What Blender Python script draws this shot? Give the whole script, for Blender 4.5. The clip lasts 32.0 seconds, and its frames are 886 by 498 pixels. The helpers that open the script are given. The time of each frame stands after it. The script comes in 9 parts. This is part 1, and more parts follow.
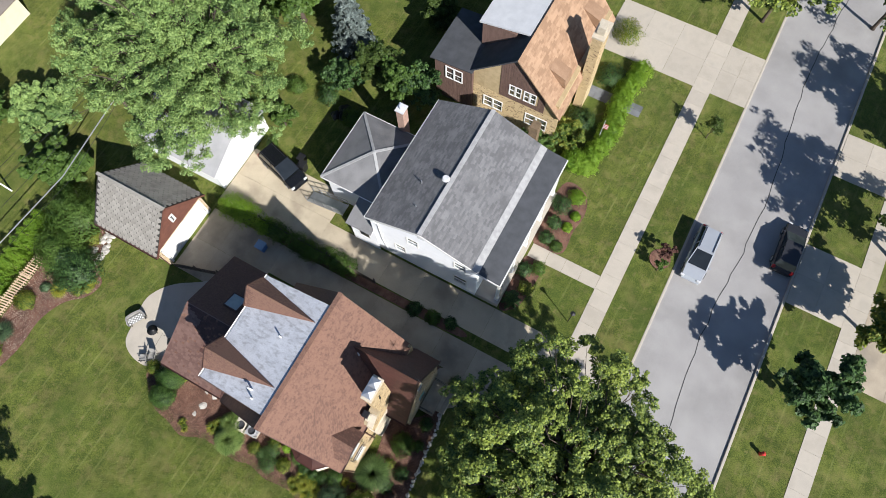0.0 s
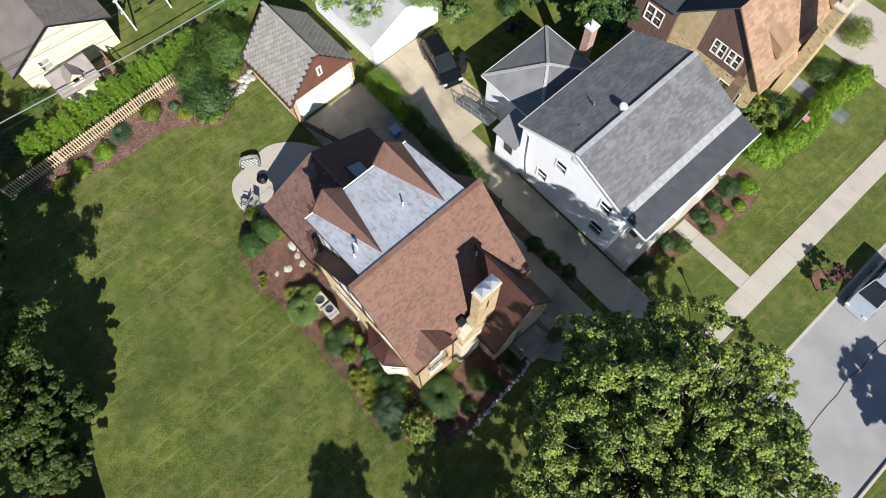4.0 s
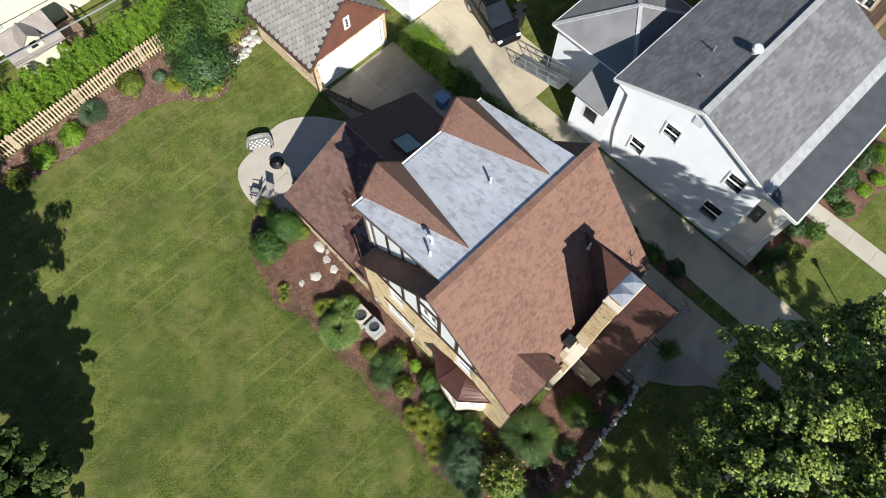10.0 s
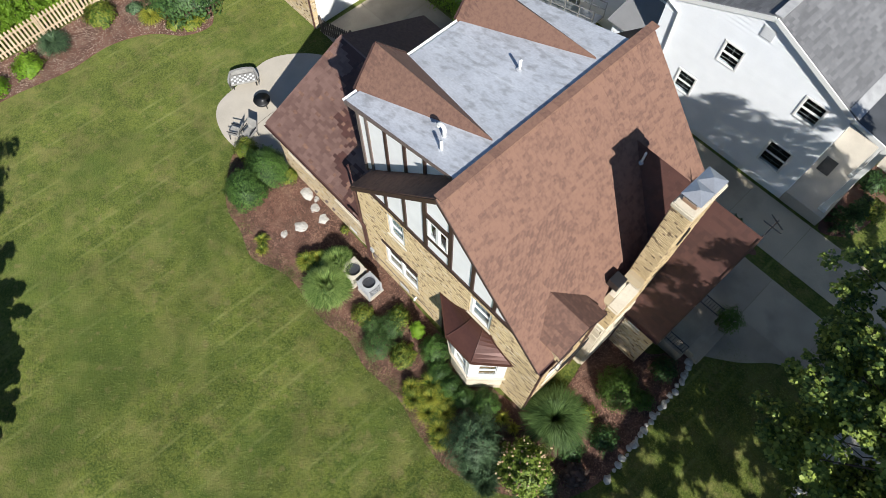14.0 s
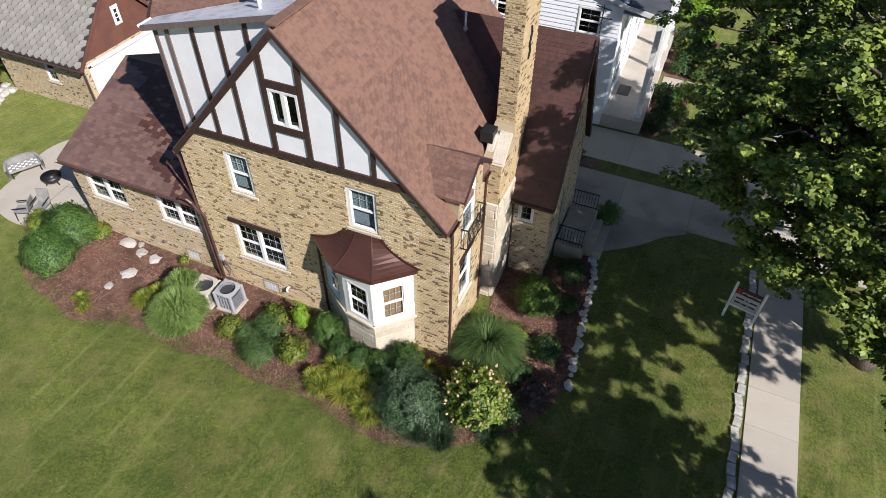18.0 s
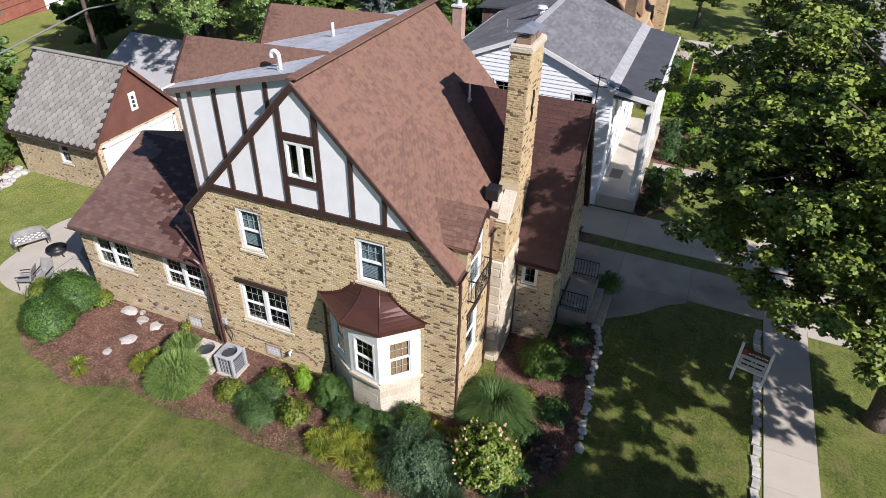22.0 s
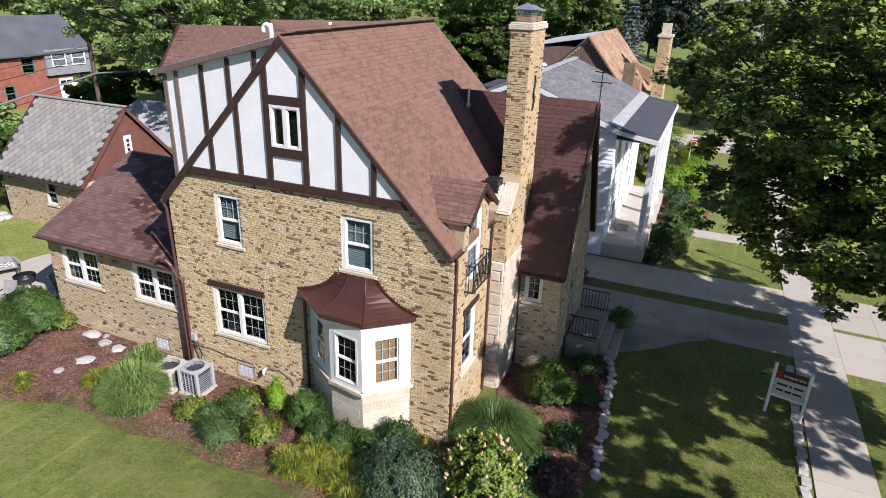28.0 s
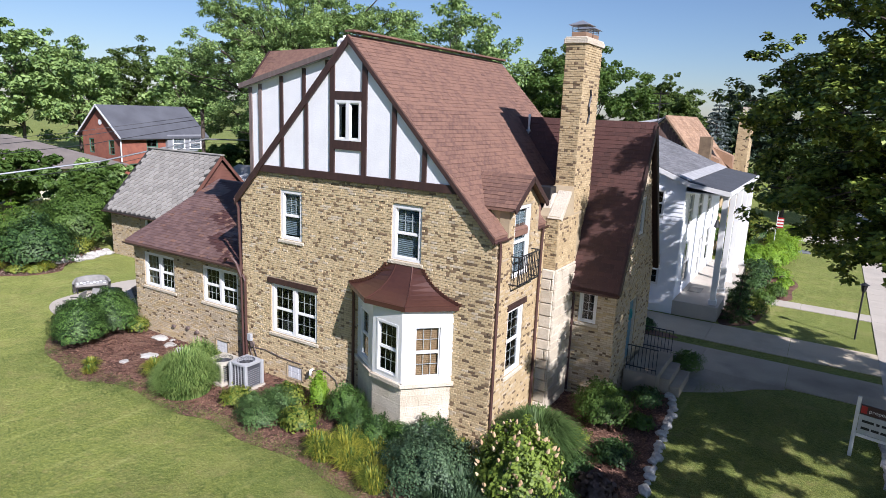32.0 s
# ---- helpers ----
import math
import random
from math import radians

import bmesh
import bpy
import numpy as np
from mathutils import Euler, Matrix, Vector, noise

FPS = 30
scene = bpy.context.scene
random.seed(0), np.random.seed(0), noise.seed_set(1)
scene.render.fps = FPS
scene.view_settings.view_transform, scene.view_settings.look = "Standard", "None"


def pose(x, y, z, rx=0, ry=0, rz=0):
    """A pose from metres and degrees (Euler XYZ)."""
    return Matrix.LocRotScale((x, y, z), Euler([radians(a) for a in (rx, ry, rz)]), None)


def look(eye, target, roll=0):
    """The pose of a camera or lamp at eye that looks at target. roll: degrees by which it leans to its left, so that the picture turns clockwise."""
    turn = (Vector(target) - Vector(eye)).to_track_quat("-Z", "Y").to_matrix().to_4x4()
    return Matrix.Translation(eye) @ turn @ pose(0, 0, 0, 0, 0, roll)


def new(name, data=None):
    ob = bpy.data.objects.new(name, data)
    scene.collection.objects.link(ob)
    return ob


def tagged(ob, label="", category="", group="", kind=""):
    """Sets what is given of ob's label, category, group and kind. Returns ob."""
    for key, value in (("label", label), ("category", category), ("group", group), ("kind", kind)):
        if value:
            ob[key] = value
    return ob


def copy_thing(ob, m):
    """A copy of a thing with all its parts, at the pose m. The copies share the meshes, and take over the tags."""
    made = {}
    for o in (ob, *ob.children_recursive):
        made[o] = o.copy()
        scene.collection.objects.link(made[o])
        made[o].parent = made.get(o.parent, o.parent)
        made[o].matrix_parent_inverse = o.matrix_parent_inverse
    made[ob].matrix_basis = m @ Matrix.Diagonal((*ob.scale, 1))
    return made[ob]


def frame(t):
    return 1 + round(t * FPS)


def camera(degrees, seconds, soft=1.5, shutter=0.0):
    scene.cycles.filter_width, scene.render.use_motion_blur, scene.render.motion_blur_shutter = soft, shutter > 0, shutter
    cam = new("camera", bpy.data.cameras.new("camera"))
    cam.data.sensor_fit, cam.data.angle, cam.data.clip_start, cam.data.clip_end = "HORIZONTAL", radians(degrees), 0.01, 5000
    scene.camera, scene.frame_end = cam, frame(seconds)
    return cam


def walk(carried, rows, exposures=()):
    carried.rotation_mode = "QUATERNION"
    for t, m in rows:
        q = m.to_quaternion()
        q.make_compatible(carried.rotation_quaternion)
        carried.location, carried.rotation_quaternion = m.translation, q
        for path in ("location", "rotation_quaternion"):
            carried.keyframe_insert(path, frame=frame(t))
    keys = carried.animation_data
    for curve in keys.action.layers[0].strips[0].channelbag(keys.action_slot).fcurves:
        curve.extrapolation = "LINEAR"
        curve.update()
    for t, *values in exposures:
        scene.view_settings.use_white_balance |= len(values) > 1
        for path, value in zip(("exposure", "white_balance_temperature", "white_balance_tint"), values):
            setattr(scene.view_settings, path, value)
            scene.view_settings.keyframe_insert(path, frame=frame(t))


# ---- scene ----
cam = camera(69.7, 32.0, soft=0.5)
PATH = [
    (0, (6.776, 2.845, 47.781), (6.411, 3.439, 45.906), -3.1),
    (0.5, (7.563, 1.06, 46.995), (7.129, 1.627, 45.126), -3.0),
    (1, (8.56, -0.811, 46.251), (8.078, -0.271, 44.386), -2.8),
    (1.5, (9.423, -2.126, 45.434), (8.918, -1.592, 43.574), -2.9),
    (2, (9.6, -2.913, 44.599), (9.058, -2.405, 42.742), -2.5),
    (2.5, (9.151, -3.421, 43.745), (8.599, -2.922, 41.888), -2.1),
    (3, (8.328, -3.376, 42.785), (7.775, -2.886, 40.927), -2.0),
    (3.5, (7.272, -3.021, 41.989), (6.716, -2.543, 40.128), -1.6),
    (5.5, (2.884, -3.134, 39.172), (2.341, -2.647, 37.31), -0.1),
    (6, (1.845, -3.576, 38.736), (1.305, -3.089, 36.872), -0.3),
    (6.5, (0.888, -4.22, 37.997), (0.358, -3.724, 36.134), 0.2),
    (7, (0.602, -4.503, 37.1), (0.074, -3.996, 35.239), 0.6),
    (7.5, (0.528, -4.414, 36.166), (0.004, -3.9, 34.305), 0.6),
    (8, (0.506, -4.301, 35.28), (-0.017, -3.787, 33.419), 0.4),
    (8.5, (0.474, -4.304, 34.469), (-0.047, -3.786, 32.608), 0.5),
    (9, (0.479, -4.393, 33.696), (-0.042, -3.871, 31.837), 0.8),
    (9.5, (0.5, -4.456, 32.801), (-0.027, -3.93, 30.945), 0.7),
    (10, (0.495, -4.46, 31.972), (-0.035, -3.934, 30.117), 0.6),
    (10.5, (0.523, -4.524, 31.135), (-0.011, -3.994, 29.283), 0.8),
    (11, (0.466, -4.48, 30.326), (-0.066, -3.95, 28.473), 1.1),
    (11.5, (0.564, -4.466, 29.398), (0.024, -3.936, 27.547), 0.8),
    (12, (0.587, -4.491, 28.464), (0.043, -3.96, 26.615), 1.0),
    (12.5, (0.653, -4.614, 27.588), (0.108, -4.08, 25.739), 1.2),
    (13, (0.866, -4.878, 26.657), (0.316, -4.342, 24.811), 1.2),
    (13.5, (1.241, -5.314, 25.817), (0.682, -4.775, 23.973), 1.0),
    (15.5, (3.013, -8.214, 22.335), (2.125, -7.244, 20.829), 1.0),
    (16, (3.555, -9.155, 21.294), (2.738, -8.106, 19.8), 1.2),
    (16.5, (4.106, -9.999, 20.116), (3.398, -8.814, 18.67), 1.0),
    (17, (4.551, -10.84, 18.959), (3.958, -9.556, 17.545), 0.7),
    (17.5, (4.78, -11.45, 17.991), (4.218, -10.146, 16.582), 0.8),
    (18, (4.787, -11.763, 17.098), (4.236, -10.451, 15.693), 0.8),
    (18.5, (4.627, -11.91, 16.826), (4.069, -10.563, 15.457), 1.0),
    (19, (4.543, -12.007, 16.765), (3.951, -10.58, 15.495), 1.1),
    (19.5, (4.564, -12.207, 16.797), (3.943, -10.709, 15.626), 1.1),
    (20, (4.623, -12.395, 16.775), (4.007, -10.893, 15.607), 1.2),
    (20.5, (4.721, -12.585, 16.689), (4.106, -11.079, 15.525), 1.1),
    (21, (4.761, -12.758, 16.506), (4.149, -11.251, 15.342), 1.2),
    (21.5, (4.807, -12.942, 16.213), (4.196, -11.431, 15.054), 1.2),
    (22, (4.831, -13.131, 15.882), (4.217, -11.603, 14.747), 1.3),
    (22.5, (4.858, -13.257, 15.58), (4.239, -11.703, 14.483), 1.4),
    (23, (4.898, -13.348, 15.28), (4.265, -11.754, 14.252), 1.4),
    (23.5, (4.946, -13.391, 15.016), (4.298, -11.761, 14.055), 1.5),
    (24, (4.95, -13.406, 14.768), (4.299, -11.755, 13.846), 1.4),
    (24.5, (4.955, -13.442, 14.474), (4.298, -11.772, 13.591), 1.5),
    (26.5, (5.002, -13.457, 12.995), (4.33, -11.738, 12.223), 1.7),
    (27, (5.043, -13.436, 12.47), (4.371, -11.716, 11.701), 1.8),
    (27.5, (5.106, -13.409, 11.894), (4.419, -11.695, 11.126), 1.8),
    (28, (5.257, -13.41, 11.36), (4.554, -11.703, 10.591), 1.9),
    (28.5, (5.581, -13.454, 10.771), (4.812, -11.775, 10.003), 1.9),
    (29, (6.104, -13.401, 10.227), (5.287, -11.745, 9.459), 2.0),
    (29.5, (6.558, -13.315, 9.755), (5.707, -11.677, 8.986), 2.1),
    (30, (6.722, -13.361, 9.322), (5.846, -11.737, 8.55), 2.2),
    (30.5, (6.76, -13.511, 8.909), (5.852, -11.905, 8.137), 2.3),
    (31, (6.762, -13.712, 8.521), (5.821, -12.125, 7.749), 2.4),
    (31.5, (6.78, -13.873, 8.298), (5.814, -12.248, 7.646), 2.5),
    (32, (6.805, -13.933, 8.232), (5.803, -12.256, 7.805), 2.4),
]
walk(cam, [(t, look(eye, target, roll)) for t, eye, target, roll in PATH],
     exposures=[(0, 0.52, 6350, 11), (13, 0.56, 6400, 8), (17, 0.41, 6350, 14), (22, 0.45, 6250, 17), (28, 0.52, 6150, 19), (32, 0.60, 5950, 19)])

# ---- light ----
SUN_EL, SUN_AZ = 37.0, math.atan2(-0.45, 0.89)
world = bpy.data.worlds.new("sky")
scene.world = world
world.use_nodes = True
wn = world.node_tree.nodes
sky = wn.new("ShaderNodeTexSky")
sky.sky_type, sky.sun_disc = "NISHITA", False
sky.sun_elevation, sky.sun_rotation = radians(SUN_EL), math.pi / 2 - SUN_AZ
wn["Background"].inputs[1].default_value = 0.066
sky.dust_density, sky.ozone_density, sky.air_density = 0.35, 4.5, 1.0
world.node_tree.links.new(sky.outputs[0], wn["Background"].inputs[0])
sun_data = bpy.data.lights.new("sun", "SUN")
sun_data.energy, sun_data.angle, sun_data.color = 5.0, radians(0.6), (1.0, 0.96, 0.90)
sun = new("sun", sun_data)
_e = radians(SUN_EL)
SUN_DIR = Vector((math.cos(_e) * math.cos(SUN_AZ), math.cos(_e) * math.sin(SUN_AZ), math.sin(_e)))
sun.matrix_world = look(SUN_DIR * 80, (0, 0, 0))


# ---- materials ----
def mat(name, col, col2=None, rough=0.8, fine=40.0, coarse=1.5, amount=0.5, bump=0.3, metal=0.0, island=0.0, rnd=0.0,
        stretch=(1, 1, 1), dist=0.01, spec=0.5, blotch=None, blotch_scale=0.6, blotch_amount=0.4):
    """Base colour that wanders between two tones at two scales, with grain and relief; island and rnd vary it piece by piece."""
    m = bpy.data.materials.new(name)
    m.use_nodes = True
    nt = m.node_tree
    n, l = nt.nodes, nt.links
    b = n["Principled BSDF"]
    col2 = col2 or tuple(c * 0.7 for c in col)
    tc = n.new("ShaderNodeTexCoord")
    mp = n.new("ShaderNodeMapping")
    mp.inputs["Scale"].default_value = stretch
    l.new(tc.outputs["Object"], mp.inputs[0])
    nf = n.new("ShaderNodeTexNoise")
    nf.inputs["Scale"].default_value, nf.inputs["Detail"].default_value = fine, 3
    nc = n.new("ShaderNodeTexNoise")
    nc.inputs["Scale"].default_value, nc.inputs["Detail"].default_value = coarse, 4
    l.new(mp.outputs[0], nf.inputs[0])
    l.new(mp.outputs[0], nc.inputs[0])
    a = n.new("ShaderNodeMath")
    a.operation = "MULTIPLY_ADD"
    l.new(nf.outputs[0], a.inputs[0])
    a.inputs[1].default_value = amount
    l.new(nc.outputs[0], a.inputs[2])
    s = n.new("ShaderNodeMath")
    s.operation = "MULTIPLY_ADD"
    l.new(a.outputs[0], s.inputs[0])
    s.inputs[1].default_value, s.inputs[2].default_value = 2.2, -0.6 - 1.1 * amount
    last = s.outputs[0]
    for on, socket in ((island, ("ShaderNodeNewGeometry", "Random Per Island")), (rnd, ("ShaderNodeObjectInfo", "Random"))):
        if on:
            g = n.new(socket[0])
            k = n.new("ShaderNodeMath")
            k.operation = "MULTIPLY_ADD"
            l.new(g.outputs[socket[1]], k.inputs[0])
            k.inputs[1].default_value = on
            sh = n.new("ShaderNodeMath")
            sh.operation = "SUBTRACT"
            l.new(last, sh.inputs[0])
            sh.inputs[1].default_value = on * 0.5
            l.new(sh.outputs[0], k.inputs[2])
            last = k.outputs[0]
    mix = n.new("ShaderNodeMix")
    mix.data_type, mix.clamp_factor = "RGBA", True
    l.new(last, mix.inputs[0])
    mix.inputs[6].default_value, mix.inputs[7].default_value = (*col2, 1), (*col, 1)
    out = mix.outputs[2]
    if blotch:
        nb = n.new("ShaderNodeTexNoise")
        nb.inputs["Scale"].default_value, nb.inputs["Detail"].default_value = blotch_scale, 5
        l.new(mp.outputs[0], nb.inputs[0])
        rr = n.new("ShaderNodeMapRange")
        rr.inputs[1].default_value, rr.inputs[2].default_value, rr.inputs[4].default_value = 0.5, 0.68, blotch_amount
        l.new(nb.outputs[0], rr.inputs[0])
        m2 = n.new("ShaderNodeMix")
        m2.data_type = "RGBA"
        l.new(rr.outputs[0], m2.inputs[0])
        l.new(out, m2.inputs[6])
        m2.inputs[7].default_value = (*blotch, 1)
        out = m2.outputs[2]
    l.new(out, b.inputs["Base Color"])
    b.inputs["Roughness"].default_value, b.inputs["Metallic"].default_value = rough, metal
    b.inputs["Specular IOR Level"].default_value = spec
    if bump:
        bp = n.new("ShaderNodeBump")
        bp.inputs["Strength"].default_value, bp.inputs["Distance"].default_value = bump, dist
        l.new(nf.outputs[0], bp.inputs["Height"])
        l.new(bp.outputs[0], b.inputs["Normal"])
    return m


def leaf_mat(name, col, col2, trans=0.35, island=0.9):
    m = mat(name, col, col2, rough=0.55, fine=3.0, coarse=0.5, amount=0.6, bump=0.0, island=island, spec=0.35)
    nt = m.node_tree
    n, l = nt.nodes, nt.links
    b = n["Principled BSDF"]
    t = n.new("ShaderNodeBsdfTranslucent")
    src = b.inputs["Base Color"].links[0].from_socket
    hs = n.new("ShaderNodeHueSaturation")
    hs.inputs["Hue"].default_value, hs.inputs["Value"].default_value = 0.47, 1.5
    l.new(src, hs.inputs["Color"])
    l.new(hs.outputs[0], t.inputs[0])
    mx = n.new("ShaderNodeMixShader")
    mx.inputs[0].default_value = trans
    l.new(b.outputs[0], mx.inputs[1])
    l.new(t.outputs[0], mx.inputs[2])
    l.new(mx.outputs[0], n["Material Output"].inputs[0])
    return m


def glass_mat(name, tint=(0.75, 0.8, 0.82), gloss=0.02):
    m = bpy.data.materials.new(name)
    m.use_nodes = True
    n, l = m.node_tree.nodes, m.node_tree.links
    n.remove(n["Principled BSDF"])
    tr, gl, fr, mx = (n.new("ShaderNodeBsdf" + k) for k in ("Transparent", "Glossy")), None, n.new("ShaderNodeLayerWeight"), n.new("ShaderNodeMixShader")
    tr, gl = tr
    tr.inputs[0].default_value = (*tint, 1)
    gl.inputs["Roughness"].default_value = gloss
    pw, ad = n.new("ShaderNodeMath"), n.new("ShaderNodeMath")
    pw.operation, ad.operation = "POWER", "MULTIPLY_ADD"
    pw.inputs[1].default_value, ad.inputs[1].default_value, ad.inputs[2].default_value = 5.0, 0.9, 0.035
    l.new(fr.outputs["Facing"], pw.inputs[0])
    l.new(pw.outputs[0], ad.inputs[0])
    l.new(ad.outputs[0], mx.inputs[0])
    l.new(tr.outputs[0], mx.inputs[1])
    l.new(gl.outputs[0], mx.inputs[2])
    l.new(mx.outputs[0], n["Material Output"].inputs[0])
    return m




def lawn_mat():
    """Mown grass: blade grain, mottling, dry patches and the faint crossing lines that the mower left."""
    m = mat("lawn", (0.119, 0.141, 0.027), (0.040, 0.064, 0.011), rough=0.95, fine=11, coarse=1.5, amount=1.7, bump=1.0, dist=0.05, spec=0.2,
            blotch=(0.22, 0.16, 0.08), blotch_scale=1.1, blotch_amount=0.36)
    for q in m.node_tree.nodes:
        if q.bl_idname == "ShaderNodeTexNoise":
            q.inputs["Detail"].default_value = 7
            q.inputs["Roughness"].default_value = 0.62
    n, l = m.node_tree.nodes, m.node_tree.links
    b = n["Principled BSDF"]
    out = b.inputs["Base Color"].links[0].from_socket
    tc = n.new("ShaderNodeTexCoord")
    for angle, scale, strength in ((2, 0.95, 0.40), (47, 0.8, 0.14)):
        mp = n.new("ShaderNodeMapping")
        mp.inputs["Rotation"].default_value = (0, 0, radians(angle))
        l.new(tc.outputs["Object"], mp.inputs[0])
        w = n.new("ShaderNodeTexWave")
        w.inputs["Scale"].default_value, w.inputs["Distortion"].default_value, w.inputs["Detail"].default_value = scale / 3.2, 0.25, 1
        l.new(mp.outputs[0], w.inputs[0])
        r = n.new("ShaderNodeMapRange")
        r.inputs[1].default_value, r.inputs[2].default_value, r.inputs[4].default_value = 0.93, 1.0, strength
        l.new(w.outputs[1], r.inputs[0])
        br = n.new("ShaderNodeTexNoise")
        br.inputs["Scale"].default_value, br.inputs["Detail"].default_value = 0.8, 8
        l.new(tc.outputs["Object"], br.inputs[0])
        mu = n.new("ShaderNodeMath")
        mu.operation = "MULTIPLY"
        l.new(r.outputs[0], mu.inputs[0])
        cut = n.new("ShaderNodeMapRange")
        cut.inputs[1].default_value, cut.inputs[2].default_value = 0.40, 0.66
        l.new(br.outputs[0], cut.inputs[0])
        l.new(cut.outputs[0], mu.inputs[1])
        mx = n.new("ShaderNodeMix")
        mx.data_type = "RGBA"
        l.new(mu.outputs[0], mx.inputs[0])
        l.new(out, mx.inputs[6])
        mx.inputs[7].default_value = (0.24, 0.25, 0.09, 1)
        out = mx.outputs[2]
    for scale, lo, hi, tint, amount in ((0.22, 0.46, 0.66, (0.050, 0.082, 0.015, 1), 0.6), (0.55, 0.52, 0.70, (0.17, 0.175, 0.05, 1), 0.4), (2.3, 0.61, 0.70, (0.19, 0.155, 0.07, 1), 0.45)):
        pn = n.new("ShaderNodeTexNoise")
        pn.inputs["Scale"].default_value, pn.inputs["Detail"].default_value = scale, 6
        l.new(tc.outputs["Object"], pn.inputs[0])
        pr = n.new("ShaderNodeMapRange")
        pr.inputs[1].default_value, pr.inputs[2].default_value, pr.inputs[4].default_value = lo, hi, amount
        l.new(pn.outputs[0], pr.inputs[0])
        pm = n.new("ShaderNodeMix")
        pm.data_type = "RGBA"
        l.new(pr.outputs[0], pm.inputs[0])
        l.new(out, pm.inputs[6])
        pm.inputs[7].default_value = tint
        out = pm.outputs[2]
    big = n.new("ShaderNodeTexNoise")
    big.inputs["Scale"].default_value, big.inputs["Detail"].default_value = 0.38, 5
    l.new(tc.outputs["Object"], big.inputs[0])
    rg = n.new("ShaderNodeMapRange")
    rg.inputs[1].default_value, rg.inputs[2].default_value, rg.inputs[3].default_value, rg.inputs[4].default_value = 0.34, 0.66, 0.86, 1.16
    l.new(big.outputs[0], rg.inputs[0])
    hs = n.new("ShaderNodeHueSaturation")
    l.new(rg.outputs[0], hs.inputs["Value"])
    l.new(out, hs.inputs["Color"])
    l.new(hs.outputs[0], b.inputs["Base Color"])
    b.inputs["Sheen Weight"].default_value, b.inputs["Sheen Roughness"].default_value = 0.33, 0.5
    b.inputs["Sheen Tint"].default_value = (0.82, 0.88, 0.27, 1)
    return m


M_LAWN = lawn_mat()
M_MULCH = mat("mulch", (0.20, 0.098, 0.066), (0.075, 0.036, 0.026), fine=30, coarse=1.2, amount=1.2, bump=1.0, dist=0.03, blotch=(0.26, 0.17, 0.12), blotch_scale=2.0)
M_CHIP = mat("wood_chip", (0.34, 0.195, 0.135), (0.075, 0.036, 0.026), fine=60, island=1.6, bump=0.4)
M_CONC = mat("concrete", (0.52, 0.47, 0.395), (0.40, 0.36, 0.30), fine=45, coarse=0.7, amount=0.7, bump=0.25, rnd=0.5, blotch=(0.24, 0.22, 0.19), blotch_scale=0.7, blotch_amount=0.35)
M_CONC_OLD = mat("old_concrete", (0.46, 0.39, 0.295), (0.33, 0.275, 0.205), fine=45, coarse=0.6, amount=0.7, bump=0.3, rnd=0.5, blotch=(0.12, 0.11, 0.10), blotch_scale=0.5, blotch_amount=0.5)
M_CONC_TAN = mat("tan_concrete", (0.52, 0.45, 0.33), (0.40, 0.34, 0.25), fine=45, coarse=0.6, amount=0.7, bump=0.3, rnd=0.4, blotch=(0.20, 0.16, 0.12), blotch_scale=0.45, blotch_amount=0.5)
M_ROAD = mat("road", (0.37, 0.36, 0.35), (0.29, 0.28, 0.275), fine=60, coarse=0.4, amount=0.8, bump=0.3, blotch=(0.16, 0.155, 0.15), blotch_scale=0.25, blotch_amount=0.35)
M_TAR = mat("tar", (0.04, 0.04, 0.04), rough=0.6)
M_BRICK = mat("yellow_brick", (0.575, 0.45, 0.262), (0.445, 0.335, 0.185), fine=55, coarse=3.0, amount=0.6, bump=0.5, island=1.0, rnd=1.0)
M_BRICK_DARK = mat("dark_brick", (0.25, 0.175, 0.10), (0.13, 0.088, 0.052), fine=55, coarse=3.0, amount=0.6, bump=0.5, island=1.0, rnd=1.0)
M_BRICK_PALE = mat("pale_brick", (0.59, 0.495, 0.35), (0.46, 0.37, 0.25), fine=55, coarse=3.0, amount=0.6, bump=0.5, island=1.2, rnd=1.2)
M_MORTAR = mat("mortar", (0.44, 0.352, 0.225), (0.34, 0.268, 0.168), fine=80, bump=0.3)
M_STUCCO = mat("white_stucco", (0.86, 0.86, 0.86), (0.79, 0.79, 0.79), fine=26, coarse=2.0, amount=0.7, bump=0.5, dist=0.01)
M_TIMBER = mat("dark_brown_timber", (0.060, 0.030, 0.024), (0.035, 0.018, 0.015), rough=0.6, fine=8, stretch=(6, 6, 1), bump=0.2)
M_TIMBER_GREY = mat("weathered_timber", (0.19, 0.145, 0.13), (0.12, 0.09, 0.08), rough=0.7, fine=8, stretch=(6, 6, 1), bump=0.2)
M_SHINGLE = mat("brown_shingle", (0.215, 0.118, 0.082), (0.128, 0.069, 0.052), rough=0.85, fine=90, coarse=9.0, amount=0.8, bump=0.5, island=0.9, rnd=0.9)
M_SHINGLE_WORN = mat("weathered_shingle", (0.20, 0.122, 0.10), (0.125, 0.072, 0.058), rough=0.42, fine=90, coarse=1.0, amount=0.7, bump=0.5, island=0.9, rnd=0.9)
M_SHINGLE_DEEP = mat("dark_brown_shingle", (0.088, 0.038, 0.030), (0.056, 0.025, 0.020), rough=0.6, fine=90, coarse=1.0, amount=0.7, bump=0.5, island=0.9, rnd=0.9)
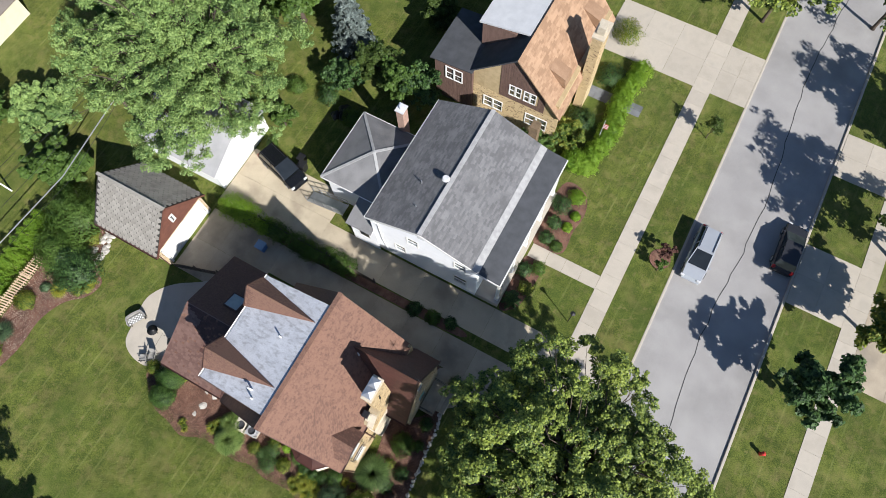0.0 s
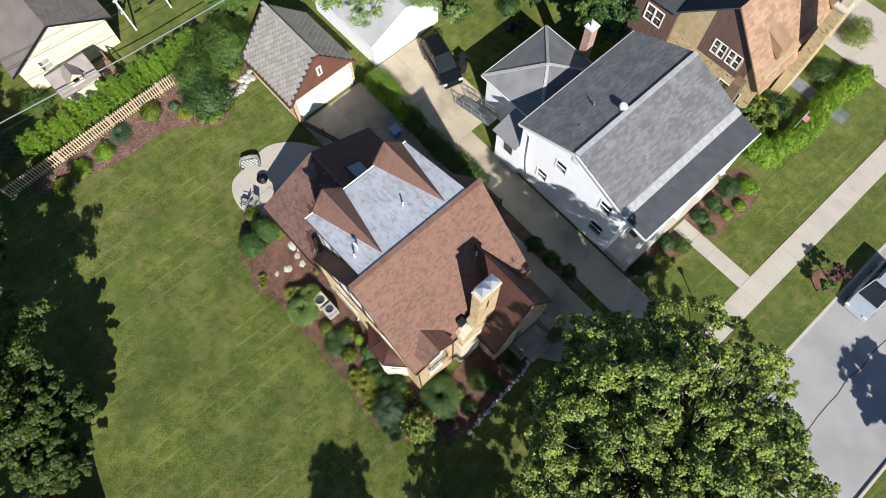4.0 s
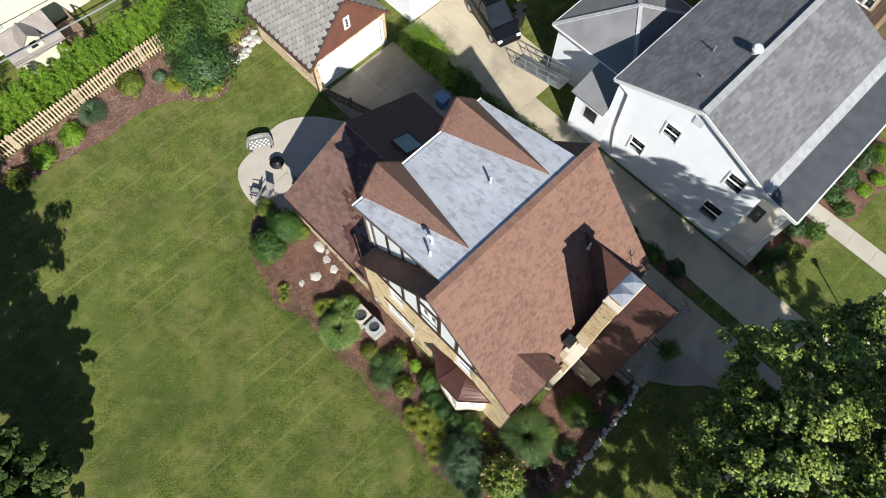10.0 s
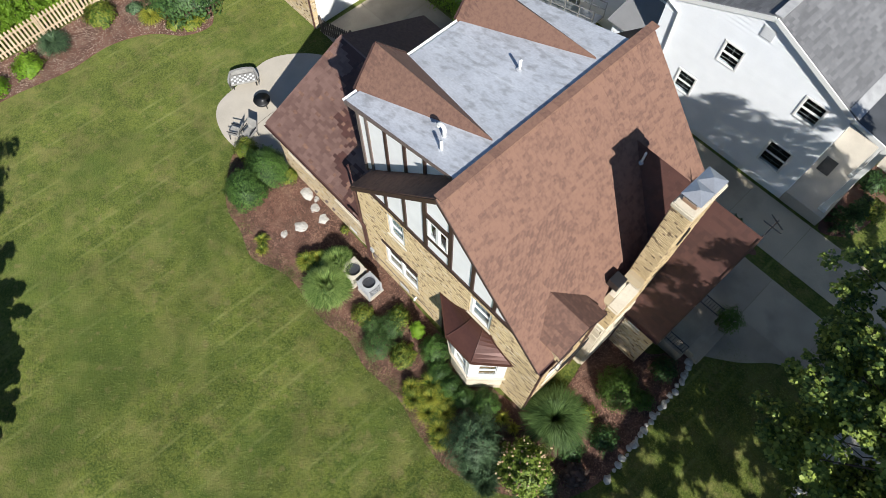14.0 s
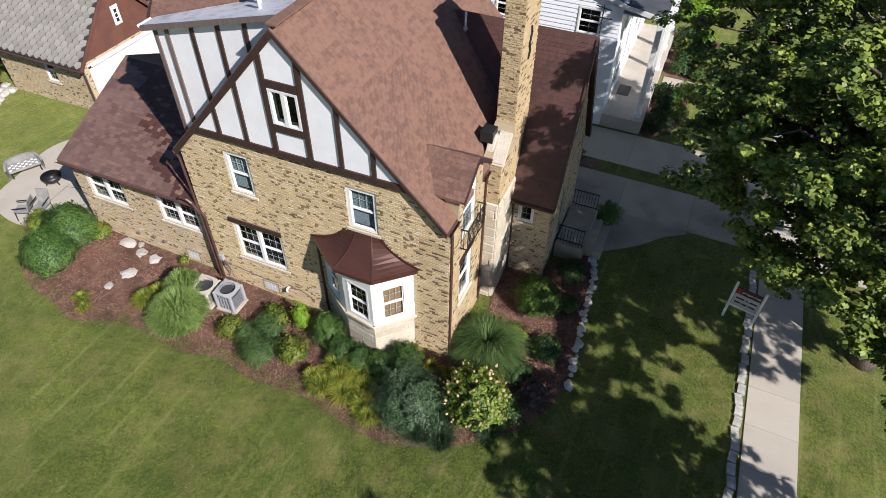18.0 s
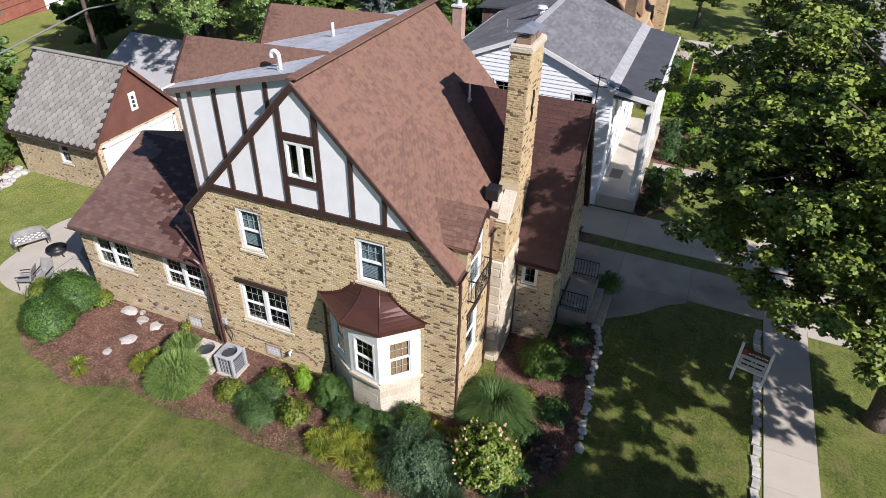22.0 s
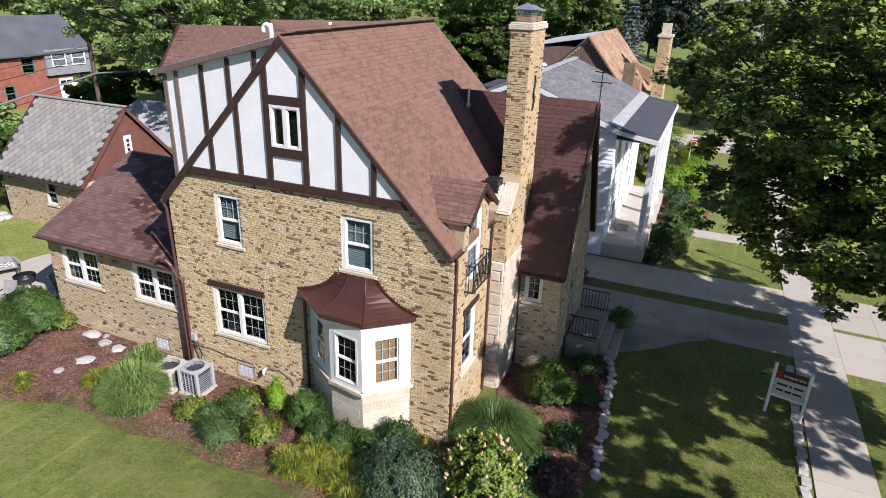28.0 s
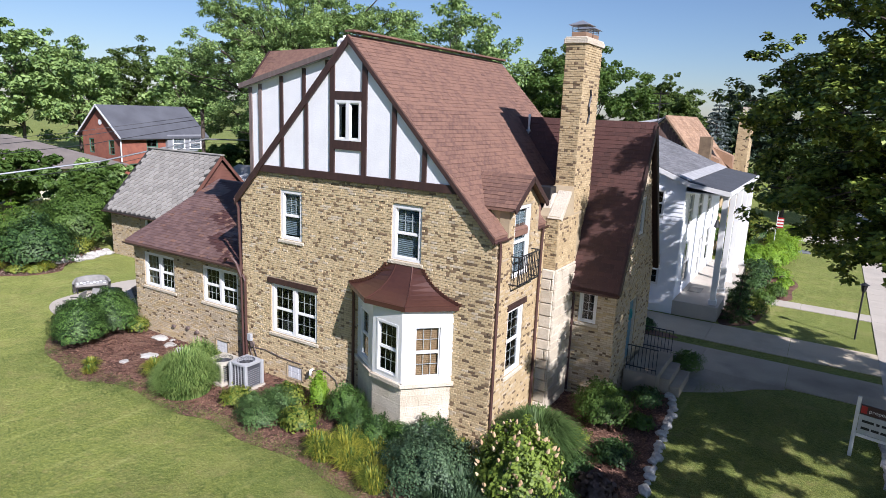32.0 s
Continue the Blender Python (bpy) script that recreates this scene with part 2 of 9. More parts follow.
M_SHINGLE_GREY = mat("grey_shingle", (0.215, 0.215, 0.22), (0.125, 0.125, 0.13), rough=0.9, fine=90, coarse=0.8, amount=0.8, bump=0.5, island=0.8, rnd=0.8, blotch=(0.30, 0.30, 0.30), blotch_scale=0.5, blotch_amount=0.2)
M_TILE_DARK = mat("tile_underlay", (0.05, 0.045, 0.04), (0.03, 0.028, 0.026))
M_TILE_GREY = mat("diamond_tile", (0.35, 0.33, 0.295), (0.24, 0.225, 0.20), rough=0.85, fine=60, coarse=1.2, amount=0.8, bump=0.5, island=0.8, rnd=0.8)
M_MEMBRANE = mat("grey_membrane", (0.60, 0.62, 0.66), (0.45, 0.465, 0.50), rough=0.55, fine=9, coarse=0.7, amount=0.8, bump=0.3, blotch=(0.20, 0.20, 0.20), blotch_scale=2.2, blotch_amount=0.5, stretch=(1, 2.2, 1))
M_TIN = mat("white_metal_roof", (0.66, 0.67, 0.68), (0.56, 0.57, 0.58), rough=0.5, fine=20, bump=0.1)
M_BITUMEN = mat("dark_roofing", (0.075, 0.08, 0.09), (0.05, 0.054, 0.06), rough=0.8, fine=60, bump=0.3)
M_WHITE = mat("white_paint", (0.80, 0.80, 0.78), (0.72, 0.72, 0.70), rough=0.45, fine=30, bump=0.1)
M_SIDING = mat("white_siding", (0.88, 0.90, 0.93), (0.83, 0.85, 0.88), rough=0.5, fine=20, bump=0.1, rnd=0.3, island=0.3)
M_STONE = mat("limestone", (0.68, 0.61, 0.49), (0.52, 0.45, 0.34), fine=25, coarse=2.0, amount=0.8, bump=0.9, dist=0.03, island=0.6, rnd=0.6)
M_ROCK = mat("pale_rock", (0.58, 0.56, 0.52), (0.36, 0.34, 0.31), fine=14, coarse=3.0, bump=0.8, dist=0.03, rnd=0.6)
M_COPPER = mat("brown_sheet_metal", (0.105, 0.045, 0.033), (0.075, 0.032, 0.025), rough=0.38, fine=10, bump=0.08, metal=0.3)
M_GUTTER = mat("brown_gutter", (0.10, 0.05, 0.042), (0.07, 0.035, 0.03), rough=0.45, fine=15, bump=0.05)
M_METAL = mat("galvanised", (0.55, 0.56, 0.58), (0.42, 0.43, 0.45), rough=0.4, metal=0.7, fine=20, bump=0.1)
M_BLACK = mat("black_metal", (0.02, 0.02, 0.022), (0.012, 0.012, 0.014), rough=0.45, fine=30, bump=0.1)
M_DARK = mat("unlit_room_black", (0.03, 0.028, 0.026), (0.02, 0.018, 0.017))
M_BLIND = mat("blind_slat", (0.30, 0.36, 0.38), (0.24, 0.29, 0.31), fine=20, bump=0.0, rnd=0.3)
M_CURTAIN = mat("warm_blind", (0.42, 0.26, 0.13), (0.30, 0.17, 0.08), fine=20, bump=0.1, rnd=0.4)
M_GLASS = glass_mat("window_glass")
M_BARK = mat("bark", (0.12, 0.09, 0.068), (0.06, 0.045, 0.035), fine=18, coarse=3, bump=0.9, dist=0.03, stretch=(1, 1, 0.3))
M_FENCE = mat("cedar_fence", (0.62, 0.49, 0.34), (0.48, 0.36, 0.24), fine=12, stretch=(3, 3, 1), bump=0.3, rnd=0.7)
M_FENCE_DARK = mat("dark_fence", (0.13, 0.10, 0.08), (0.07, 0.055, 0.045), fine=12, stretch=(3, 3, 1), bump=0.3, rnd=0.7)
M_RED = mat("brown_clapboard", (0.17, 0.072, 0.048), (0.12, 0.05, 0.036), rough=0.6, fine=20, bump=0.15, rnd=0.3)
M_MAPLE = leaf_mat("maple_leaf", (0.26, 0.325, 0.055), (0.045, 0.085, 0.015), trans=0.06, island=1.3)
M_LOCUST = leaf_mat("locust_leaf", (0.29, 0.41, 0.13), (0.10, 0.18, 0.05), trans=0.2, island=1.2)
M_TREE = leaf_mat("tree_leaf", (0.12, 0.18, 0.042), (0.05, 0.09, 0.02), trans=0.42)
M_CONIFER = leaf_mat("conifer_needle", (0.045, 0.075, 0.04), (0.018, 0.034, 0.018), trans=0.1)
M_BLUE_SPRUCE = leaf_mat("blue_needle", (0.19, 0.235, 0.22), (0.085, 0.11, 0.10), trans=0.1)
M_ARBOR = leaf_mat("arborvitae_leaf", (0.25, 0.40, 0.04), (0.12, 0.24, 0.02), trans=0.35)
M_YEW = leaf_mat("dark_green_leaf", (0.085, 0.165, 0.045), (0.02, 0.05, 0.015), trans=0.2, island=1.3)
M_BUSH = leaf_mat("green_leaf", (0.13, 0.22, 0.045), (0.055, 0.11, 0.02), trans=0.35)
M_LIME = leaf_mat("yellow_green_leaf", (0.27, 0.30, 0.05), (0.06, 0.12, 0.018), trans=0.3, island=1.4)
M_JUNIPER = leaf_mat("blue_green_leaf", (0.135, 0.215, 0.105), (0.028, 0.06, 0.03), trans=0.2, island=1.4)
M_GRASS_BLADE = leaf_mat("grass_blade", (0.29, 0.40, 0.12), (0.07, 0.14, 0.03), trans=0.3, island=1.5)
M_SOFT = leaf_mat("soft_green_leaf", (0.15, 0.25, 0.08), (0.04, 0.085, 0.025), trans=0.25, island=1.3)
M_BOX = leaf_mat("boxwood_leaf", (0.125, 0.23, 0.05), (0.022, 0.055, 0.013), trans=0.2, island=1.3)
M_HYDRANGEA = leaf_mat("hydrangea_leaf", (0.21, 0.29, 0.045), (0.04, 0.08, 0.014), trans=0.25, island=1.5)
M_GRASS_DARK = leaf_mat("dark_grass_blade", (0.13, 0.21, 0.06), (0.04, 0.08, 0.02), trans=0.25)
M_LILY = leaf_mat("yellowing_blade", (0.44, 0.43, 0.06), (0.06, 0.13, 0.022), trans=0.3, island=1.5)


# ---- building blocks ----
class Geo:
    """Collects faces; put() makes them one mesh object. to: maps local (u, out, v) of a wall to the world."""

    def __init__(self, to=None):
        self.v, self.f, self.m, self.to = [], [], [], to

    def add(self, pts, faces, m=0):
        k = len(self.v)
        for p in pts:
            p = Vector(p)
            self.v.append(tuple(self.to @ p if self.to else p))
        for f in faces:
            self.f.append(tuple(k + i for i in f))
            self.m.append(m)

    def hexa(self, p, m=0):
        """Eight points: four of the bottom, counter-clockwise, then four of the top."""
        self.add(p, [(3, 2, 1, 0), (4, 5, 6, 7), (0, 1, 5, 4), (1, 2, 6, 5), (2, 3, 7, 6), (3, 0, 4, 7)], m)

    def box(self, a, b, m=0):
        (x0, y0, z0), (x1, y1, z1) = a, b
        self.hexa([(x0, y0, z0), (x1, y0, z0), (x1, y1, z0), (x0, y1, z0), (x0, y0, z1), (x1, y0, z1), (x1, y1, z1), (x0, y1, z1)], m)

    def beam(self, a, b, w, h, m=0, up=(0, 0, 1)):
        """A bar from a to b, w wide and h high."""
        a, b = Vector(a), Vector(b)
        d = (b - a).normalized()
        s = d.cross(Vector(up))
        s = s.normalized() if s.length > 1e-4 else Vector((1, 0, 0))
        t = s.cross(d).normalized()
        s, t = s * w / 2, t * h / 2
        self.hexa([a - s - t, a + s - t, b + s - t, b - s - t, a - s + t, a + s + t, b + s + t, b - s + t], m)

    def tube(self, pts, radii, n=8, m=0, cap=True):
        pts = [Vector(p) for p in pts]
        if not isinstance(radii, (list, tuple)):
            radii = [radii] * len(pts)
        ring = []
        k = len(pts)
        side = None
        vs, fs = [], []
        for i, p in enumerate(pts):
            d = (pts[min(i + 1, k - 1)] - pts[max(i - 1, 0)]).normalized()
            if side is None:
                side = d.orthogonal().normalized()
            side = (side - d * side.dot(d)).normalized()
            o = d.cross(side)
            for j in range(n):
                a = 2 * math.pi * j / n
                vs.append(p + (side * math.cos(a) + o * math.sin(a)) * radii[i])
        for i in range(k - 1):
            for j in range(n):
                fs.append((i * n + j, i * n + (j + 1) % n, (i + 1) * n + (j + 1) % n, (i + 1) * n + j))
        if cap:
            fs.append(tuple(range(n - 1, -1, -1)))
            fs.append(tuple((k - 1) * n + j for j in range(n)))
        self.add(vs, fs, m)

    def slab(self, poly, thick, m=0, d=(0, 0, -1)):
        """A polygon, counter-clockwise from its face side, made thick along d."""
        n = len(poly)
        d = Vector(d) * thick
        pts = [Vector(p) for p in poly] + [Vector(p) + d for p in poly]
        fs = [tuple(range(n)), tuple(range(2 * n - 1, n - 1, -1))] + [(i, i + n, (i + 1) % n + n, (i + 1) % n) for i in range(n)]
        self.add(pts, fs, m)

    def put(self, name, mats, parent=None, label="", smooth=False, bevel=0.0):
        me = bpy.data.meshes.new(name)
        me.from_pydata(self.v, [], self.f)
        mats = mats if isinstance(mats, (list, tuple)) else [mats]
        for mm in mats:
            me.materials.append(mm)
        if len(mats) > 1:
            me.polygons.foreach_set("material_index", self.m)
        if smooth:
            me.polygons.foreach_set("use_smooth", [True] * len(me.polygons))
        me.update()
        ob = new(name, me)
        if parent:
            ob.parent = parent
            ob.matrix_parent_inverse = parent.matrix_world.inverted()
        if label:
            ob["label"] = label
        if bevel:
            bv = ob.modifiers.new("bevel", "BEVEL")
            bv.width, bv.segments, bv.limit_method = bevel, 2, "ANGLE"
        return ob


def thing(name, label, category, at=(0, 0, 0), group="", kind=""):
    ob = new(name)
    ob.empty_display_size = 0.2
    ob.matrix_world = Matrix.Translation(at)
    return tagged(ob, label, category, group, kind)


def wall_frame(o, u, n):
    """Local (u along the wall, out of the wall, up) to world."""
    u, n = Vector(u), Vector(n)
    return Matrix(((u.x, n.x, 0, o[0]), (u.y, n.y, 0, o[1]), (0, 0, 1, o[2]), (0, 0, 0, 1)))


def profile_at(profile, u):
    for (ua, va), (ub, vb) in zip(profile, profile[1:]):
        if ua <= u <= ub:
            return va + (vb - va) * (u - ua) / max(ub - ua, 1e-9)
    return profile[0][1] if u < profile[0][0] else profile[-1][1]


def wall_mesh(g, profile, base, holes, thick=0.28, m=0, out=0.0):
    """A wall under the line profile with rectangular holes (u0, u1, v0, v1) right through it."""
    us = sorted({p[0] for p in profile} | {h[0] for h in holes} | {h[1] for h in holes})
    us = [u for u in us if profile[0][0] <= u <= profile[-1][0]]
    for a, b in zip(us, us[1:]):
        mid, low = (a + b) / 2, base
        ta, tb = profile_at(profile, a), profile_at(profile, b)
        for h in sorted([h for h in holes if h[0] < mid < h[1]], key=lambda h: h[2]) + [None]:
            za, zb = (ta, tb) if h is None else (h[2], h[2])
            if max(za, zb) - low > 1e-3:
                g.hexa([(a, out - thick, low), (b, out - thick, low), (b, out, low), (a, out, low),
                        (a, out - thick, za), (b, out - thick, zb), (b, out, zb), (a, out, za)][::1], m)
            if h is not None:
                low = h[3]


def gz(x):
    """Height of the ground: it falls gently from the house to the street."""
    xs = (-400, -60, -22, -12, 9.4, 11.2, 14.2, 400)
    zs = (-0.6, -0.5, -0.42, -0.55, -0.66, -0.70, -0.74, -0.74)
    return float(np.interp(x, xs, zs))


# ---- ground ----
STREET = (14.5, 22.8)


def ground_sheet():
    xs = sorted(set([-1200, -400, -150, -80] + [float(v) for v in np.arange(-60, 14.01, 1.5)] + [14.2, 14.3, 14.31, 22.99, 23.0, 23.1, 26, 30, 40, 80, 150, 400, 1200]))
    ys = [-1200, -400, -150, -80, -40, -20, -10, 0, 10, 20, 30, 45, 80, 150, 400, 1200]
    g = Geo()
    nx = len(xs)
    pts = []
    for y in ys:
        for x in xs:
            z = gz(x) if x < 14.305 or x > 22.995 else -1.0
            pts.append((x, y, z))
    g.add(pts, [(j * nx + i, j * nx + i + 1, (j + 1) * nx + i + 1, (j + 1) * nx + i) for j in range(len(ys) - 1) for i in range(nx - 1)])
    return tagged(g.put("ground", M_LAWN), "mown green lawn ground with dry patches", "ground", kind="structure")


ground_sheet()


def strip(name, x0, x1, y0, y1, material, label, category, joint=1.5, lift=0.03, along="y", gap=0.012, split=1):
    """A run of concrete slabs laid in the ground, each a piece, with open joints between them."""
    base = thing(name, label, category, ((x0 + x1) / 2, (y0 + y1) / 2, 0), kind="structure")
    lo, hi = (y0, y1) if along == "y" else (x0, x1)
    c0, c1 = (x0, x1) if along == "y" else (y0, y1)
    n = max(1, round((hi - lo) / joint))
    for i in range(n):
        a, b = lo + (hi - lo) * i / n + gap / 2, lo + (hi - lo) * (i + 1) / n - gap / 2
        for k in range(split):
            p, q = c0 + (c1 - c0) * k / split + gap / 2, c0 + (c1 - c0) * (k + 1) / split - gap / 2
            X0, X1, Y0, Y1 = (p, q, a, b) if along == "y" else (a, b, p, q)
            za, zb = gz(X0) + lift, gz(X1) + lift
            g = Geo()
            g.hexa([(X0, Y0, za - 0.12), (X1, Y0, zb - 0.12), (X1, Y1, zb - 0.12), (X0, Y1, za - 0.12), (X0, Y0, za), (X1, Y0, zb), (X1, Y1, zb), (X0, Y1, za)])
            g.put("slab", material, base)
    return base


def road():
    g = Geo()
    g.box((STREET[0], -400, -1.2), (STREET[1], 400, -0.87))
    tagged(g.put("road", M_ROAD), "grey worn concrete street with dark sealed cracks", "road", kind="structure")
    for x0, x1 in ((14.3, 14.5), (22.8, 23.0)):
        k = Geo()
        k.box((x0, -400, -1.2), (x1, 400, -0.73))
        tagged(k.put("kerb", M_CONC, bevel=0.03), "pale concrete kerb along the street", "kerb", kind="structure")
    t = Geo()
    rng = random.Random(4)
    y, x = -60.0, 18.6
    prev = (x, y)
    while y < 110:
        y += rng.uniform(0.6, 1.4)
        x = 18.6 + 0.35 * math.sin(y * 0.23) + rng.uniform(-0.1, 0.1)
        t.beam((*prev, -0.868), (x, y, -0.868), 0.06, 0.01)
        prev = (x, y)
    tagged(t.put("road_seam", M_TAR), "dark tar-filled crack along the street", "road crack", kind="structure")


road()
strip("pavement", 9.5, 11.1, -45, 90, M_CONC, "pale concrete pavement slabs along the lawns", "pavement")
strip("pavement_far", 27.4, 28.9, -10, 80, M_CONC, "pale concrete pavement slabs across the street", "pavement")
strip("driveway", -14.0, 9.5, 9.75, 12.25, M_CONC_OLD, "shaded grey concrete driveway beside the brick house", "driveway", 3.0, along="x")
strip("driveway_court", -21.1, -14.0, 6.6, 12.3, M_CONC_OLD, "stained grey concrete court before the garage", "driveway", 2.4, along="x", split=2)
strip("driveway_apron", 11.1, 14.3, 9.4, 12.6, M_CONC, "pale concrete driveway apron at the kerb", "driveway", 1.6, along="x", split=2)
strip("driveway_neighbour", -12.0, 9.5, 13.15, 15.75, M_CONC_TAN, "tan concrete driveway of the white house", "driveway", 3.0, along="x")
strip("driveway_neighbour_court", -21.3, -12.0, 13.3, 18.6, M_CONC_TAN, "tan stained concrete court before a white garage", "driveway", 2.3, along="x", split=2)
strip("driveway_neighbour_apron", 11.1, 14.3, 12.9, 16.0, M_CONC, "pale concrete driveway apron", "driveway", 1.6, along="x", split=2)
strip("front_walk_neighbour", 3.6, 9.5, 20.9, 22.1, M_CONC, "pale concrete front walk of the white house", "path", 1.5, along="x")
strip("driveway_north", 0.5, 9.5, 42.3, 48.5, M_CONC, "wide pale concrete driveway", "driveway", 3.0, along="x", split=2)
strip("driveway_north_apron", 11.1, 14.3, 42.3, 48.0, M_CONC, "pale concrete driveway apron", "driveway", 1.6, along="x", split=2)
strip("driveway_east", 23.0, 27.4, 27.0, 32.5, M_CONC, "pale concrete driveway apron across the street", "driveway", 2.0, along="x", split=2)
strip("driveway_east_b", 28.9, 40.0, 23.0, 31.0, M_CONC_OLD, "pale concrete driveway across the street", "driveway", 3.0, along="x", split=2)
strip("driveway_east_c", 23.0, 27.4, 39.5, 44.0, M_CONC, "pale concrete driveway apron across the street", "driveway", 2.0, along="x", split=2)


# ---- skins of bricks and shingles ----
def box_piece(w, h, t, e=0.004):
    """Points and faces of a thin piece whose face edges are rounded off a little; u, v from 0, out from 0 to t."""
    return ([(0, 0, 0), (w, 0, 0), (w, 0, h), (0, 0, h), (e, t, e), (w - e, t, e), (w - e, t, h - e), (e, t, h - e)],
            [(4, 5, 6, 7), (0, 1, 5, 4), (1, 2, 6, 5), (2, 3, 7, 6), (3, 0, 4, 7)])


def shared_piece(cache, key, w, h, t, material, name):
    if key not in cache:
        me = bpy.data.meshes.new(name)
        p, f = box_piece(w, h, t)
        me.from_pydata(p, [], [q[::-1] for q in f])
        me.materials.append(material)
        cache[key] = me
    return cache[key]


def bricks(parent, to, profile, base, holes, mats, dark=0.12, seed=1, length=0.194, height=0.058, gap=0.01, proud=0.011, near=None, pale=0.0):
    """Running-bond bricks on a wall; those that lie whole inside near (u0, u1, v0, v1) are single parts, the rest one mesh."""
    rng = random.Random(seed)
    rest, cache, single = Geo(to), {}, 0
    us = [p[0] for p in profile]
    lo, hi, top = min(us), max(us), max(p[1] for p in profile)
    v, row = base, 0
    while v + height < top:
        u = lo - (length + gap) * (0.5 if row % 2 else 0.0)
        while u < hi:
            a, b = u, u + length
            u = b + gap
            a, b = max(a, lo + 0.004), min(b, hi - 0.004)
            if b - a < 0.03 or min(profile_at(profile, a), profile_at(profile, b)) < v + height:
                continue
            cuts = [(a, b)]
            for h in holes:
                if h[2] < v + height and h[3] > v:
                    cuts = [c for x, y in cuts for c in ((x, min(y, h[0])), (max(x, h[1]), y)) if c[1] - c[0] > 0.03]
            k = 1 if rng.random() < dark else (2 if len(mats) > 2 and rng.random() < pale else 0)
            t = proud + rng.uniform(-0.006, 0.012)
            for x, y in cuts:
                if near and single < 300 and near[0] < x and y < near[1] and near[2] < v < near[3] and y - x > length - 0.005:
                    ob = new("brick", shared_piece(cache, k, length, height, proud, mats[k], "brick"))
                    ob.parent = parent
                    ob.matrix_parent_inverse = parent.matrix_world.inverted()
                    ob.matrix_basis = to @ Matrix.Translation((x, 0, v))
                    single += 1
                elif k == 1 and y - x > 0.15 and rng.random() < 0.75:
                    m = x + (y - x) * rng.uniform(0.4, 0.72)
                    first = rng.random() < 0.5
                    for c, d, j in ((x, m - 0.004, 1 if first else 0), (m + 0.004, y, 0 if first else 1)):
                        p, f = box_piece(d - c, height, t)
                        rest.add([(q[0] + c, q[1], q[2] + v) for q in p], [q[::-1] for q in f], j)
                else:
                    p, f = box_piece(y - x, height, t)
                    rest.add([(q[0] + x, q[1], q[2] + v) for q in p], [q[::-1] for q in f], k)
        v += height + gap
        row += 1
    ob = rest.put("brickwork", mats, parent)
    ob["kind"] = "stuff"
    return ob


def shingles(parent, o, u, v, rows, span, mats, pick=None, seed=1, width=0.22, step=0.145, thick=0.014, near=None, name="shingle"):
    """Courses of shingles on a slope from o, u along the eave, v up the slope; span(d) gives the course's ends at d up the slope."""
    o, u, v = Vector(o), Vector(u).normalized(), Vector(v).normalized()
    n = u.cross(v).normalized()
    to = Matrix(((u.x, n.x, v.x, o.x), (u.y, n.y, v.y, o.y), (u.z, n.z, v.z, o.z), (0, 0, 0, 1)))
    rng = random.Random(seed)
    rest, cache, single = Geo(to), {}, 0
    for r in range(rows):
        d = r * step
        a0, a1 = span(d)
        a = a0 - rng.uniform(0, width)
        while a < a1:
            w = width * rng.choice((0.7, 1.0, 1.0, 1.3))
            x, y = max(a, a0), min(a + w, a1)
            a += w
            if y - x < 0.02:
                continue
            k = pick(x, d, rng) if pick else 0
            t = thick * rng.uniform(0.7, 1.4)
            drop = rng.uniform(-0.008, 0.004)
            if near and single < 300 and near[0] < x < near[1] and near[2] < d < near[3]:
                key = (k, round(y - x, 2))
                if key not in cache:
                    me = bpy.data.meshes.new(name)
                    me.from_pydata([(0, t, 0), (y - x - 0.004, t, 0), (y - x - 0.004, 0.003, step + 0.02), (0, 0.003, step + 0.02), (0, 0, 0), (y - x - 0.004, 0, 0)],
                                   [], [(3, 2, 1, 0), (0, 1, 5, 4), (1, 2, 5), (0, 4, 3)])
                    me.materials.append(mats[k])
                    cache[key] = me
                ob = new(name, cache[key])
                ob.parent = parent
                ob.matrix_parent_inverse = parent.matrix_world.inverted()
                ob.matrix_basis = to @ Matrix.Translation((x, 0.002, d + drop))
                single += 1
            else:
                y -= 0.004
                e = d + step + 0.02
                rest.add([(x, t, d + drop), (y, t, d + drop), (y, 0.003, e), (x, 0.003, e), (x, 0, d + drop), (y, 0, d + drop)], [(3, 2, 1, 0), (0, 1, 5, 4), (1, 2, 5), (0, 4, 3)], k)
    ob = rest.put("roofing", mats, parent)
    ob["kind"] = "stuff"
    return ob


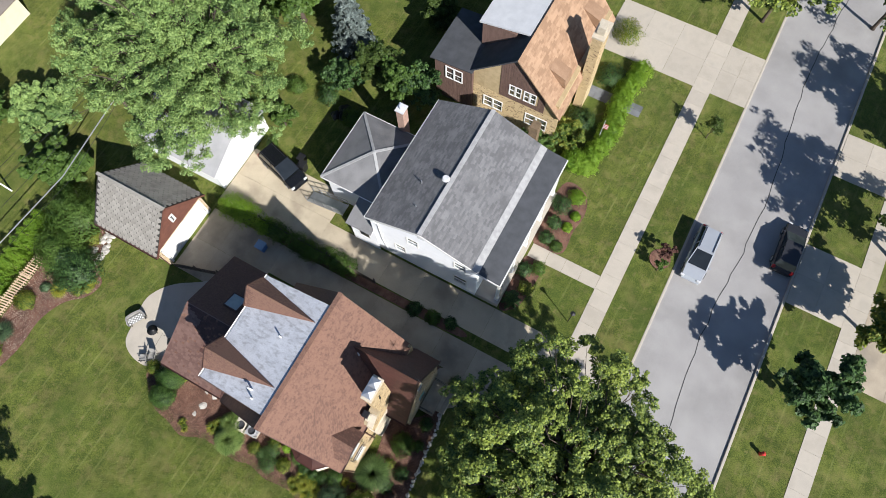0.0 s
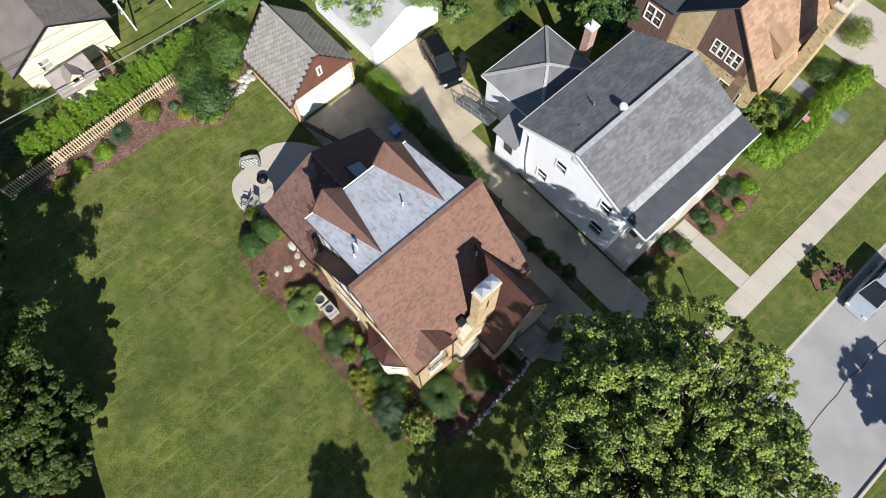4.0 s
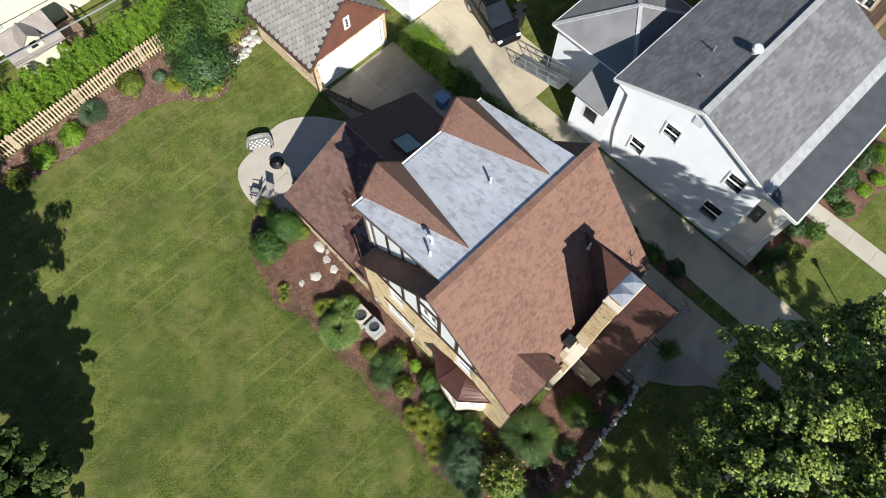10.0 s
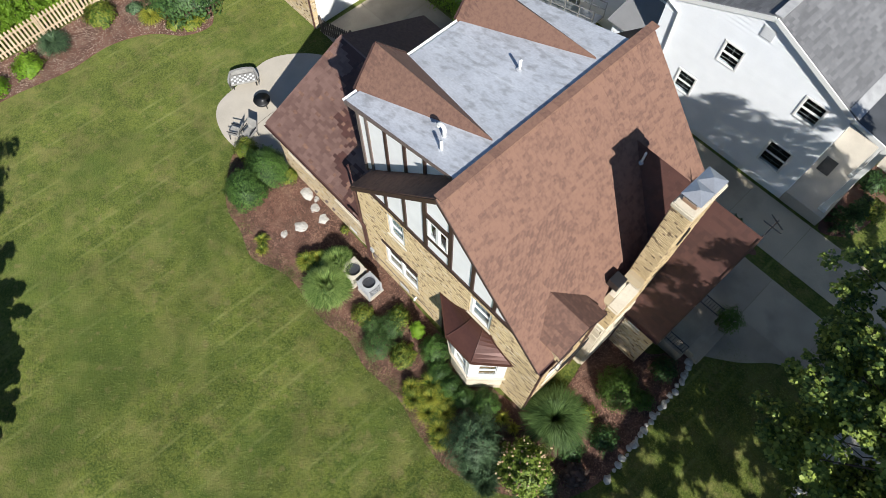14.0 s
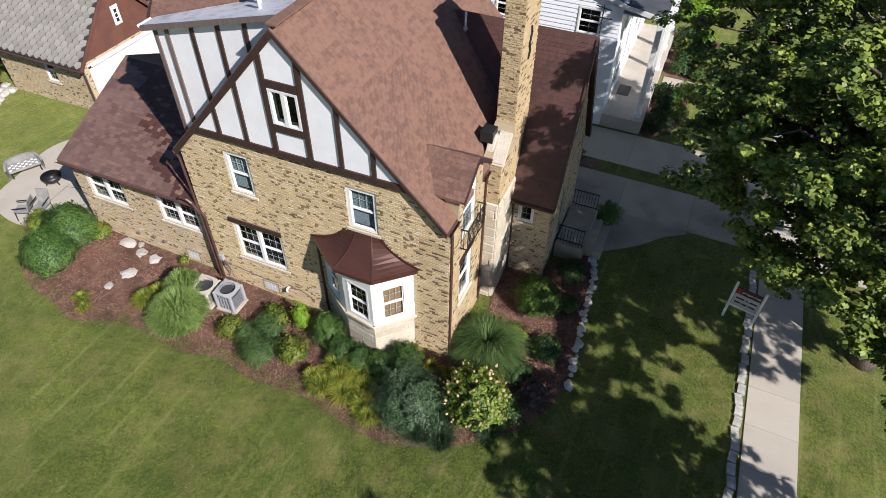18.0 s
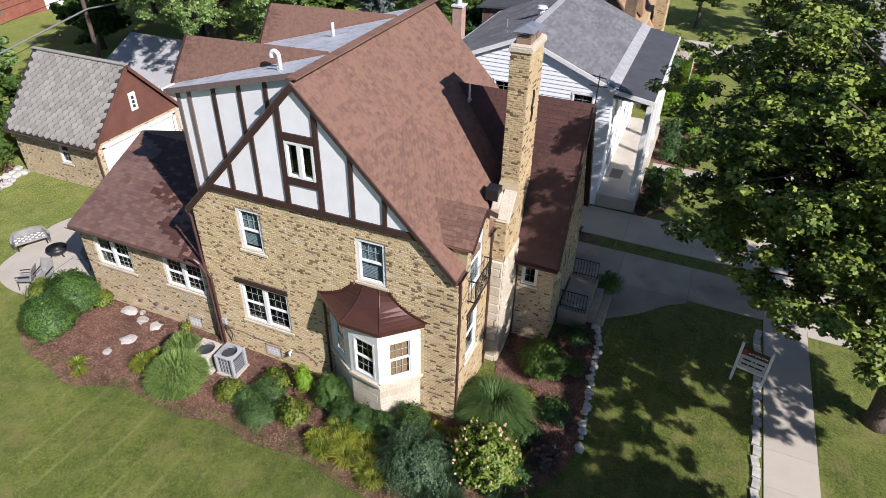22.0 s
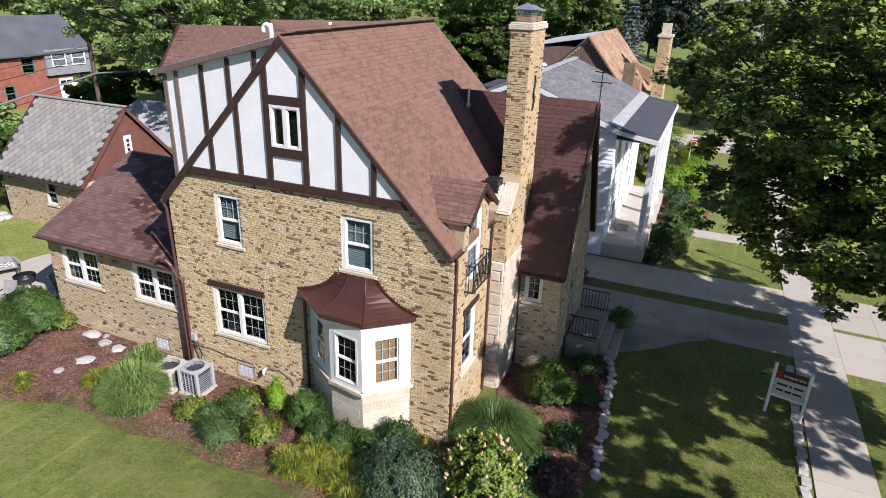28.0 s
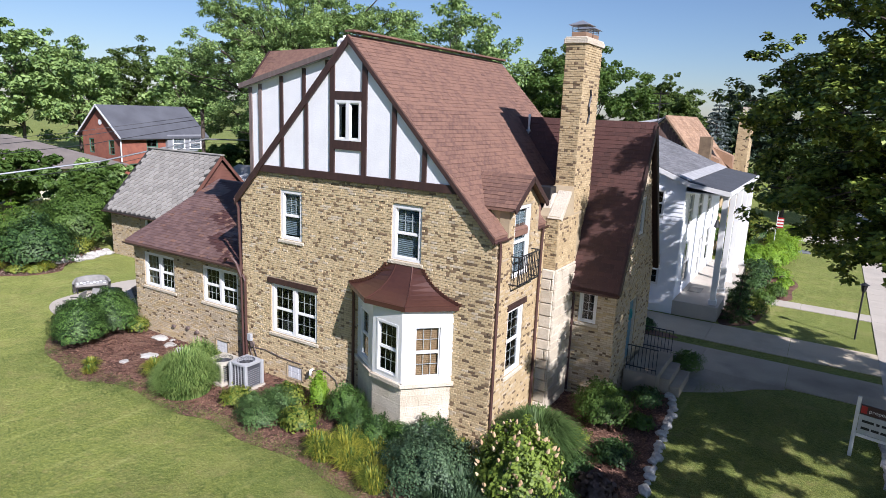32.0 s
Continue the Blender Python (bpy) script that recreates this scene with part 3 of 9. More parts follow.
def window(parent, to, u0, u1, v0, v1, units=1, grid=(2, 2), kind="sash", material=None, casing=0.07, sill=True, blind=None, deep=0.06, label="white framed window", sill_mat=None, glass=None, lower_grid=None):
    """A window in the hole of a wall: frame, then glass panes with glazing bars, blind and sill as pieces of it."""
    material, glass = material or M_WHITE, glass or M_GLASS
    g = Geo(to)
    d0, d1 = -deep - 0.07, -deep + 0.035
    for a, b, c, d in ((u0, u0 + casing, v0, v1), (u1 - casing, u1, v0, v1), (u0 + casing, u1 - casing, v1 - casing, v1), (u0 + casing, u1 - casing, v0, v0 + casing * 0.7)):
        g.box((a, d0, c), (b, d1, d))
    w = (u1 - u0 - 2 * casing - (units - 1) * 0.12) / units
    bars, panes, sashes = [], [], []
    for i in range(units):
        a = u0 + casing + i * (w + 0.12)
        b = a + w
        if i:
            g.box((a - 0.12, d0, v0 + casing * 0.7), (a, d1, v1 - casing))
        lo, hi = v0 + casing * 0.7, v1 - casing
        mid = (lo + hi) / 2
        for s, (c, d, back) in enumerate(((lo, mid, 0.0), (mid, hi, 0.018)) if kind == "sash" else ((lo, hi, 0.0),)):
            f = 0.038
            q = -deep - back
            sg = Geo(to)
            for x0, x1, z0, z1 in ((a, a + f, c, d), (b - f, b, c, d), (a + f, b - f, c, c + f), (a + f, b - f, d - f, d)):
                sg.box((x0, q - 0.035, z0), (x1, q, z1))
            sashes.append(sg)
            panes.append((a + f, b - f, c + f, d - f, q - 0.02))
            nx, nz = (lower_grid if lower_grid and s == 0 else grid)
            for k in range(1, nx):
                x = a + f + (b - a - 2 * f) * k / nx
                bars.append((x - 0.0065, x + 0.0065, c + f, d - f, q))
            for k in range(1, nz):
                z = c + f + (d - c - 2 * f) * k / nz
                bars.append((a + f, b - f, z - 0.0065, z + 0.0065, q))
    win = g.put("window", material, parent, label)
    for sg in sashes:
        sg.put("sash", material, win)
    for a, b, c, d, q in panes:
        p = Geo(to)
        p.box((a - 0.01, q - 0.006, c - 0.01), (b + 0.01, q, d + 0.01))
        pane = p.put("pane", glass, win)
        pane.visible_shadow = False
    for a, b, c, d, q in bars:
        p = Geo(to)
        p.box((a, q - 0.038, c), (b, q - 0.028, d))
        p.put("glazing_bar", material, win)
    if blind:
        z = v0 + casing + blind[1] * (v1 - v0)
        p, tilt = Geo(to), -0.042 if blind[0] is M_CURTAIN else -0.034
        while z < v1 - casing:
            p.hexa([(u0 + 0.08, -deep - 0.12, z), (u1 - 0.08, -deep - 0.12, z), (u1 - 0.08, -deep - 0.085, z + tilt), (u0 + 0.08, -deep - 0.085, z + tilt),
                    (u0 + 0.08, -deep - 0.12, z + 0.006), (u1 - 0.08, -deep - 0.12, z + 0.006), (u1 - 0.08, -deep - 0.085, z + tilt + 0.006), (u0 + 0.08, -deep - 0.085, z + tilt + 0.006)])
            z += 0.055
        p.put("blind", blind[0], win, "drawn slatted blind")
    if sill:
        p = Geo(to)
        p.hexa([(u0 - 0.08, -0.12, v0 - 0.11), (u1 + 0.08, -0.12, v0 - 0.11), (u1 + 0.08, 0.05, v0 - 0.11), (u0 - 0.08, 0.05, v0 - 0.11),
                (u0 - 0.08, -0.12, v0), (u1 + 0.08, -0.12, v0), (u1 + 0.08, 0.05, v0 - 0.02), (u0 - 0.08, 0.05, v0 - 0.02)])
        p.put("sill", sill_mat or M_STONE, win, "pale stone sill", bevel=0.01)
    return win


# ---- the brick house ----
RIDGE_X, RIDGE_Z, EAVE_R, EAVE_L = -4.76, 10.11, (-0.03, 5.18), (-9.36, 5.25)
SLOPE_R = (RIDGE_Z - EAVE_R[1]) / (EAVE_R[0] - RIDGE_X)
SLOPE_L = (RIDGE_Z - EAVE_L[1]) / (RIDGE_X - EAVE_L[0])
house = thing("house", "yellow brick house with half-timbered gable and brown shingle roof", "house", (-4.6, 4.6, -0.2))
S = wall_frame((0, 0.1, 0), (1, 0, 0), (0, -1, 0))
ST = wall_frame((0, 0.03, 0), (1, 0, 0), (0, -1, 0))
E_ = wall_frame((0, 0, 0), (0, 1, 0), (1, 0, 0))
W_ = wall_frame((0, 0, 0), (0, -1, 0), (-1, 0, 0))
S_HOLES = [(-7.47, -6.58, 4.12, 5.66), (-3.25, -2.26, 4.14, 5.69), (-7.92, -5.98, 0.99, 2.63), (-7.27, -6.57, -0.47, 0.05), (-5.22, -4.3, 7.28, 8.38)]
BAY_HOLE = (-4.25, -1.25, -0.3, 3.1)
S_PROFILE = [(-9.2, 5.22), (-8.35, 6.14), (-1.15, 6.14), (0, 5.0)]
g = Geo(S)
wall_mesh(g, S_PROFILE, -0.9, S_HOLES[:4] + [BAY_HOLE])
wall_s = g.put("wall", M_MORTAR, house, "yellow brick gable wall")
g = Geo(ST)
wall_mesh(g, [(-8.35, 6.16), (RIDGE_X, 9.93), (-1.05, 6.16)], 6.145, S_HOLES[4:], thick=0.25, out=-0.02)
gable = g.put("gable", M_STUCCO, house, "white stucco gable panel")
E_HOLES = [(1.05, 2.1, 3.9, 5.85), (0.98, 2.0, 1.15, 3.05)]
E_PROFILE = [(0.1, 5.0), (0.72, 5.0), (0.73, 5.85), (1.68, 6.5), (2.63, 5.85), (2.64, 5.0), (9.0, 5.0)]
g = Geo(E_)
wall_mesh(g, [(0.38, 5.0)] + E_PROFILE[1:], -0.9, E_HOLES, thick=0.28, out=-0.002)
wall_e = g.put("wall", M_MORTAR, house, "yellow brick side wall")
g = Geo()
g.box((-9.2, 9.0, -0.9), (-0.0, 9.2, 5.4))
g.box((-9.2, 0.385, -0.9), (-9.0, 8.995, 5.2))
g.put("wall", M_BRICK, house, "yellow brick back wall")
g = Geo(wall_frame((0, 9.2, 0), (-1, 0, 0), (0, 1, 0)))
wall_mesh(g, [(0.2, 5.0), (4.8, 9.7), (9.3, 5.3)], 5.0, [], thick=0.2)
g.put("gable", M_STUCCO, house, "white stucco back gable")
YB = [M_BRICK, M_BRICK_DARK, M_BRICK_PALE]


def roof_slab(poly, mats, name="roof", thick=0.16, label="", parent=None):
    g = Geo()
    g.slab(poly, thick)
    return g.put(name, mats, parent or house, label)


Y0, Y1 = -0.03, 9.25
roof_r = roof_slab([(EAVE_R[0], Y0, EAVE_R[1]), (EAVE_R[0], Y1, EAVE_R[1]), (RIDGE_X, Y1, RIDGE_Z), (RIDGE_X, Y0, RIDGE_Z)], M_SHINGLE, label="brown shingle slope")
roof_l = roof_slab([(RIDGE_X, Y0, RIDGE_Z), (RIDGE_X, Y1, RIDGE_Z), (EAVE_L[0], Y1, EAVE_L[1]), (EAVE_L[0], Y0, EAVE_L[1])], M_SHINGLE, label="brown shingle slope")
for i in range(32):
    y = Y0 + (Y1 - Y0) * i / 32
    g = Geo()
    g.beam((RIDGE_X + 0.06, y, RIDGE_Z + 0.09), (RIDGE_X + 0.06, y + 0.29, RIDGE_Z + 0.1), 0.3, 0.05)
    g.put("ridge_shingle", M_SHINGLE, house)
# rake boards, beam and posts of the half-timbering
def rake(x0, z0, x1, z1, y, w=0.24, name="rake_board", m=None):
    g = Geo()
    g.hexa([(x0, y, z0 - w), (x1, y, z1 - w), (x1, y + 0.07, z1 - w), (x0, y + 0.07, z0 - w), (x0, y, z0), (x1, y, z1), (x1, y + 0.07, z1), (x0, y + 0.07, z0)])
    return g.put(name, m or M_TIMBER, house, "dark brown rake board", bevel=0.008)


rake(RIDGE_X, RIDGE_Z - 0.02, EAVE_R[0], EAVE_R[1] - 0.02, Y0 - 0.025, 0.17)
rake(EAVE_L[0], EAVE_L[1] - 0.02, RIDGE_X, RIDGE_Z - 0.02, Y0 - 0.027, 0.25)


def under_roof(x):
    return (RIDGE_Z - (x - RIDGE_X) * SLOPE_R if x > RIDGE_X else RIDGE_Z - (RIDGE_X - x) * SLOPE_L) - 0.3


g = Geo(ST)
g.box((-8.3, -0.06, 6.145), (-1.18, 0.035, 6.36))
g.put("timber_beam", M_TIMBER, house, "dark brown timber beam", bevel=0.008)
for x, w in ((-7.28, 0.12), (-6.31, 0.12), (-5.33, 0.16), (-4.19, 0.16), (-3.19, 0.13), (-2.2, 0.13)):
    g = Geo(ST)
    ta, tb = under_roof(x - w / 2) + 0.1, under_roof(x + w / 2) + 0.1
    g.hexa([(x - w / 2, -0.019, 6.36), (x + w / 2, -0.019, 6.36), (x + w / 2, 0.03, 6.36), (x - w / 2, 0.03, 6.36),
            (x - w / 2, -0.019, ta), (x + w / 2, -0.019, tb), (x + w / 2, 0.03, tb), (x - w / 2, 0.03, ta)])
    g.put("timber_post", M_TIMBER, house)
for z0, z1 in ((8.38, 8.62), (7.03, 7.28)):
    g = Geo(ST)
    g.box((-5.28, -0.018, z0), (-4.28, 0.028, z1))
    g.put("timber_rail", M_TIMBER, house)
window(house, ST, *S_HOLES[4], units=2, grid=(1, 1), kind="casement", casing=0.07, sill=False, deep=0.0, label="white casement window in the gable")
window(house, S, *S_HOLES[0], grid=(3, 2), lower_grid=(1, 1), blind=(M_BLIND, 0.05), casing=0.1)
window(house, S, *S_HOLES[1], grid=(3, 2), lower_grid=(1, 1), blind=(M_BLIND, 0.02), casing=0.11)
window(house, S, *S_HOLES[2], units=2, grid=(3, 2), casing=0.1, label="white double sash window")
g = Geo(S)
g.box((-8.04, -0.05, 2.63), (-5.95, 0.05, 2.8))
g.put("lintel", M_TIMBER, house, "dark brown lintel")
# glass-block basement lights
for to, u0, u1, v0, v1 in ((S, *S_HOLES[3]), (wall_frame((0, 0.26, 0), (1, 0, 0), (0, -1, 0)), -10.87, -10.22, -0.5, 0.03)):
    g = Geo(to)
    for a, b, c, d in ((u0, u0 + 0.04, v0, v1), (u1 - 0.04, u1, v0, v1), (u0, u1, v1 - 0.04, v1), (u0, u1, v0, v0 + 0.04)):
        g.box((a, -0.1, c), (b, 0.025, d))
    bw = g.put("basement_window", M_MORTAR, house, "glass block basement window with vent")
    for i in range(4):
        for j in range(2 if v1 - v0 < 0.6 else 3):
            p = Geo(to)
            p.box((u0 + 0.05 + i * 0.155, -0.06, v0 + 0.05 + j * 0.21), (u0 + 0.195 + i * 0.155, 0.0, v0 + 0.25 + j * 0.21))
            p.put("glass_block", M_TIN, bw, bevel=0.012)
# east side
window(house, E_, *E_HOLES[0], grid=(2, 3), casing=0.1, blind=(M_BLIND, 0.02), label="tall white balcony window", sill=False)
window(house, E_, *E_HOLES[1], grid=(2, 3), casing=0.1)
g = Geo(E_)
g.box((0.9, -0.02, 3.05), (2.1, 0.05, 3.2))
g.put("lintel", M_TIMBER, house, "dark brown lintel")
BY0, BY1, BX, BZ0, BZ1 = 0.9, 2.25, 0.26, 3.8, 4.56
bal = Geo()
for z in (BZ0, BZ1):
    bal.beam((BX, BY0, z), (BX, BY1, z), 0.03, 0.03)
    for y in (BY0, BY1):
        bal.beam((0.0, y, z), (BX, y, z), 0.03, 0.03)
for y in (BY0, BY1):
    bal.beam((BX, y, BZ0), (BX, y, BZ1), 0.03, 0.03)
balcony = bal.put("balcony", M_BLACK, house, "black iron balcony railing")
for i in range(13):
    b = Geo()
    y = BY0 + (BY1 - BY0) * i / 12
    b.beam((BX, y, BZ0), (BX, y, BZ1), 0.018, 0.018)
    b.put("baluster", M_BLACK, balcony)
for y in (BY0, BY1):
    b = Geo()
    b.beam((BX / 2, y, BZ0), (BX / 2, y, BZ1), 0.018, 0.018)
    b.put("baluster", M_BLACK, balcony)
for k in range(4):
    b = Geo()
    y = BY0 + (BY1 - BY0) * (k + 0.5) / 4
    b.tube([(BX + 0.02, y + 0.09 * math.cos(q), 4.2 + 0.13 * math.sin(q)) for q in np.linspace(0.4, 5.6, 10)], 0.009, 4)
    b.put("scroll", M_BLACK, balcony, "black iron scroll")
# small wall dormer over the balcony window
DX = RIDGE_X + (RIDGE_Z - 6.64) / SLOPE_R
DYM, DYA, DYB, DZE, DZA, DXE = 1.68, 0.6, 2.76, 5.86, 6.64, RIDGE_X + (RIDGE_Z - 5.86) / SLOPE_R
dr = [roof_slab([(0.2, DYA, DZE), (0.2, DYM, DZA), (DX, DYM, DZA), (DXE, DYA, DZE)], M_SHINGLE, "dormer_roof", 0.08, "small brown dormer slope"),
      roof_slab([(0.2, DYM, DZA), (0.2, DYB, DZE), (DXE, DYB, DZE), (DX, DYM, DZA)], M_SHINGLE, "dormer_roof", 0.08, "small brown dormer slope")]
g = Geo()
g.beam((0.2, DYA, DZE - 0.08), (0.2, DYM, DZA - 0.08), 0.05, 0.14)
g.beam((0.2, DYB, DZE - 0.08), (0.2, DYM, DZA - 0.08), 0.05, 0.14)
g.put("bargeboard", M_TIMBER, house)
for y in (0.8, 2.56):
    g = Geo()
    g.hexa([(-0.7, y - 0.06, 5.1), (-0.02, y - 0.06, 5.0), (-0.02, y + 0.06, 5.0), (-0.7, y + 0.06, 5.1), (-0.7, y - 0.06, 5.85), (-0.02, y - 0.06, 5.85), (-0.02, y + 0.06, 5.85), (-0.7, y + 0.06, 5.85)])
    g.put("cheek", M_BRICK, house)


def gutter(a, b, name="gutter", r=0.07, material=None, parent=None):
    a, b = Vector(a), Vector(b)
    g = Geo()
    d = (b - a).normalized()
    s = Vector((-d.y, d.x, 0))
    pts = []
    for k in range(7):
        t = math.pi * k / 6
        off = s * (-math.cos(t) * r) + Vector((0, 0, -math.sin(t) * r * 1.1))
        pts += [a + off, b + off]
    g.add(pts, [(2 * k, 2 * k + 1, 2 * k + 3, 2 * k + 2) for k in range(6)])
    ob = g.put(name, material or M_GUTTER, parent or house)
    so = ob.modifiers.new("solid", "SOLIDIFY")
    so.thickness = 0.012
    return ob


def spout(pts, name="downspout", w=0.045, material=None, parent=None):
    g = Geo()
    g.tube(pts, w, 6)
    return g.put(name, material or M_GUTTER, parent or house, "brown downspout" if material is None else "")


gutter((EAVE_R[0] + 0.07, Y0, 5.12), (EAVE_R[0] + 0.07, 0.7, 5.12))
gutter((EAVE_R[0] + 0.07, 2.66, 5.12), (EAVE_R[0] + 0.07, 3.2, 5.12))
spout([(0.06, 0.12, 5.08), (0.06, 0.17, 4.85), (0.06, 0.17, -0.52)])
spout([(0.08, 2.85, 5.1), (0.06, 2.85, 4.75), (0.06, 2.85, -0.52)])
spout([(-9.36, -0.05, 5.2), (-9.28, 0.03, 4.9), (-9.24, 0.04, 3.0), (-9.18, 0.02, -0.52)])
spout([(-9.15, 0.02, 2.7), (-9.04, 0.02, 2.5), (-9.04, 0.02, -0.52)])
gutter((-15.52, -0.04, 2.93), (-9.3, -0.04, 2.93))
spout([(-9.9, -0.06, 3.05), (-9.75, -0.1, 3.2), (-9.5, -0.1, 3.2), (-9.35, -0.06, 3.05), (-9.2, 0.0, 2.6)], w=0.05)

# the long dormer at the back with its low grey roof and two small gables
low_roof = roof_slab([(-4.8, 0.78, 10.14), (-4.8, 8.25, 10.14), (-9.93, 8.2, 8.82), (-9.93, 0.85, 8.82)], M_MEMBRANE, label="low grey membrane roof with seams")
for y in np.arange(1.75, 8.1, 0.92):
    g = Geo()
    for x in np.arange(-9.9, -4.95, 0.5):
        z0, z1 = (8.82 + (q + 9.93) / 5.13 * 1.32 + 0.002 for q in (x, x + 0.5))
        w0, w1 = 0.012 * math.sin(x * 3 + y), 0.012 * math.sin((x + 0.5) * 3 + y)
        g.hexa([(x, y + w0, z0), (x + 0.5, y + w1, z1), (x + 0.5, y + w1 + 0.05, z1), (x, y + w0 + 0.05, z0), (x, y + w0, z0 + 0.005), (x + 0.5, y + w1, z1 + 0.005), (x + 0.5, y + w1 + 0.05, z1 + 0.005), (x, y + w0 + 0.05, z0 + 0.005)])
    g.put("seam", M_MEMBRANE, low_roof)
g = Geo()
g.hexa([(-9.7, 1.0, 5.0), (-5.4, 1.0, 9.0), (-5.4, 8.2, 9.0), (-9.7, 8.2, 5.0), (-9.7, 1.0, 8.72), (-5.4, 1.0, 9.82), (-5.4, 8.15, 9.82), (-9.7, 8.15, 8.72)])
g.put("dormer_wall", M_STUCCO, house, "white stucco dormer cheek")
g = Geo()
g.hexa([(-9.97, 0.775, 8.64), (-5.0, 0.775, 9.92), (-5.0, 0.85, 9.92), (-9.97, 0.85, 8.64), (-9.97, 0.775, 8.8), (-5.0, 0.775, 10.08), (-5.0, 0.85, 10.08), (-9.97, 0.85, 8.8)])
g.put("fascia", M_TIMBER_GREY, house, "weathered brown fascia board")
for y0, y1 in ((0.8, 1.4), (3.5, 5.9), (7.95, 8.25)):
    gutter((-10.0, y0, 8.8), (-10.0, y1, 8.8), material=M_WHITE)
for x, mm in ((-9.64, M_TIMBER_GREY), (-9.2, M_TIMBER_GREY), (-8.25, M_TIMBER), (-7.3, M_TIMBER), (-6.36, M_TIMBER)):
    g = Geo()
    zt = 8.82 + (x + 9.93) / 5.13 * 1.32 - 0.2
    g.box((x - 0.065, 0.955, max(5.0, RIDGE_Z - (RIDGE_X - x) * SLOPE_L - 0.15)), (x + 0.065, 0.999, zt))
    g.put("timber_post", mm, house)
small = []
GABLES = ((1.36, 3.56), (5.82, 8.0))
for y0, y1 in GABLES:
    ym = (y0 + y1) / 2
    for ya, p in ((y0, [(-10.1, y0, 8.8), (-5.1, ym, 10.14), (-10.25, ym, 9.96)]), (y1, [(-10.1, y1, 8.8), (-10.25, ym, 9.96), (-5.1, ym, 10.14)])):
        small.append(roof_slab(p, M_SHINGLE, label="small brown gable slope", thick=0.1))
    g = Geo()
    g.slab([(-9.85, y1 - 0.15, 8.7), (-9.85, ym, 9.8), (-9.85, y0 + 0.15, 8.7)], 0.15, d=(1, 0, 0))
    g.put("gable", M_STUCCO, house)
    for y, sgn in ((y0, 1), (y1, -1)):
        g = Geo()
        g.beam((-10.15, y, 8.76), (-10.25, ym, 9.92), 0.06, 0.14)
        g.put("bargeboard", M_TIMBER, house)


def vent_pipe(x, y, z, h=0.45, r=0.05, hook=False, material=None, name="vent_pipe"):
    g = Geo()
    if hook:
        pts = [(x, y, z - 0.1), (x, y, z + 0.33)] + [(x - 0.13 + 0.13 * math.cos(a), y, z + 0.33 + 0.13 * math.sin(a)) for a in np.linspace(0.3, math.pi, 7)] + [(x - 0.26, y, z + 0.25)]
        g.tube(pts, 0.065, 10)
    else:
        g.tube([(x, y, z - 0.1), (x, y, z + h)], r, 10)
    ob = g.put(name, material or M_WHITE, house, "white vent pipe", smooth=True)
    c = Geo()
    c.tube([(x, y, z - 0.02), (x, y, z + 0.04)], r * 2.0, 10)
    c.put("flashing", M_MEMBRANE, ob)


vent_pipe(-6.3, 1.72, 9.72, hook=True)
vent_pipe(-5.98, 1.3, 9.8)
vent_pipe(-6.6, 5.18, 9.66)
vent_pipe(-2.3, 6.75, 7.65, h=0.55, r=0.04)

# one-storey wing
WS = wall_frame((0, 0.26, 0), (1, 0, 0), (0, -1, 0))
W_HOLES = [(-14.75, -13.0, 1.3, 2.6), (-11.45, -9.66, 1.3, 2.6)]
g = Geo(WS)
wall_mesh(g, [(-15.35, 2.9), (-9.21, 2.9)], -0.9, W_HOLES + [(-10.87, -10.22, -0.5, 0.03)])
wing_s = g.put("wall", M_MORTAR, house, "pale brick wing wall")
for h in W_HOLES:
    window(house, WS, *h, units=2, grid=(3, 2), casing=0.09, label="white double sash window")
g = Geo()
g.box((-15.35, 0.545, -0.9), (-15.1, 8.8, 2.9))
g.box((-15.095, 8.55, -0.9), (-9.21, 8.8, 2.9))
g.put("wall", M_BRICK_PALE, house, "pale brick wing wall")
# Solid blocks behind the glass; the darkness of the rooms is their near-black colour.
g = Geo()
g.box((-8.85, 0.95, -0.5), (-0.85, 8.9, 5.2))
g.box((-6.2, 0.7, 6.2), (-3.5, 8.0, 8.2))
g.put("interior", M_DARK, house, "near-black block painted as unlit rooms")
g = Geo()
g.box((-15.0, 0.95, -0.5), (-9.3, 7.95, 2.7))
g.put("interior", M_DARK, house, "near-black block painted as unlit rooms")
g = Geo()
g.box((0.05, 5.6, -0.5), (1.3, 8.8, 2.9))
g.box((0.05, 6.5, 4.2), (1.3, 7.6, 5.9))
g.put("interior", M_DARK, house, "near-black block painted as unlit rooms")
WR, WRZ = 4.45, 4.95
roof_w = roof_slab([(-15.52, 0.0, 2.96), (-9.22, 0.0, 2.96), (-9.22, WR, WRZ), (-15.52, WR, WRZ)], M_SHINGLE_WORN, label="weathered brown shingle slope with house shade painted in darker shingles")
roof_slab([(-15.52, WR, WRZ), (-9.22, WR, WRZ), (-9.22, 9.1, 2.96), (-15.52, 9.1, 2.96)], M_SHINGLE, label="brown shingle slope")
g = Geo(W_)
wall_mesh(g, [(-8.8, 2.9), (-WR, WRZ - 0.25), (-0.26, 2.9)], 2.9, [], out=15.34, thick=0.2)
g.put("gable", M_TIMBER, house)
skylight = Geo()
su = Vector((0, 4.2, -1.99)).normalized()
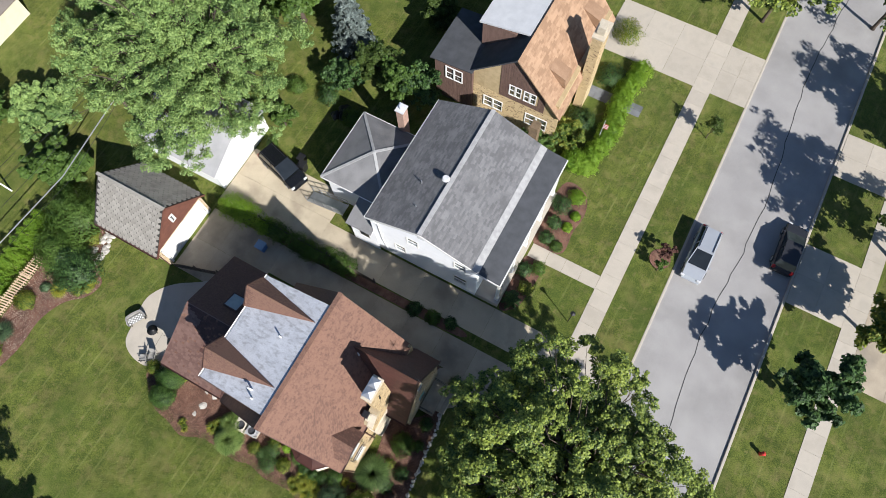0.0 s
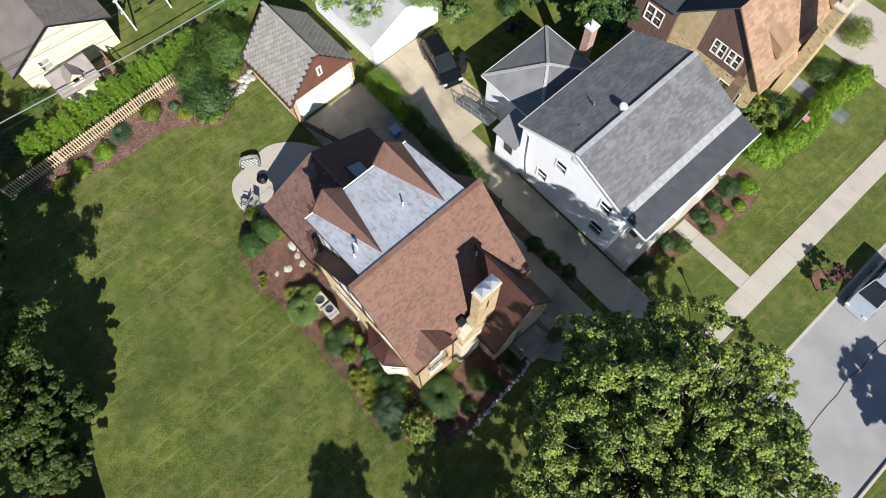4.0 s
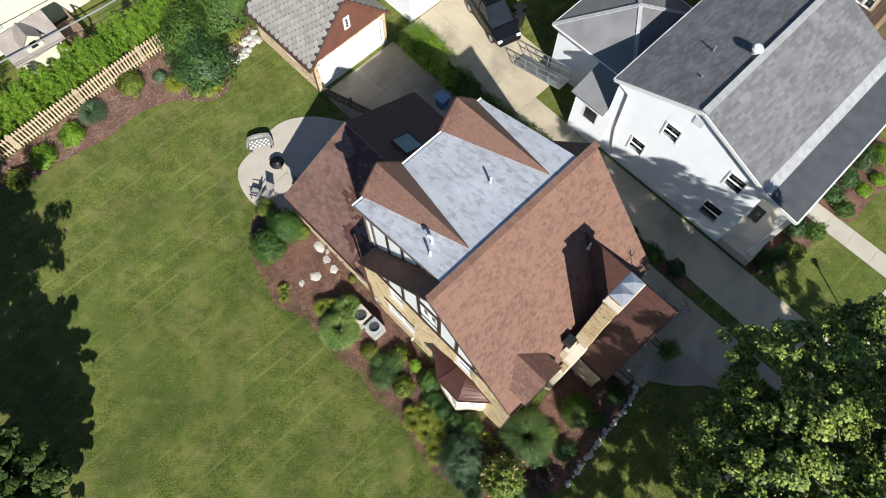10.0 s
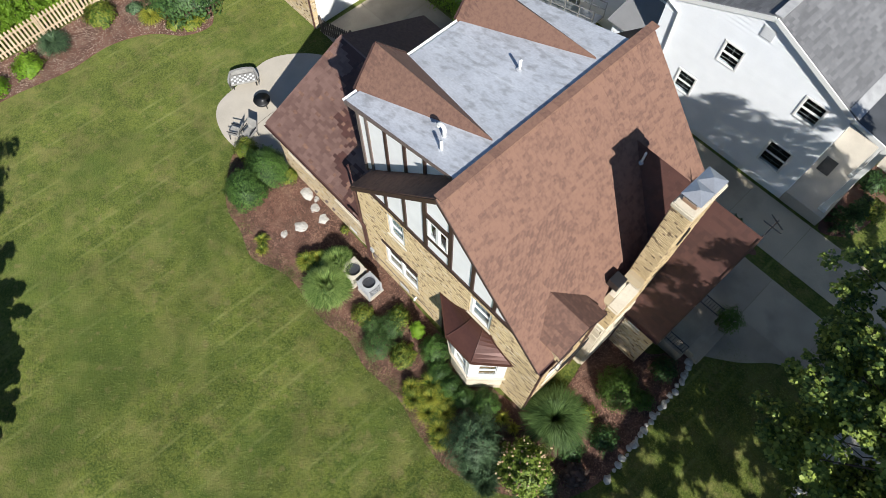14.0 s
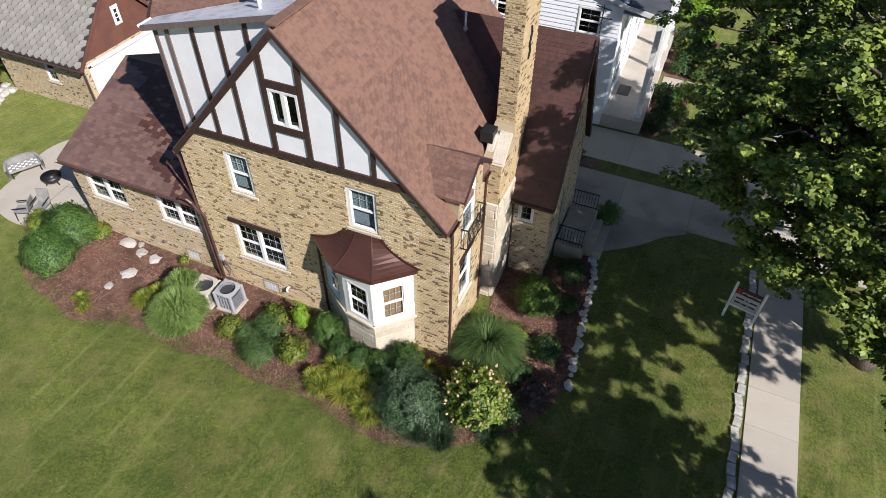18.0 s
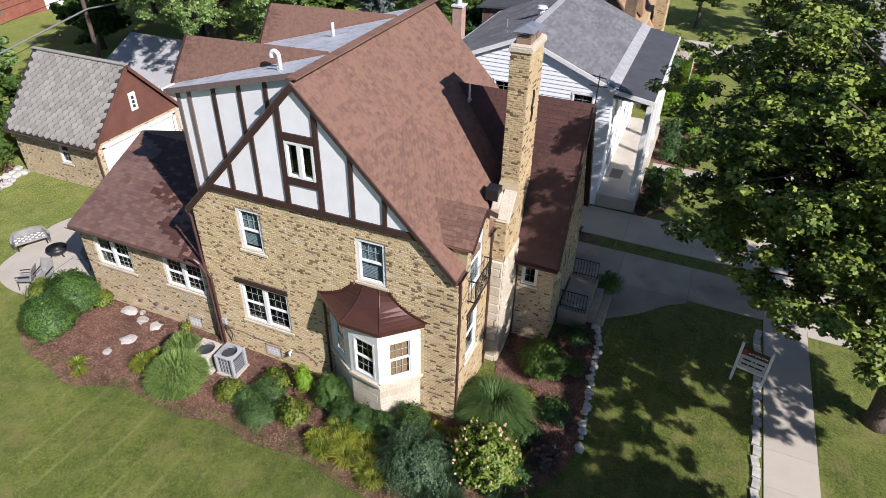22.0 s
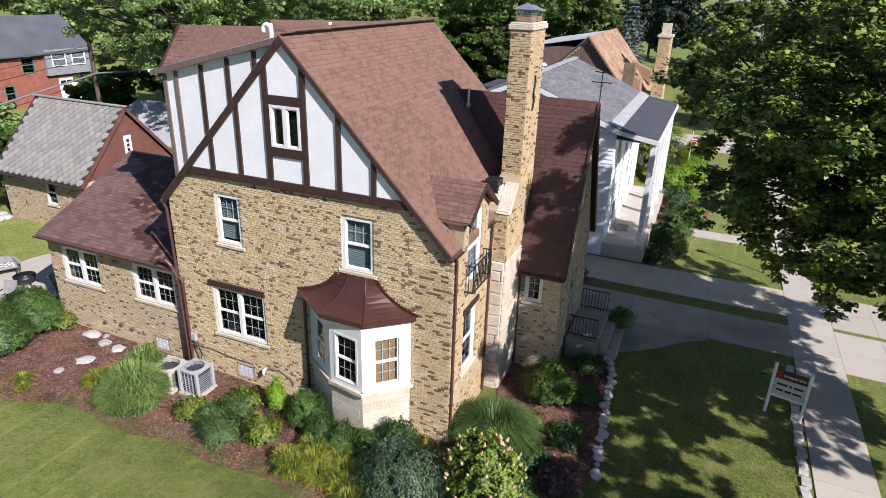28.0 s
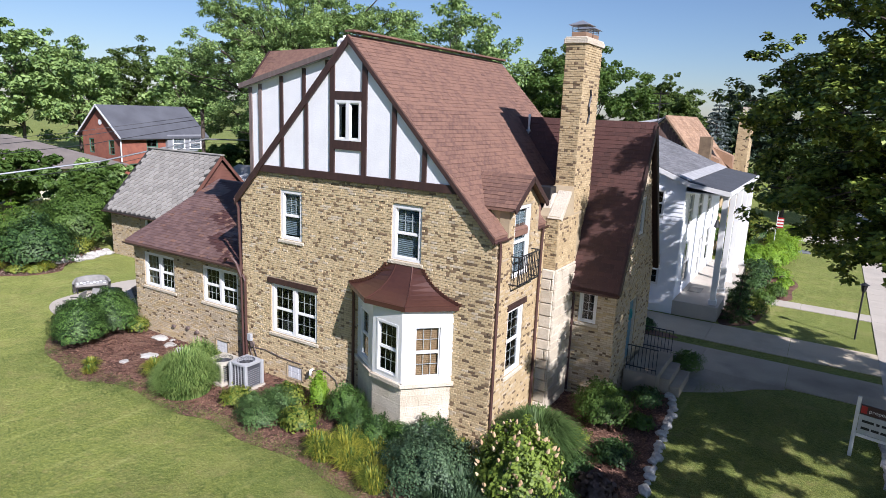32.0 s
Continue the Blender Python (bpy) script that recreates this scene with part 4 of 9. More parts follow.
for a, b in ((0.0, 1.0),):
    p0 = Vector((-13.3, 5.5, WRZ - (5.5 - WR) * 0.428 + 0.02))
    u, v, n = Vector((1, 0, 0)), Vector((0, 1, -0.428)).normalized(), Vector((0, 0.393, 0.919))
    for q0, q1 in ((p0, p0 + u * 1.1), (p0 + v * 1.2, p0 + v * 1.2 + u * 1.1), (p0, p0 + v * 1.2), (p0 + u * 1.1, p0 + u * 1.1 + v * 1.2)):
        skylight.beam(q0 + n * 0.06, q1 + n * 0.06, 0.08, 0.12, up=n)
sk = skylight.put("skylight", M_GUTTER, house, "brown framed skylight")
g = Geo()
g.slab([p0 + n * 0.09, p0 + u * 1.1 + n * 0.09, p0 + u * 1.1 + v * 1.2 + n * 0.09, p0 + v * 1.2 + n * 0.09], 0.02, d=-n)
# The pane's pale blue-grey colour stands in for reflected sky.
g.put("pane", mat("skylight_sky_tint", (0.36, 0.44, 0.48), (0.30, 0.37, 0.41), rough=0.12, fine=6, bump=0.05), sk)

# entry wing
ES = wall_frame((0, 4.9, 0), (1, 0, 0), (0, -1, 0))
EE = wall_frame((1.82, 0, 0), (0, 1, 0), (1, 0, 0))
EN_HOLES = [(0.64, 1.22, 1.86, 2.88)]
EG_HOLES = [(6.55, 7.45, 0.15, 2.35), (6.75, 7.35, 4.5, 5.75)]
EG_PROFILE = [(4.9, 3.05), (7.05, 7.6), (9.2, 3.05)]
g = Geo(ES)
wall_mesh(g, [(0.0, 3.05), (1.54, 3.05)], -0.9, EN_HOLES, thick=0.26)
wall_en = g.put("wall", M_MORTAR, house, "brick entry side wall")
window(house, ES, *EN_HOLES[0], grid=(2, 3), kind="casement", casing=0.08)
g = Geo(EE)
wall_mesh(g, EG_PROFILE, -0.9, EG_HOLES, thick=0.27)
wall_eg = g.put("wall", M_MORTAR, house, "brick entry gable wall")
window(house, EE, *EG_HOLES[1], grid=(2, 3), kind="casement", casing=0.08, label="white gable window")
g = Geo(EE)
u0, u1, v0, v1 = EG_HOLES[0]
pts = [(u0 + 0.05, v0 + 0.02), (u1 - 0.05, v0 + 0.02), (u1 - 0.05, v1 - 0.4)] + [(7.0 + 0.4 * math.cos(a), v1 - 0.4 + 0.38 * math.sin(a)) for a in np.linspace(0.3, math.pi - 0.3, 7)] + [(u0 + 0.05, v1 - 0.4)]
g.slab([(a, -0.1, b) for a, b in pts][::-1], 0.06, d=(0, -1, 0))
M_TEAL = mat("teal_paint", (0.10, 0.27, 0.36), (0.08, 0.21, 0.29), rough=0.4, fine=10, bump=0.1)
front_door = g.put("door", M_TEAL, house, "teal painted arched front door")
g = Geo(EE)
g.tube([(7.0 + 0.16 * math.cos(a), -0.07, 1.75 + 0.16 * math.sin(a)) for a in np.linspace(0, 2 * math.pi, 15)], 0.045, 6)
g.put("wreath", leaf_mat("wreath_leaf", (0.10, 0.42, 0.48), (0.05, 0.25, 0.3)), front_door, "turquoise wreath")
g = Geo(EE)
g.tube([(7.32, -0.08, 1.1), (7.32, -0.03, 1.1), (7.25, -0.03, 1.1)], 0.018, 6)
g.put("handle", M_METAL, front_door)
g = Geo(EE)
for a, b, c, d in ((u0 - 0.0, u0 + 0.06, v0, v1), (u1 - 0.06, u1, v0, v1), (u0, u1, v1 - 0.07, v1)):
    g.box((a, -0.2, c), (b, -0.02, d))
g.put("door_frame", M_STONE, house)
entry_roofs = []
for ye in (4.6, 9.5):
    p = [(-2.87, 7.0, 8.12), (0.0, ye, 3.05), (1.97, ye, 3.05), (1.97, 7.0, 8.12)]
    if ye > 7:
        p.reverse()
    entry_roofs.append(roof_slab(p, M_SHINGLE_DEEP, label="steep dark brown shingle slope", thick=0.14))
for ye in (4.6, 9.5):
    g = Geo()
    g.beam((1.96, ye, 2.98), (1.96, 7.0, 8.02), 0.06, 0.2)
    g.put("bargeboard", M_TIMBER, house)
gutter((0.4, 4.55, 2.98), (1.95, 4.55, 2.98))
spout([(0.5, 4.55, 2.9), (0.47, 4.84, 2.7), (0.47, 4.84, -0.5)])
# chimney
CX0, CX1, CY0, CY1, CZ = -0.27, 0.33, 4.42, 5.86, 10.28
chim = Geo()
chim.box((CX0, CY0, 4.5), (CX1, CY1, CZ))
chim.box((-0.25, 3.25, 3.75), (0.38, 5.25, 5.35))
chim.hexa([(-0.25, 3.25, 5.35), (0.38, 3.25, 5.35), (0.38, 4.45, 5.35), (-0.25, 4.45, 5.35), (-0.25, 4.25, 6.15), (0.33, 4.25, 6.15), (0.33, 4.45, 6.15), (-0.25, 4.45, 6.15)])
chimney = chim.put("chimney", M_MORTAR, house, "tall yellow brick chimney")
bricks(chimney, wall_frame((0, CY0, 0), (1, 0, 0), (0, -1, 0)), [(CX0, CZ), (CX1, CZ)], 5.6, [], YB, seed=11)
bricks(chimney, wall_frame((CX1, 0, 0), (0, 1, 0), (1, 0, 0)), [(CY0, CZ), (CY1, CZ)], 3.0, [], YB, seed=12, near=(4.3, 5.9, 6.5, 10.3))
bricks(chimney, wall_frame((CX0, 0, 0), (0, -1, 0), (-1, 0, 0)), [(-CY1, CZ), (-CY0, CZ)], 5.5, [], YB, seed=13)
bricks(chimney, wall_frame((0.38, 0, 0), (0, 1, 0), (1, 0, 0)), [(3.25, 5.35), (4.2, 5.35), (4.9, 5.35)], 3.8, [], YB, seed=14)
bricks(chimney, wall_frame((0, 3.25, 0), (1, 0, 0), (0, -1, 0)), [(0.0, 5.3), (0.38, 5.3)], 3.8, [], YB, seed=15)
g = Geo()
g.box((CX0 - 0.06, CY0 - 0.06, CZ - 0.02), (CX1 + 0.06, CY1 + 0.06, CZ + 0.12))
g.box((CX0 - 0.03, CY0 - 0.03, CZ + 0.12), (CX1 + 0.03, CY1 + 0.03, CZ + 0.17))
g.put("cap", M_STONE, chimney, "weathered stone chimney cap", bevel=0.015)
M_CLAY = mat("clay_flue", (0.30, 0.19, 0.12), (0.2, 0.125, 0.08), fine=20, bump=0.2)
for y0, y1 in ((4.58, 5.06), (5.2, 5.68)):
    g = Geo()
    g.box((-0.2, y0, 10.45), (0.26, y1, 10.6))
    g.put("flue", M_CLAY, chimney, "weathered clay flue", bevel=0.02)
for y0, y1, zt in ((4.5, 5.14, 10.95), (5.12, 5.76, 10.9)):
    g = Geo()
    hood = [(-0.29, y0, zt - 0.16), (0.35, y0, zt - 0.16), (0.35, y1, zt - 0.16), (-0.29, y1, zt - 0.16)]
    g.add(hood + [(0.03, (y0 + y1) / 2, zt)], [(0, 1, 4), (1, 2, 4), (2, 3, 4), (3, 0, 4), (3, 2, 1, 0)])
    for x in (-0.18, 0.24):
        for y in (y0 + 0.1, y1 - 0.1):
            g.beam((x, y, 10.58), (x, y, zt - 0.15), 0.02, 0.02)
    for k in range(3):
        g.tube([(-0.2, y0 + 0.08, 10.63 + k * 0.05), (0.26, y0 + 0.08, 10.63 + k * 0.05), (0.26, y1 - 0.08, 10.63 + k * 0.05), (-0.2, y1 - 0.08, 10.63 + k * 0.05), (-0.2, y0 + 0.08, 10.63 + k * 0.05)], 0.006, 4, cap=False)
    g.put("hood", M_METAL, chimney, "galvanised flue hood")
g = Geo()
g.tube([(0.36, 5.0, 8.0), (0.37, 5.08, 8.25), (0.37, 4.98, 8.5), (0.37, 5.1, 8.8), (0.36, 5.05, 9.0)], 0.035, 6)
g.put("ornament", M_BLACK, chimney, "black iron scroll anchor")
g = Geo()
g.box((-0.5, 3.6, 5.75), (-0.08, 4.05, 6.15))
g.put("rain_head", M_BLACK, chimney, "black metal box behind the chimney shoulder", bevel=0.02)
# stone shoulder and stone base of the chimney
g = Geo()
g.hexa([(0.0, 3.2, 5.3), (0.44, 3.2, 5.3), (0.42, 3.42, 5.2), (0.0, 3.42, 5.2), (0.0, 4.0, 6.05), (0.44, 4.0, 6.05), (0.36, 4.2, 5.95), (0.0, 4.2, 5.95)])
g.hexa([(-0.25, 3.2, 4.95), (0.0, 3.2, 4.95), (0.0, 3.5, 4.95), (-0.25, 3.5, 4.95), (-0.25, 3.7, 5.95), (0.0, 3.7, 5.95), (0.0, 4.4, 5.95), (-0.25, 4.4, 5.95)], 0)
g.put("shoulder", M_STONE, chimney, "pale stone chimney shoulder", bevel=0.03)
rng = random.Random(5)
for face in range(2):
    z = -0.62
    while z < 3.8:
        h = rng.uniform(0.22, 0.42)
        t = 0.0
        length = 1.65 if face == 0 else 0.4
        while t < length - 0.02:
            w = min(rng.uniform(0.25, 0.65), length - t)
            g = Geo(wall_frame((0.4, 3.22, 0), (0, 1, 0), (1, 0, 0)) if face == 0 else wall_frame((0.0, 3.22, 0), (1, 0, 0), (0, -1, 0)))
            p, f = box_piece(w - 0.012, min(h, 3.8 - z) - 0.012, rng.uniform(0.03, 0.07), 0.02)
            g.add([(q[0] + t, q[1], q[2] + z) for q in p], [q[::-1] for q in f])
            g.put("stone", M_STONE, chimney)
            t += w
        z += h
g = Geo()
g.box((-0.2, 3.23, -0.9), (0.4, 4.9, 3.78))
g.put("base", M_MORTAR, chimney, "pale rough stone chimney base")

# bay window
BAY = [(-4.4, 0.1), (-3.25, -0.68), (-2.12, -0.9), (-1.14, 0.1)]
bay = thing("bay_window", "white bay window with stone base and brown metal roof", "bay window", (-2.7, -0.4, -0.2))
for (xa, ya), (xb, yb), gd, bl in zip(BAY, BAY[1:], ((2, 3), (3, 3), (4, 3)), (None, None, (M_CURTAIN, 0.0))):
    d = Vector((xb - xa, yb - ya, 0))
    L = d.length
    d.normalize()
    to = wall_frame((xa, ya, 0), d, (d.y, -d.x, 0))
    a, b = {2: (0.3, L - 0.3), 3: (0.17, L - 0.15), 4: (0.3, L - 0.3)}[gd[0]]
    gd = (min(gd[0], 3), gd[1])
    g = Geo(to)
    wall_mesh(g, [(0, 3.12), (L, 3.12)], 1.06, [(a, b, 1.18, 2.66)], thick=0.12, out=-0.004)
    g.put("panel", M_WHITE, bay, "white painted bay panel")
    window(bay, to, a, b, 1.18, 2.66, grid=(gd[0], 2), casing=0.06, sill=False, deep=0.03, blind=bl, label="white bay sash window")
    g = Geo(to)
    g.box((-0.04, -0.1, 0.94), (L + 0.04, 0.08, 1.06))
    g.put("ledge", M_STONE, bay, "pale stone ledge", bevel=0.012)
    g = Geo(to)
    g.box((0, -0.15, -0.9), (L, -0.02, 0.94))
    g.put("base", M_STONE, bay)
    z, rng = -0.6, random.Random(int(L * 100))
    while z < 0.92:
        h = min(rng.uniform(0.26, 0.42), 0.94 - z)
        t = 0.0
        while t < L - 0.02:
            w = min(rng.uniform(0.35, 0.75), L - t)
            g = Geo(to)
            p, f = box_piece(w - 0.006, h - 0.006, rng.uniform(0.0, 0.008) + 0.003, 0.006)
            g.add([(q[0] + t, q[1] - 0.02, q[2] + z) for q in p], [q[::-1] for q in f])
            g.put("stone", M_STONE, bay)
            t += w
        z += h
EAVE = [(-4.65, 0.08), (-3.35, -0.88), (-2.05, -0.9), (-1.0, 0.08)]
TOP = [(-3.36, 0.08), (-3.05, 0.07), (-2.5, 0.07), (-2.2, 0.08)]
g = Geo()
rings = []
for s in np.linspace(0, 1, 9):
    z = 3.2 + 0.82 * (0.45 * s + 0.55 * s ** 2.4)
    k = 1 - (1 - s) ** 1.25 * 1.0
    rings.append([(e[0] + (t[0] - e[0]) * k, e[1] + (t[1] - e[1]) * k, z) for e, t in zip(EAVE, TOP)])
pts = [p for r in rings for p in r]
g.add(pts, [(i * 4 + j, i * 4 + j + 1, i * 4 + j + 5, i * 4 + j + 4) for i in range(8) for j in range(3)])
br = g.put("bay_roof", M_COPPER, bay, "brown sheet metal bay roof")
so = br.modifiers.new("solid", "SOLIDIFY")
so.thickness, so.offset = 0.03, -1
for j in (1, 2):
    g = Geo()
    g.tube([(r[j][0], r[j][1], r[j][2] + 0.012) for r in rings], 0.018, 5)
    g.put("standing_seam", M_COPPER, bay)
for (xa, ya), (xb, yb) in zip(EAVE, EAVE[1:]):
    g = Geo()
    g.beam((xa, ya - 0.02, 3.15), (xb, yb - 0.02, 3.15), 0.05, 0.13)
    g.put("gutter", M_COPPER, bay, "brown bay gutter")
    g = Geo()
    g.slab([(xa * 0.93 - 2.7 * 0.07, ya * 0.93, 3.13), (xb * 0.93 - 2.7 * 0.07, yb * 0.93, 3.13), (-2.7, 0, 3.13)][::-1], 0.03)
    g.put("soffit", M_WHITE, bay)
for j, xs in ((0, -1), (3, 1)):
    for i in range(8):
        r0, r1 = rings[i][j], rings[i + 1][j]
        for q in range(2):
            f = q / 2
            g = Geo()
            x, z = r0[0] + (r1[0] - r0[0]) * f, r0[2] + (r1[2] - r0[2]) * f
            g.box((x - 0.06 if xs < 0 else x - 0.03, 0.055, z), (x + 0.03 if xs < 0 else x + 0.06, 0.095, z + 0.08))
            g.put("step_flashing", M_COPPER, bay)
g = Geo()
g.tube([(-4.5, 0.02, 3.1), (-4.5, 0.04, -0.5)], 0.045, 6)
g.put("downspout", M_COPPER, bay)

# stoop with iron railings and a planter
stoop = thing("stoop", "concrete entry stoop with black iron railings", "stoop", (2.4, 7.6, -0.2))
g = Geo()
g.box((1.92, 6.2, -0.9), (3.0, 8.7, 0.12))
g.put("platform", M_CONC_OLD, stoop, bevel=0.02)
g = Geo()
g.box((3.0, 6.7, -0.9), (3.33, 8.4, -0.09))
g.put("step", M_CONC_OLD, stoop, bevel=0.02)
g = Geo()
g.box((3.335, 6.7, -0.9), (3.66, 8.4, -0.3))
g.put("step", M_CONC_OLD, stoop, bevel=0.02)
for y in (6.3, 8.6):
    g = Geo()
    for z in (0.25, 0.95):
        g.beam((1.95, y, z), (2.95, y, z), 0.03, 0.03)
    rl = g.put("railing", M_BLACK, stoop, "black iron railing")
    for i in range(9):
        b = Geo()
        b.beam((1.97 + i * 0.12, y, 0.12), (1.97 + i * 0.12, y, 0.95), 0.018, 0.018)
        b.put("baluster", M_BLACK, rl)

# bricks and shingles of the house
bricks(wall_s, S, S_PROFILE, -0.75, S_HOLES[:4] + [(-8.04, -5.95, 2.63, 2.8), (-8.0, -5.9, 0.88, 1.0), (-7.55, -6.5, 4.01, 4.13), (-3.33, -2.18, 4.03, 4.15), (-4.35, -1.2, -0.9, 3.2)], YB, dark=0.17, pale=0.10, seed=1, near=(-1.05, 0.0, 0.0, 5.2))
bricks(wall_e, E_, E_PROFILE[:7], -0.75, E_HOLES + [(0.9, 2.1, 3.05, 3.2), (0.9, 2.08, 1.03, 1.16), (3.2, 9, -1, 6)], YB, dark=0.17, pale=0.2, seed=2)
bricks(wing_s, WS, [(-15.35, 2.9), (-9.21, 2.9)], -0.8, W_HOLES + [(-10.87, -10.22, -0.5, 0.03), (-14.83, -12.92, 1.19, 1.31), (-11.53, -9.58, 1.19, 1.31)], [M_BRICK_PALE, M_BRICK_DARK, M_BRICK], dark=0.1, pale=0.35, seed=3)
bricks(wall_en, ES, [(0.42, 3.05), (1.82, 3.05)], -0.75, EN_HOLES + [(0.54, 1.32, 1.73, 1.87)], [M_BRICK_PALE, M_BRICK_DARK, M_BRICK], dark=0.14, pale=0.3, seed=4)
bricks(wall_eg, EE, EG_PROFILE, -0.75, EG_HOLES + [(6.63, 7.47, 4.37, 4.51)], [M_BRICK_PALE, M_BRICK_DARK, M_BRICK], dark=0.14, pale=0.3, seed=5)
L_R = math.hypot(EAVE_R[0] - RIDGE_X, RIDGE_Z - EAVE_R[1])
SH = [M_SHINGLE, M_SHINGLE_WORN, M_SHINGLE_DEEP]


def blend(x, d, rng):
    """All shingles of one colour."""
    return 0


shingles(roof_r, (EAVE_R[0], Y0, EAVE_R[1]), (0, 1, 0), (RIDGE_X - EAVE_R[0], 0, RIDGE_Z - EAVE_R[1]), int(L_R / 0.145), lambda d: (0.0, Y1 - Y0), SH, blend, 21, near=(0.0, 3.2, 1.2, 5.0))
L_L = math.hypot(EAVE_L[0] - RIDGE_X, RIDGE_Z - EAVE_L[1])
shingles(roof_l, (EAVE_L[0], Y1, EAVE_L[1]), (0, -1, 0), (RIDGE_X - EAVE_L[0], 0, RIDGE_Z - EAVE_L[1]), int(L_L / 0.145), lambda d: (Y1 - 1.0, Y1 - Y0), SH, blend, 22)
L_W = math.hypot(WR, WRZ - 2.96)


# Weathered shingles before the diagonal; the dark ones past it paint the house's shade.
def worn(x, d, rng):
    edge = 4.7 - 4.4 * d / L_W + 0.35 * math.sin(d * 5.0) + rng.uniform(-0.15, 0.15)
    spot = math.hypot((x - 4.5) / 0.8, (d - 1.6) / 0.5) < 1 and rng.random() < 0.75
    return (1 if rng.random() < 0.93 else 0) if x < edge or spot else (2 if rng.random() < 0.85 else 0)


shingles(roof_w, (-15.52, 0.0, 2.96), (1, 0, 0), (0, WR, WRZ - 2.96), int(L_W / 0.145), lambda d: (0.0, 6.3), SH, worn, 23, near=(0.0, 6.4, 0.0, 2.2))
L_E = math.hypot(2.45, 5.07)
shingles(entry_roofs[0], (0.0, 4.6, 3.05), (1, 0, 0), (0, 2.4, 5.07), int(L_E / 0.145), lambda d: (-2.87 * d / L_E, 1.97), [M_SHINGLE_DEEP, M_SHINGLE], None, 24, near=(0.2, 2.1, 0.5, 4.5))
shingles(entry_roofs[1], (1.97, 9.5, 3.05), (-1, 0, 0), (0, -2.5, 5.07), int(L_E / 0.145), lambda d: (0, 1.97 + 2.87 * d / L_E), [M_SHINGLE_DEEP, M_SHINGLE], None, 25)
for k, (y0, y1) in enumerate(GABLES):
    ym = (y0 + y1) / 2
    ls = math.hypot(ym - y0, 1.16)
    shingles(small[2 * k], (-10.1, y0, 8.8), (1, 0, 0), (-0.15, ym - y0, 1.16), int(ls / 0.145), lambda d, ls=ls: (0.0, 5.0 * d / ls), SH, blend, 26 + k)
    shingles(small[2 * k + 1], (-10.1, y1, 8.8), (-1, 0, 0), (-0.15, ym - y1, 1.16), int(ls / 0.145), lambda d, ls=ls: (-5.0 * d / ls, 0.0), SH, blend, 28 + k)
DL = math.hypot(DYM - DYA, DZA - DZE)
for ob, a, u, w in ((dr[0], (DXE, DYA, DZE), (1, 0, 0), (0, DYM - DYA, DZA - DZE)), (dr[1], (0.2, DYB, DZE), (-1, 0, 0), (0, DYM - DYB, DZA - DZE))):
    shingles(ob, a, u, w, 9, (lambda d: ((DX - DXE) * d / DL, 0.2 - DXE)) if u[0] > 0 else (lambda d: (0, 0.2 - DXE - (DX - DXE) * d / DL)), SH, blend, 31)


# ---- garage ----
garage = thing("garage", "brick garage with grey diamond-tile roof and white door", "garage", (-24, 9.3, -0.45))
GX0, GX1, GY0, GY1, GYM, GZE, GZR = -27.1, -21.3, 6.55, 12.05, 9.3, 2.2, 5.35
GS = wall_frame((0, GY0, 0), (1, 0, 0), (0, -1, 0))
GE = wall_frame((GX1, 0, 0), (0, 1, 0), (1, 0, 0))
g = Geo(GS)
GH = [(-24.1, -23.4, 0.75, 1.95)]
wall_mesh(g, [(GX0, 2.2), (GX1, 2.2)], -0.7, GH, thick=0.25)
gw = g.put("wall", M_MORTAR, garage, "pale brick garage wall")
window(garage, GS, *GH[0], grid=(2, 2), casing=0.06)
bricks(gw, GS, [(GX0, 2.2), (GX1, 2.2)], -0.6, GH + [(-24.2, -23.3, 0.6, 0.76)], [M_BRICK_PALE, M_BRICK_DARK, M_BRICK], dark=0.1, pale=0.4, seed=41)
GD = [(6.95, 11.65, -0.6, 1.85)]
g = Geo(GE)
wall_mesh(g, [(GY0 + 0.26, 2.2), (GY1, 2.2)], -0.7, GD, thick=0.25, out=-0.002)
gf = g.put("wall", M_MORTAR, garage)
bricks(gf, GE, [(GY0, 2.2), (GY1, 2.2)], -0.6, GD, [M_BRICK_PALE, M_BRICK_DARK, M_BRICK], dark=0.1, pale=0.4, seed=42)
g = Geo()
g.box((GX0, GY0 + 0.26, -0.7), (GX0 + 0.25, GY1, 2.2))
g.box((GX0 + 0.255, GY1 - 0.25, -0.7), (GX1 - 0.26, GY1, 2.2))
g.put("wall", M_BRICK_PALE, garage)
gdoor = None
for i in range(4):
    g = Geo(GE)
    z0, z1 = -0.42 + i * 0.57, -0.42 + (i + 1) * 0.57 - 0.008
    g.box((6.97, -0.12, z0), (11.63, -0.07, z1))
    ob = g.put("garage_door" if gdoor is None else "door_section", M_WHITE, gdoor or garage, "white panelled garage door" if gdoor is None else "")
    gdoor = gdoor or ob
    for k in range(6):
        a = 6.97 + k * 0.777
        g = Geo(GE)
        g.box((a + 0.1, -0.072, z0 + 0.1), (a + 0.67, -0.055, z1 - 0.1))
        g.put("door_panel", M_WHITE, gdoor)
g = Geo(GE)
for a, b, c, d in ((6.8, 6.96, -0.45, 1.95), (11.64, 11.8, -0.45, 1.95), (6.8, 11.8, 1.85, 2.05)):
    g.box((a, -0.03, c), (b, 0.03, d))
g.put("door_trim", M_WHITE, garage)
